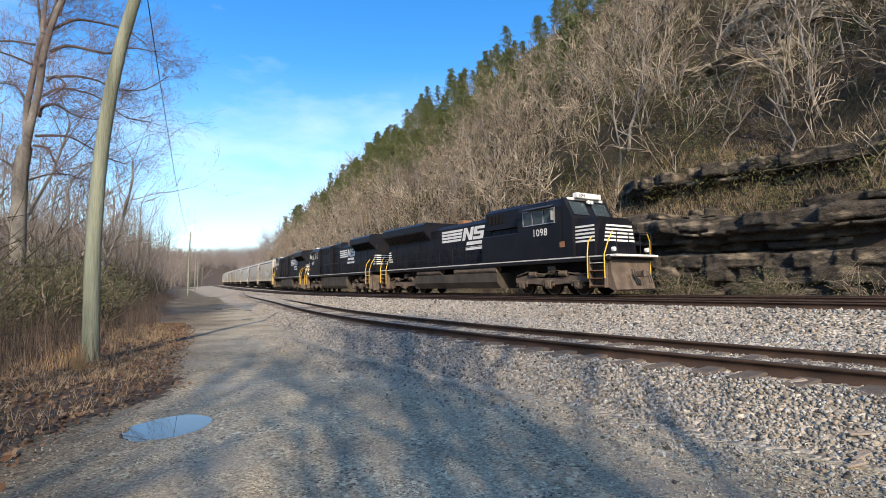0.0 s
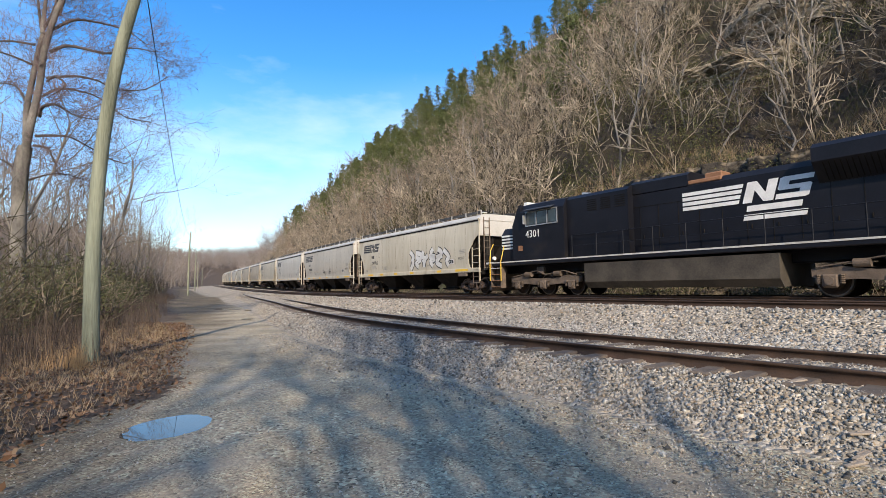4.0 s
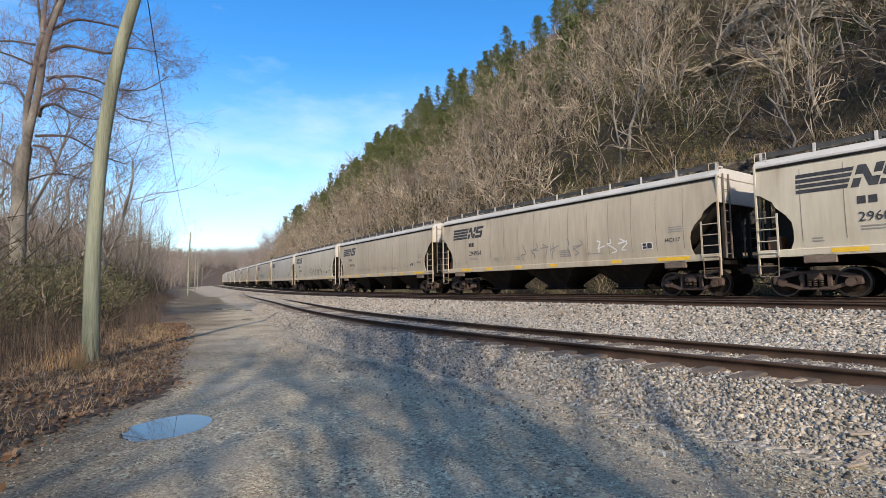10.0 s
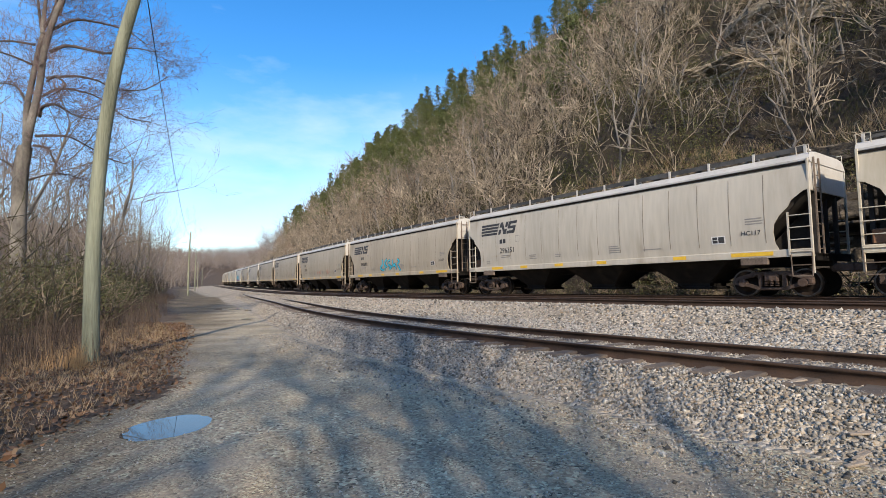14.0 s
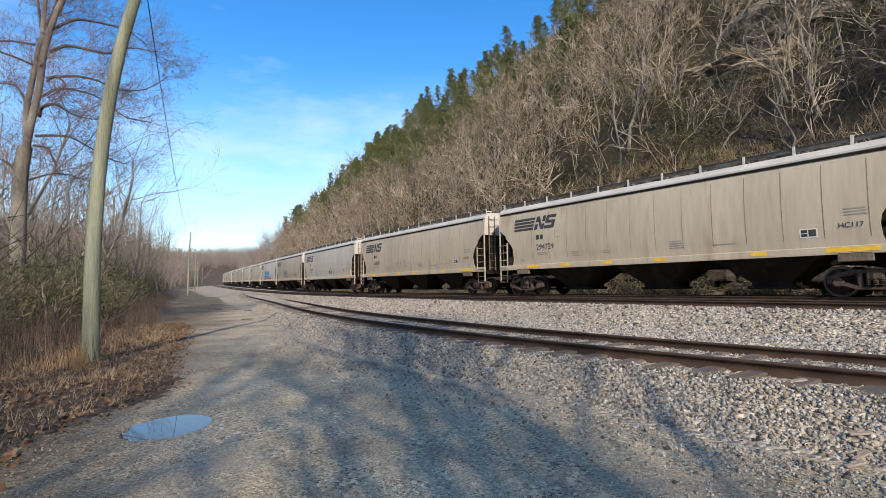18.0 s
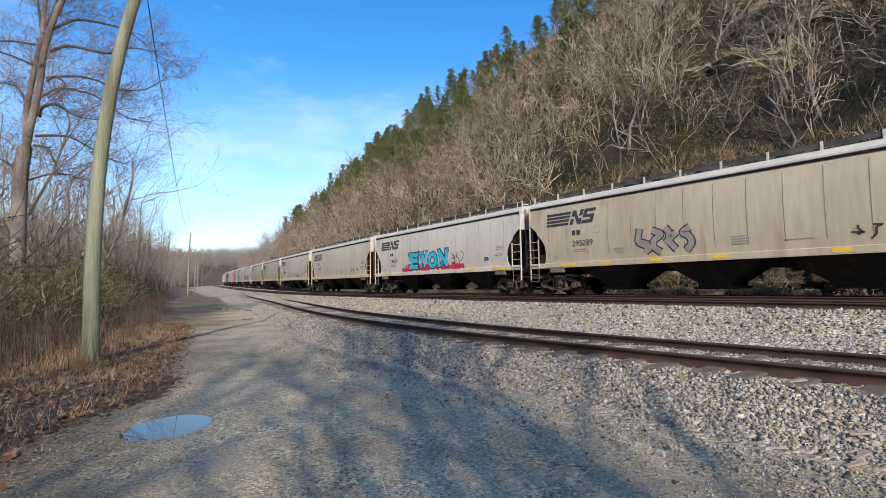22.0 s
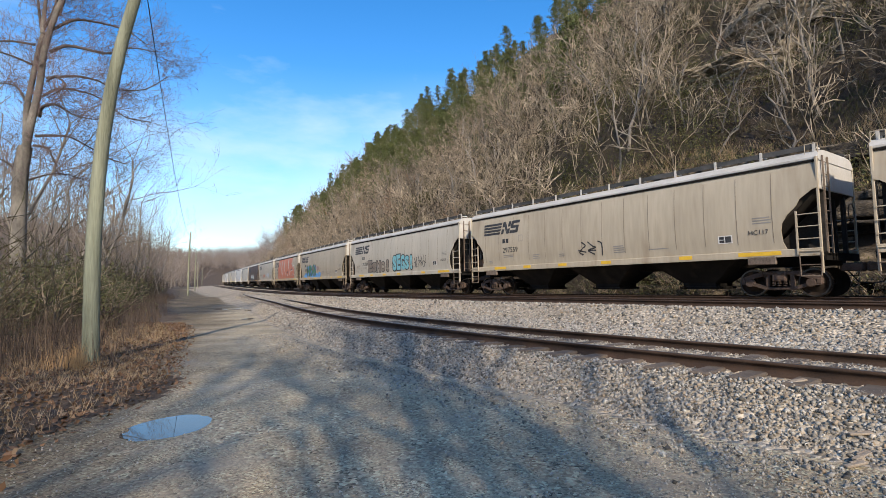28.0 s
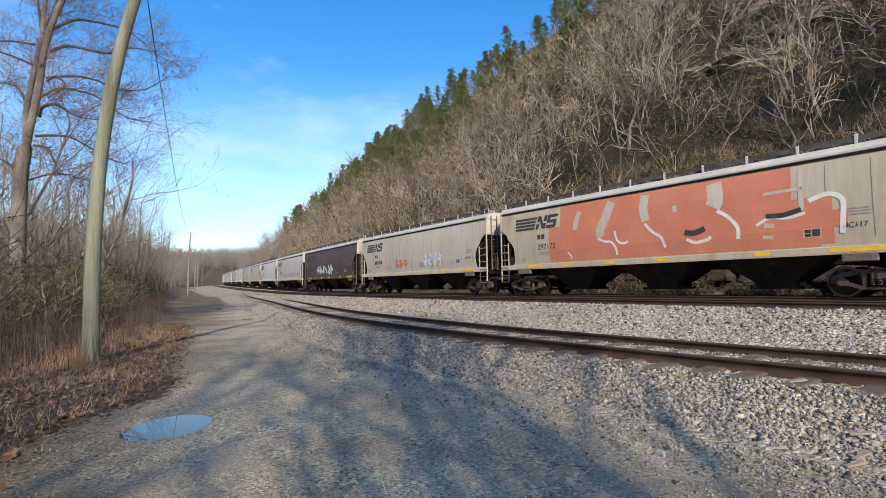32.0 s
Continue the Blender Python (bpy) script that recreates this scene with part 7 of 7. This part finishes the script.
utility_pole(-7.0, 10.18, -0.2, 9.6, 0.155, 1.65, "weathered grey-green wooden utility pole, leaning slightly")
utility_pole(-41.6, 83.0, -0.5, 11.0, 0.16, 0.3, "distant wooden utility pole beside the road")
utility_pole(-60.5, 124.0, -0.5, 11.0, 0.16, 0.2, "distant wooden utility pole beside the road")
utility_pole(-83.0, 172.0, -0.5, 11.0, 0.16, 0.0, "distant wooden utility pole beside the road")
utility_pole(-110.0, 232.0, -0.5, 11.0, 0.16, 0.0, "distant wooden utility pole beside the road")


def cable(a, b, sag):
    """One hanging wire: a curve with a round section, turned into a mesh."""
    a, b = Vector(a), Vector(b)
    rings, k = [], 6
    for i in range(41):
        t = i / 40
        p = a.lerp(b, t)
        p.z -= sag * 4 * t * (1 - t)
        rings += [p + Vector((0.013 * math.cos(2 * math.pi * j / k), 0, 0.013 * math.sin(2 * math.pi * j / k))) for j in range(k)]
    sh = Shape().add(rings, [(i * k + j, i * k + (j + 1) % k, (i + 1) * k + (j + 1) % k, (i + 1) * k + j) for i in range(40) for j in range(k)])
    return tagged(new("overhead_cable", sh.mesh("overhead_cable", M["wire"])), "thin black overhead cable strung between the poles", "cable")


cable((-6.3, 10.18, 9.0), (-41.3, 83.0, 10.7), 2.2)
cable((-41.3, 83.0, 10.7), (-60.3, 124.0, 10.7), 0.8)


# ---- puddles and bits on the road ----
def puddle(x, y, rx, ry, turn, seed, level=None):
    n = 40
    pts, wet = [], []
    for i in range(n):
        t = 2 * math.pi * i / n
        k = 0.55 + 0.95 * float(lumps(np.array([math.cos(t) * 1.6 + seed * 7.1 + 50]), np.array([math.sin(t) * 1.6 + 50]), seed)[0])
        px, py = rx * k * math.cos(t), ry * k * math.sin(t)
        c, s_ = math.cos(turn), math.sin(turn)
        pts.append((x + px * c - py * s_, y + px * s_ + py * c))
    zt = max(ground_z(x, y), sorted(ground_z(px, py) for px, py in pts)[n // 2]) + 0.012
    zt = zt if level is None else level
    ob = Shape()
    ob.add([(px, py, zt) for px, py in pts] + [(px, py, zt - 0.05) for px, py in pts], [tuple(range(n))] + [(i, n + i, n + (i + 1) % n, (i + 1) % n) for i in range(n)])
    return tagged(new("puddle", ob.mesh("puddle", M["water"])), "shallow puddle on the gravel that mirrors blue sky", "puddle", kind="structure")


puddle(-3.12, 5.84, 0.50, 0.66, 0.25, 1, -0.012 + float(climb(np.array([float(beside(MAIN, [-3.22], [5.84])[0][0])]))[0]))
puddle(-15.6, 37.2, 1.1, 1.3, 0.4, 2)
puddle(-9.7, 25.3, 0.28, 0.5, 0.4, 3)
puddle(-13.0, 34.6, 0.45, 0.9, 0.4, 4)

for i, (bx, by, ln, tr) in enumerate(((3.46, 4.34, 0.26, 24), (3.30, 4.22, 0.20, 10), (3.62, 4.55, 0.18, -15), (3.75, 5.55, 0.3, 12))):
    sh = Shape().box(0, 0, 0, ln, 0.045, 0.022, 0.006).box(ln * 0.2, 0.03, 0.005, ln * 0.6, 0.022, 0.014, 0.004)
    o = new("wood_splinter", sh.mesh("wood_splinter", M["wood"]))
    o.matrix_basis = pose(bx, by, ground_z(bx, by) + 0.03, 4, -6, tr)
    tagged(o, "grey splintered piece of old railway tie", "wood piece", "splinters of old ties")

# ---- the train's run ----
def run(t):
    """How far the train has gone at t seconds."""
    return 14.187 * t - 0.00116 * ((t - 9) ** 2 - 81)


SLACK = {11: -0.1, 12: -0.3, 13: -0.4, 14: 0.15, 15: 0.4, 16: 0.3, 17: 0.1}  # how the couplings hang out or are drawn in

LOCO_SLACK = (-0.6, -0.75, -0.4)


def motions():
    """Keys each vehicle along the line: its trucks follow the rails."""
    front = -1.1
    fleet = [(locos[0], 22.1, 6.7, False), (locos[1], 22.1, 6.7, True), (locos[2], 22.1, 6.7, True)] + [(c, 18.0, 7.05, False) for c in cars]
    times = [0.5 * k for k in range(65)]
    for thing, length, reach_of, turned in fleet:
        mid = front - length / 2 + (0.35 + SLACK.get(cars.index(thing), 0.0) if length == 18.0 else LOCO_SLACK[locos.index(thing)])
        front -= length
        rows = []
        for t in times:
            s = mid + run(t)
            xa, ya, _ = spot(MAIN, s - reach_of)
            xb, yb, _ = spot(MAIN, s + reach_of)
            za, zb = float(climb(s - reach_of)), float(climb(s + reach_of))
            tip = math.degrees(math.atan2(za - zb, 2 * reach_of))
            h = math.degrees(math.atan2(yb - ya, xb - xa)) + (180 if turned else 0)
            rows.append((t, pose(float(xa + xb) / 2, float(ya + yb) / 2, RAIL_Z + (za + zb) / 2, 0, tip * (-1 if turned else 1), h)))
        walk(thing, rows)


motions()
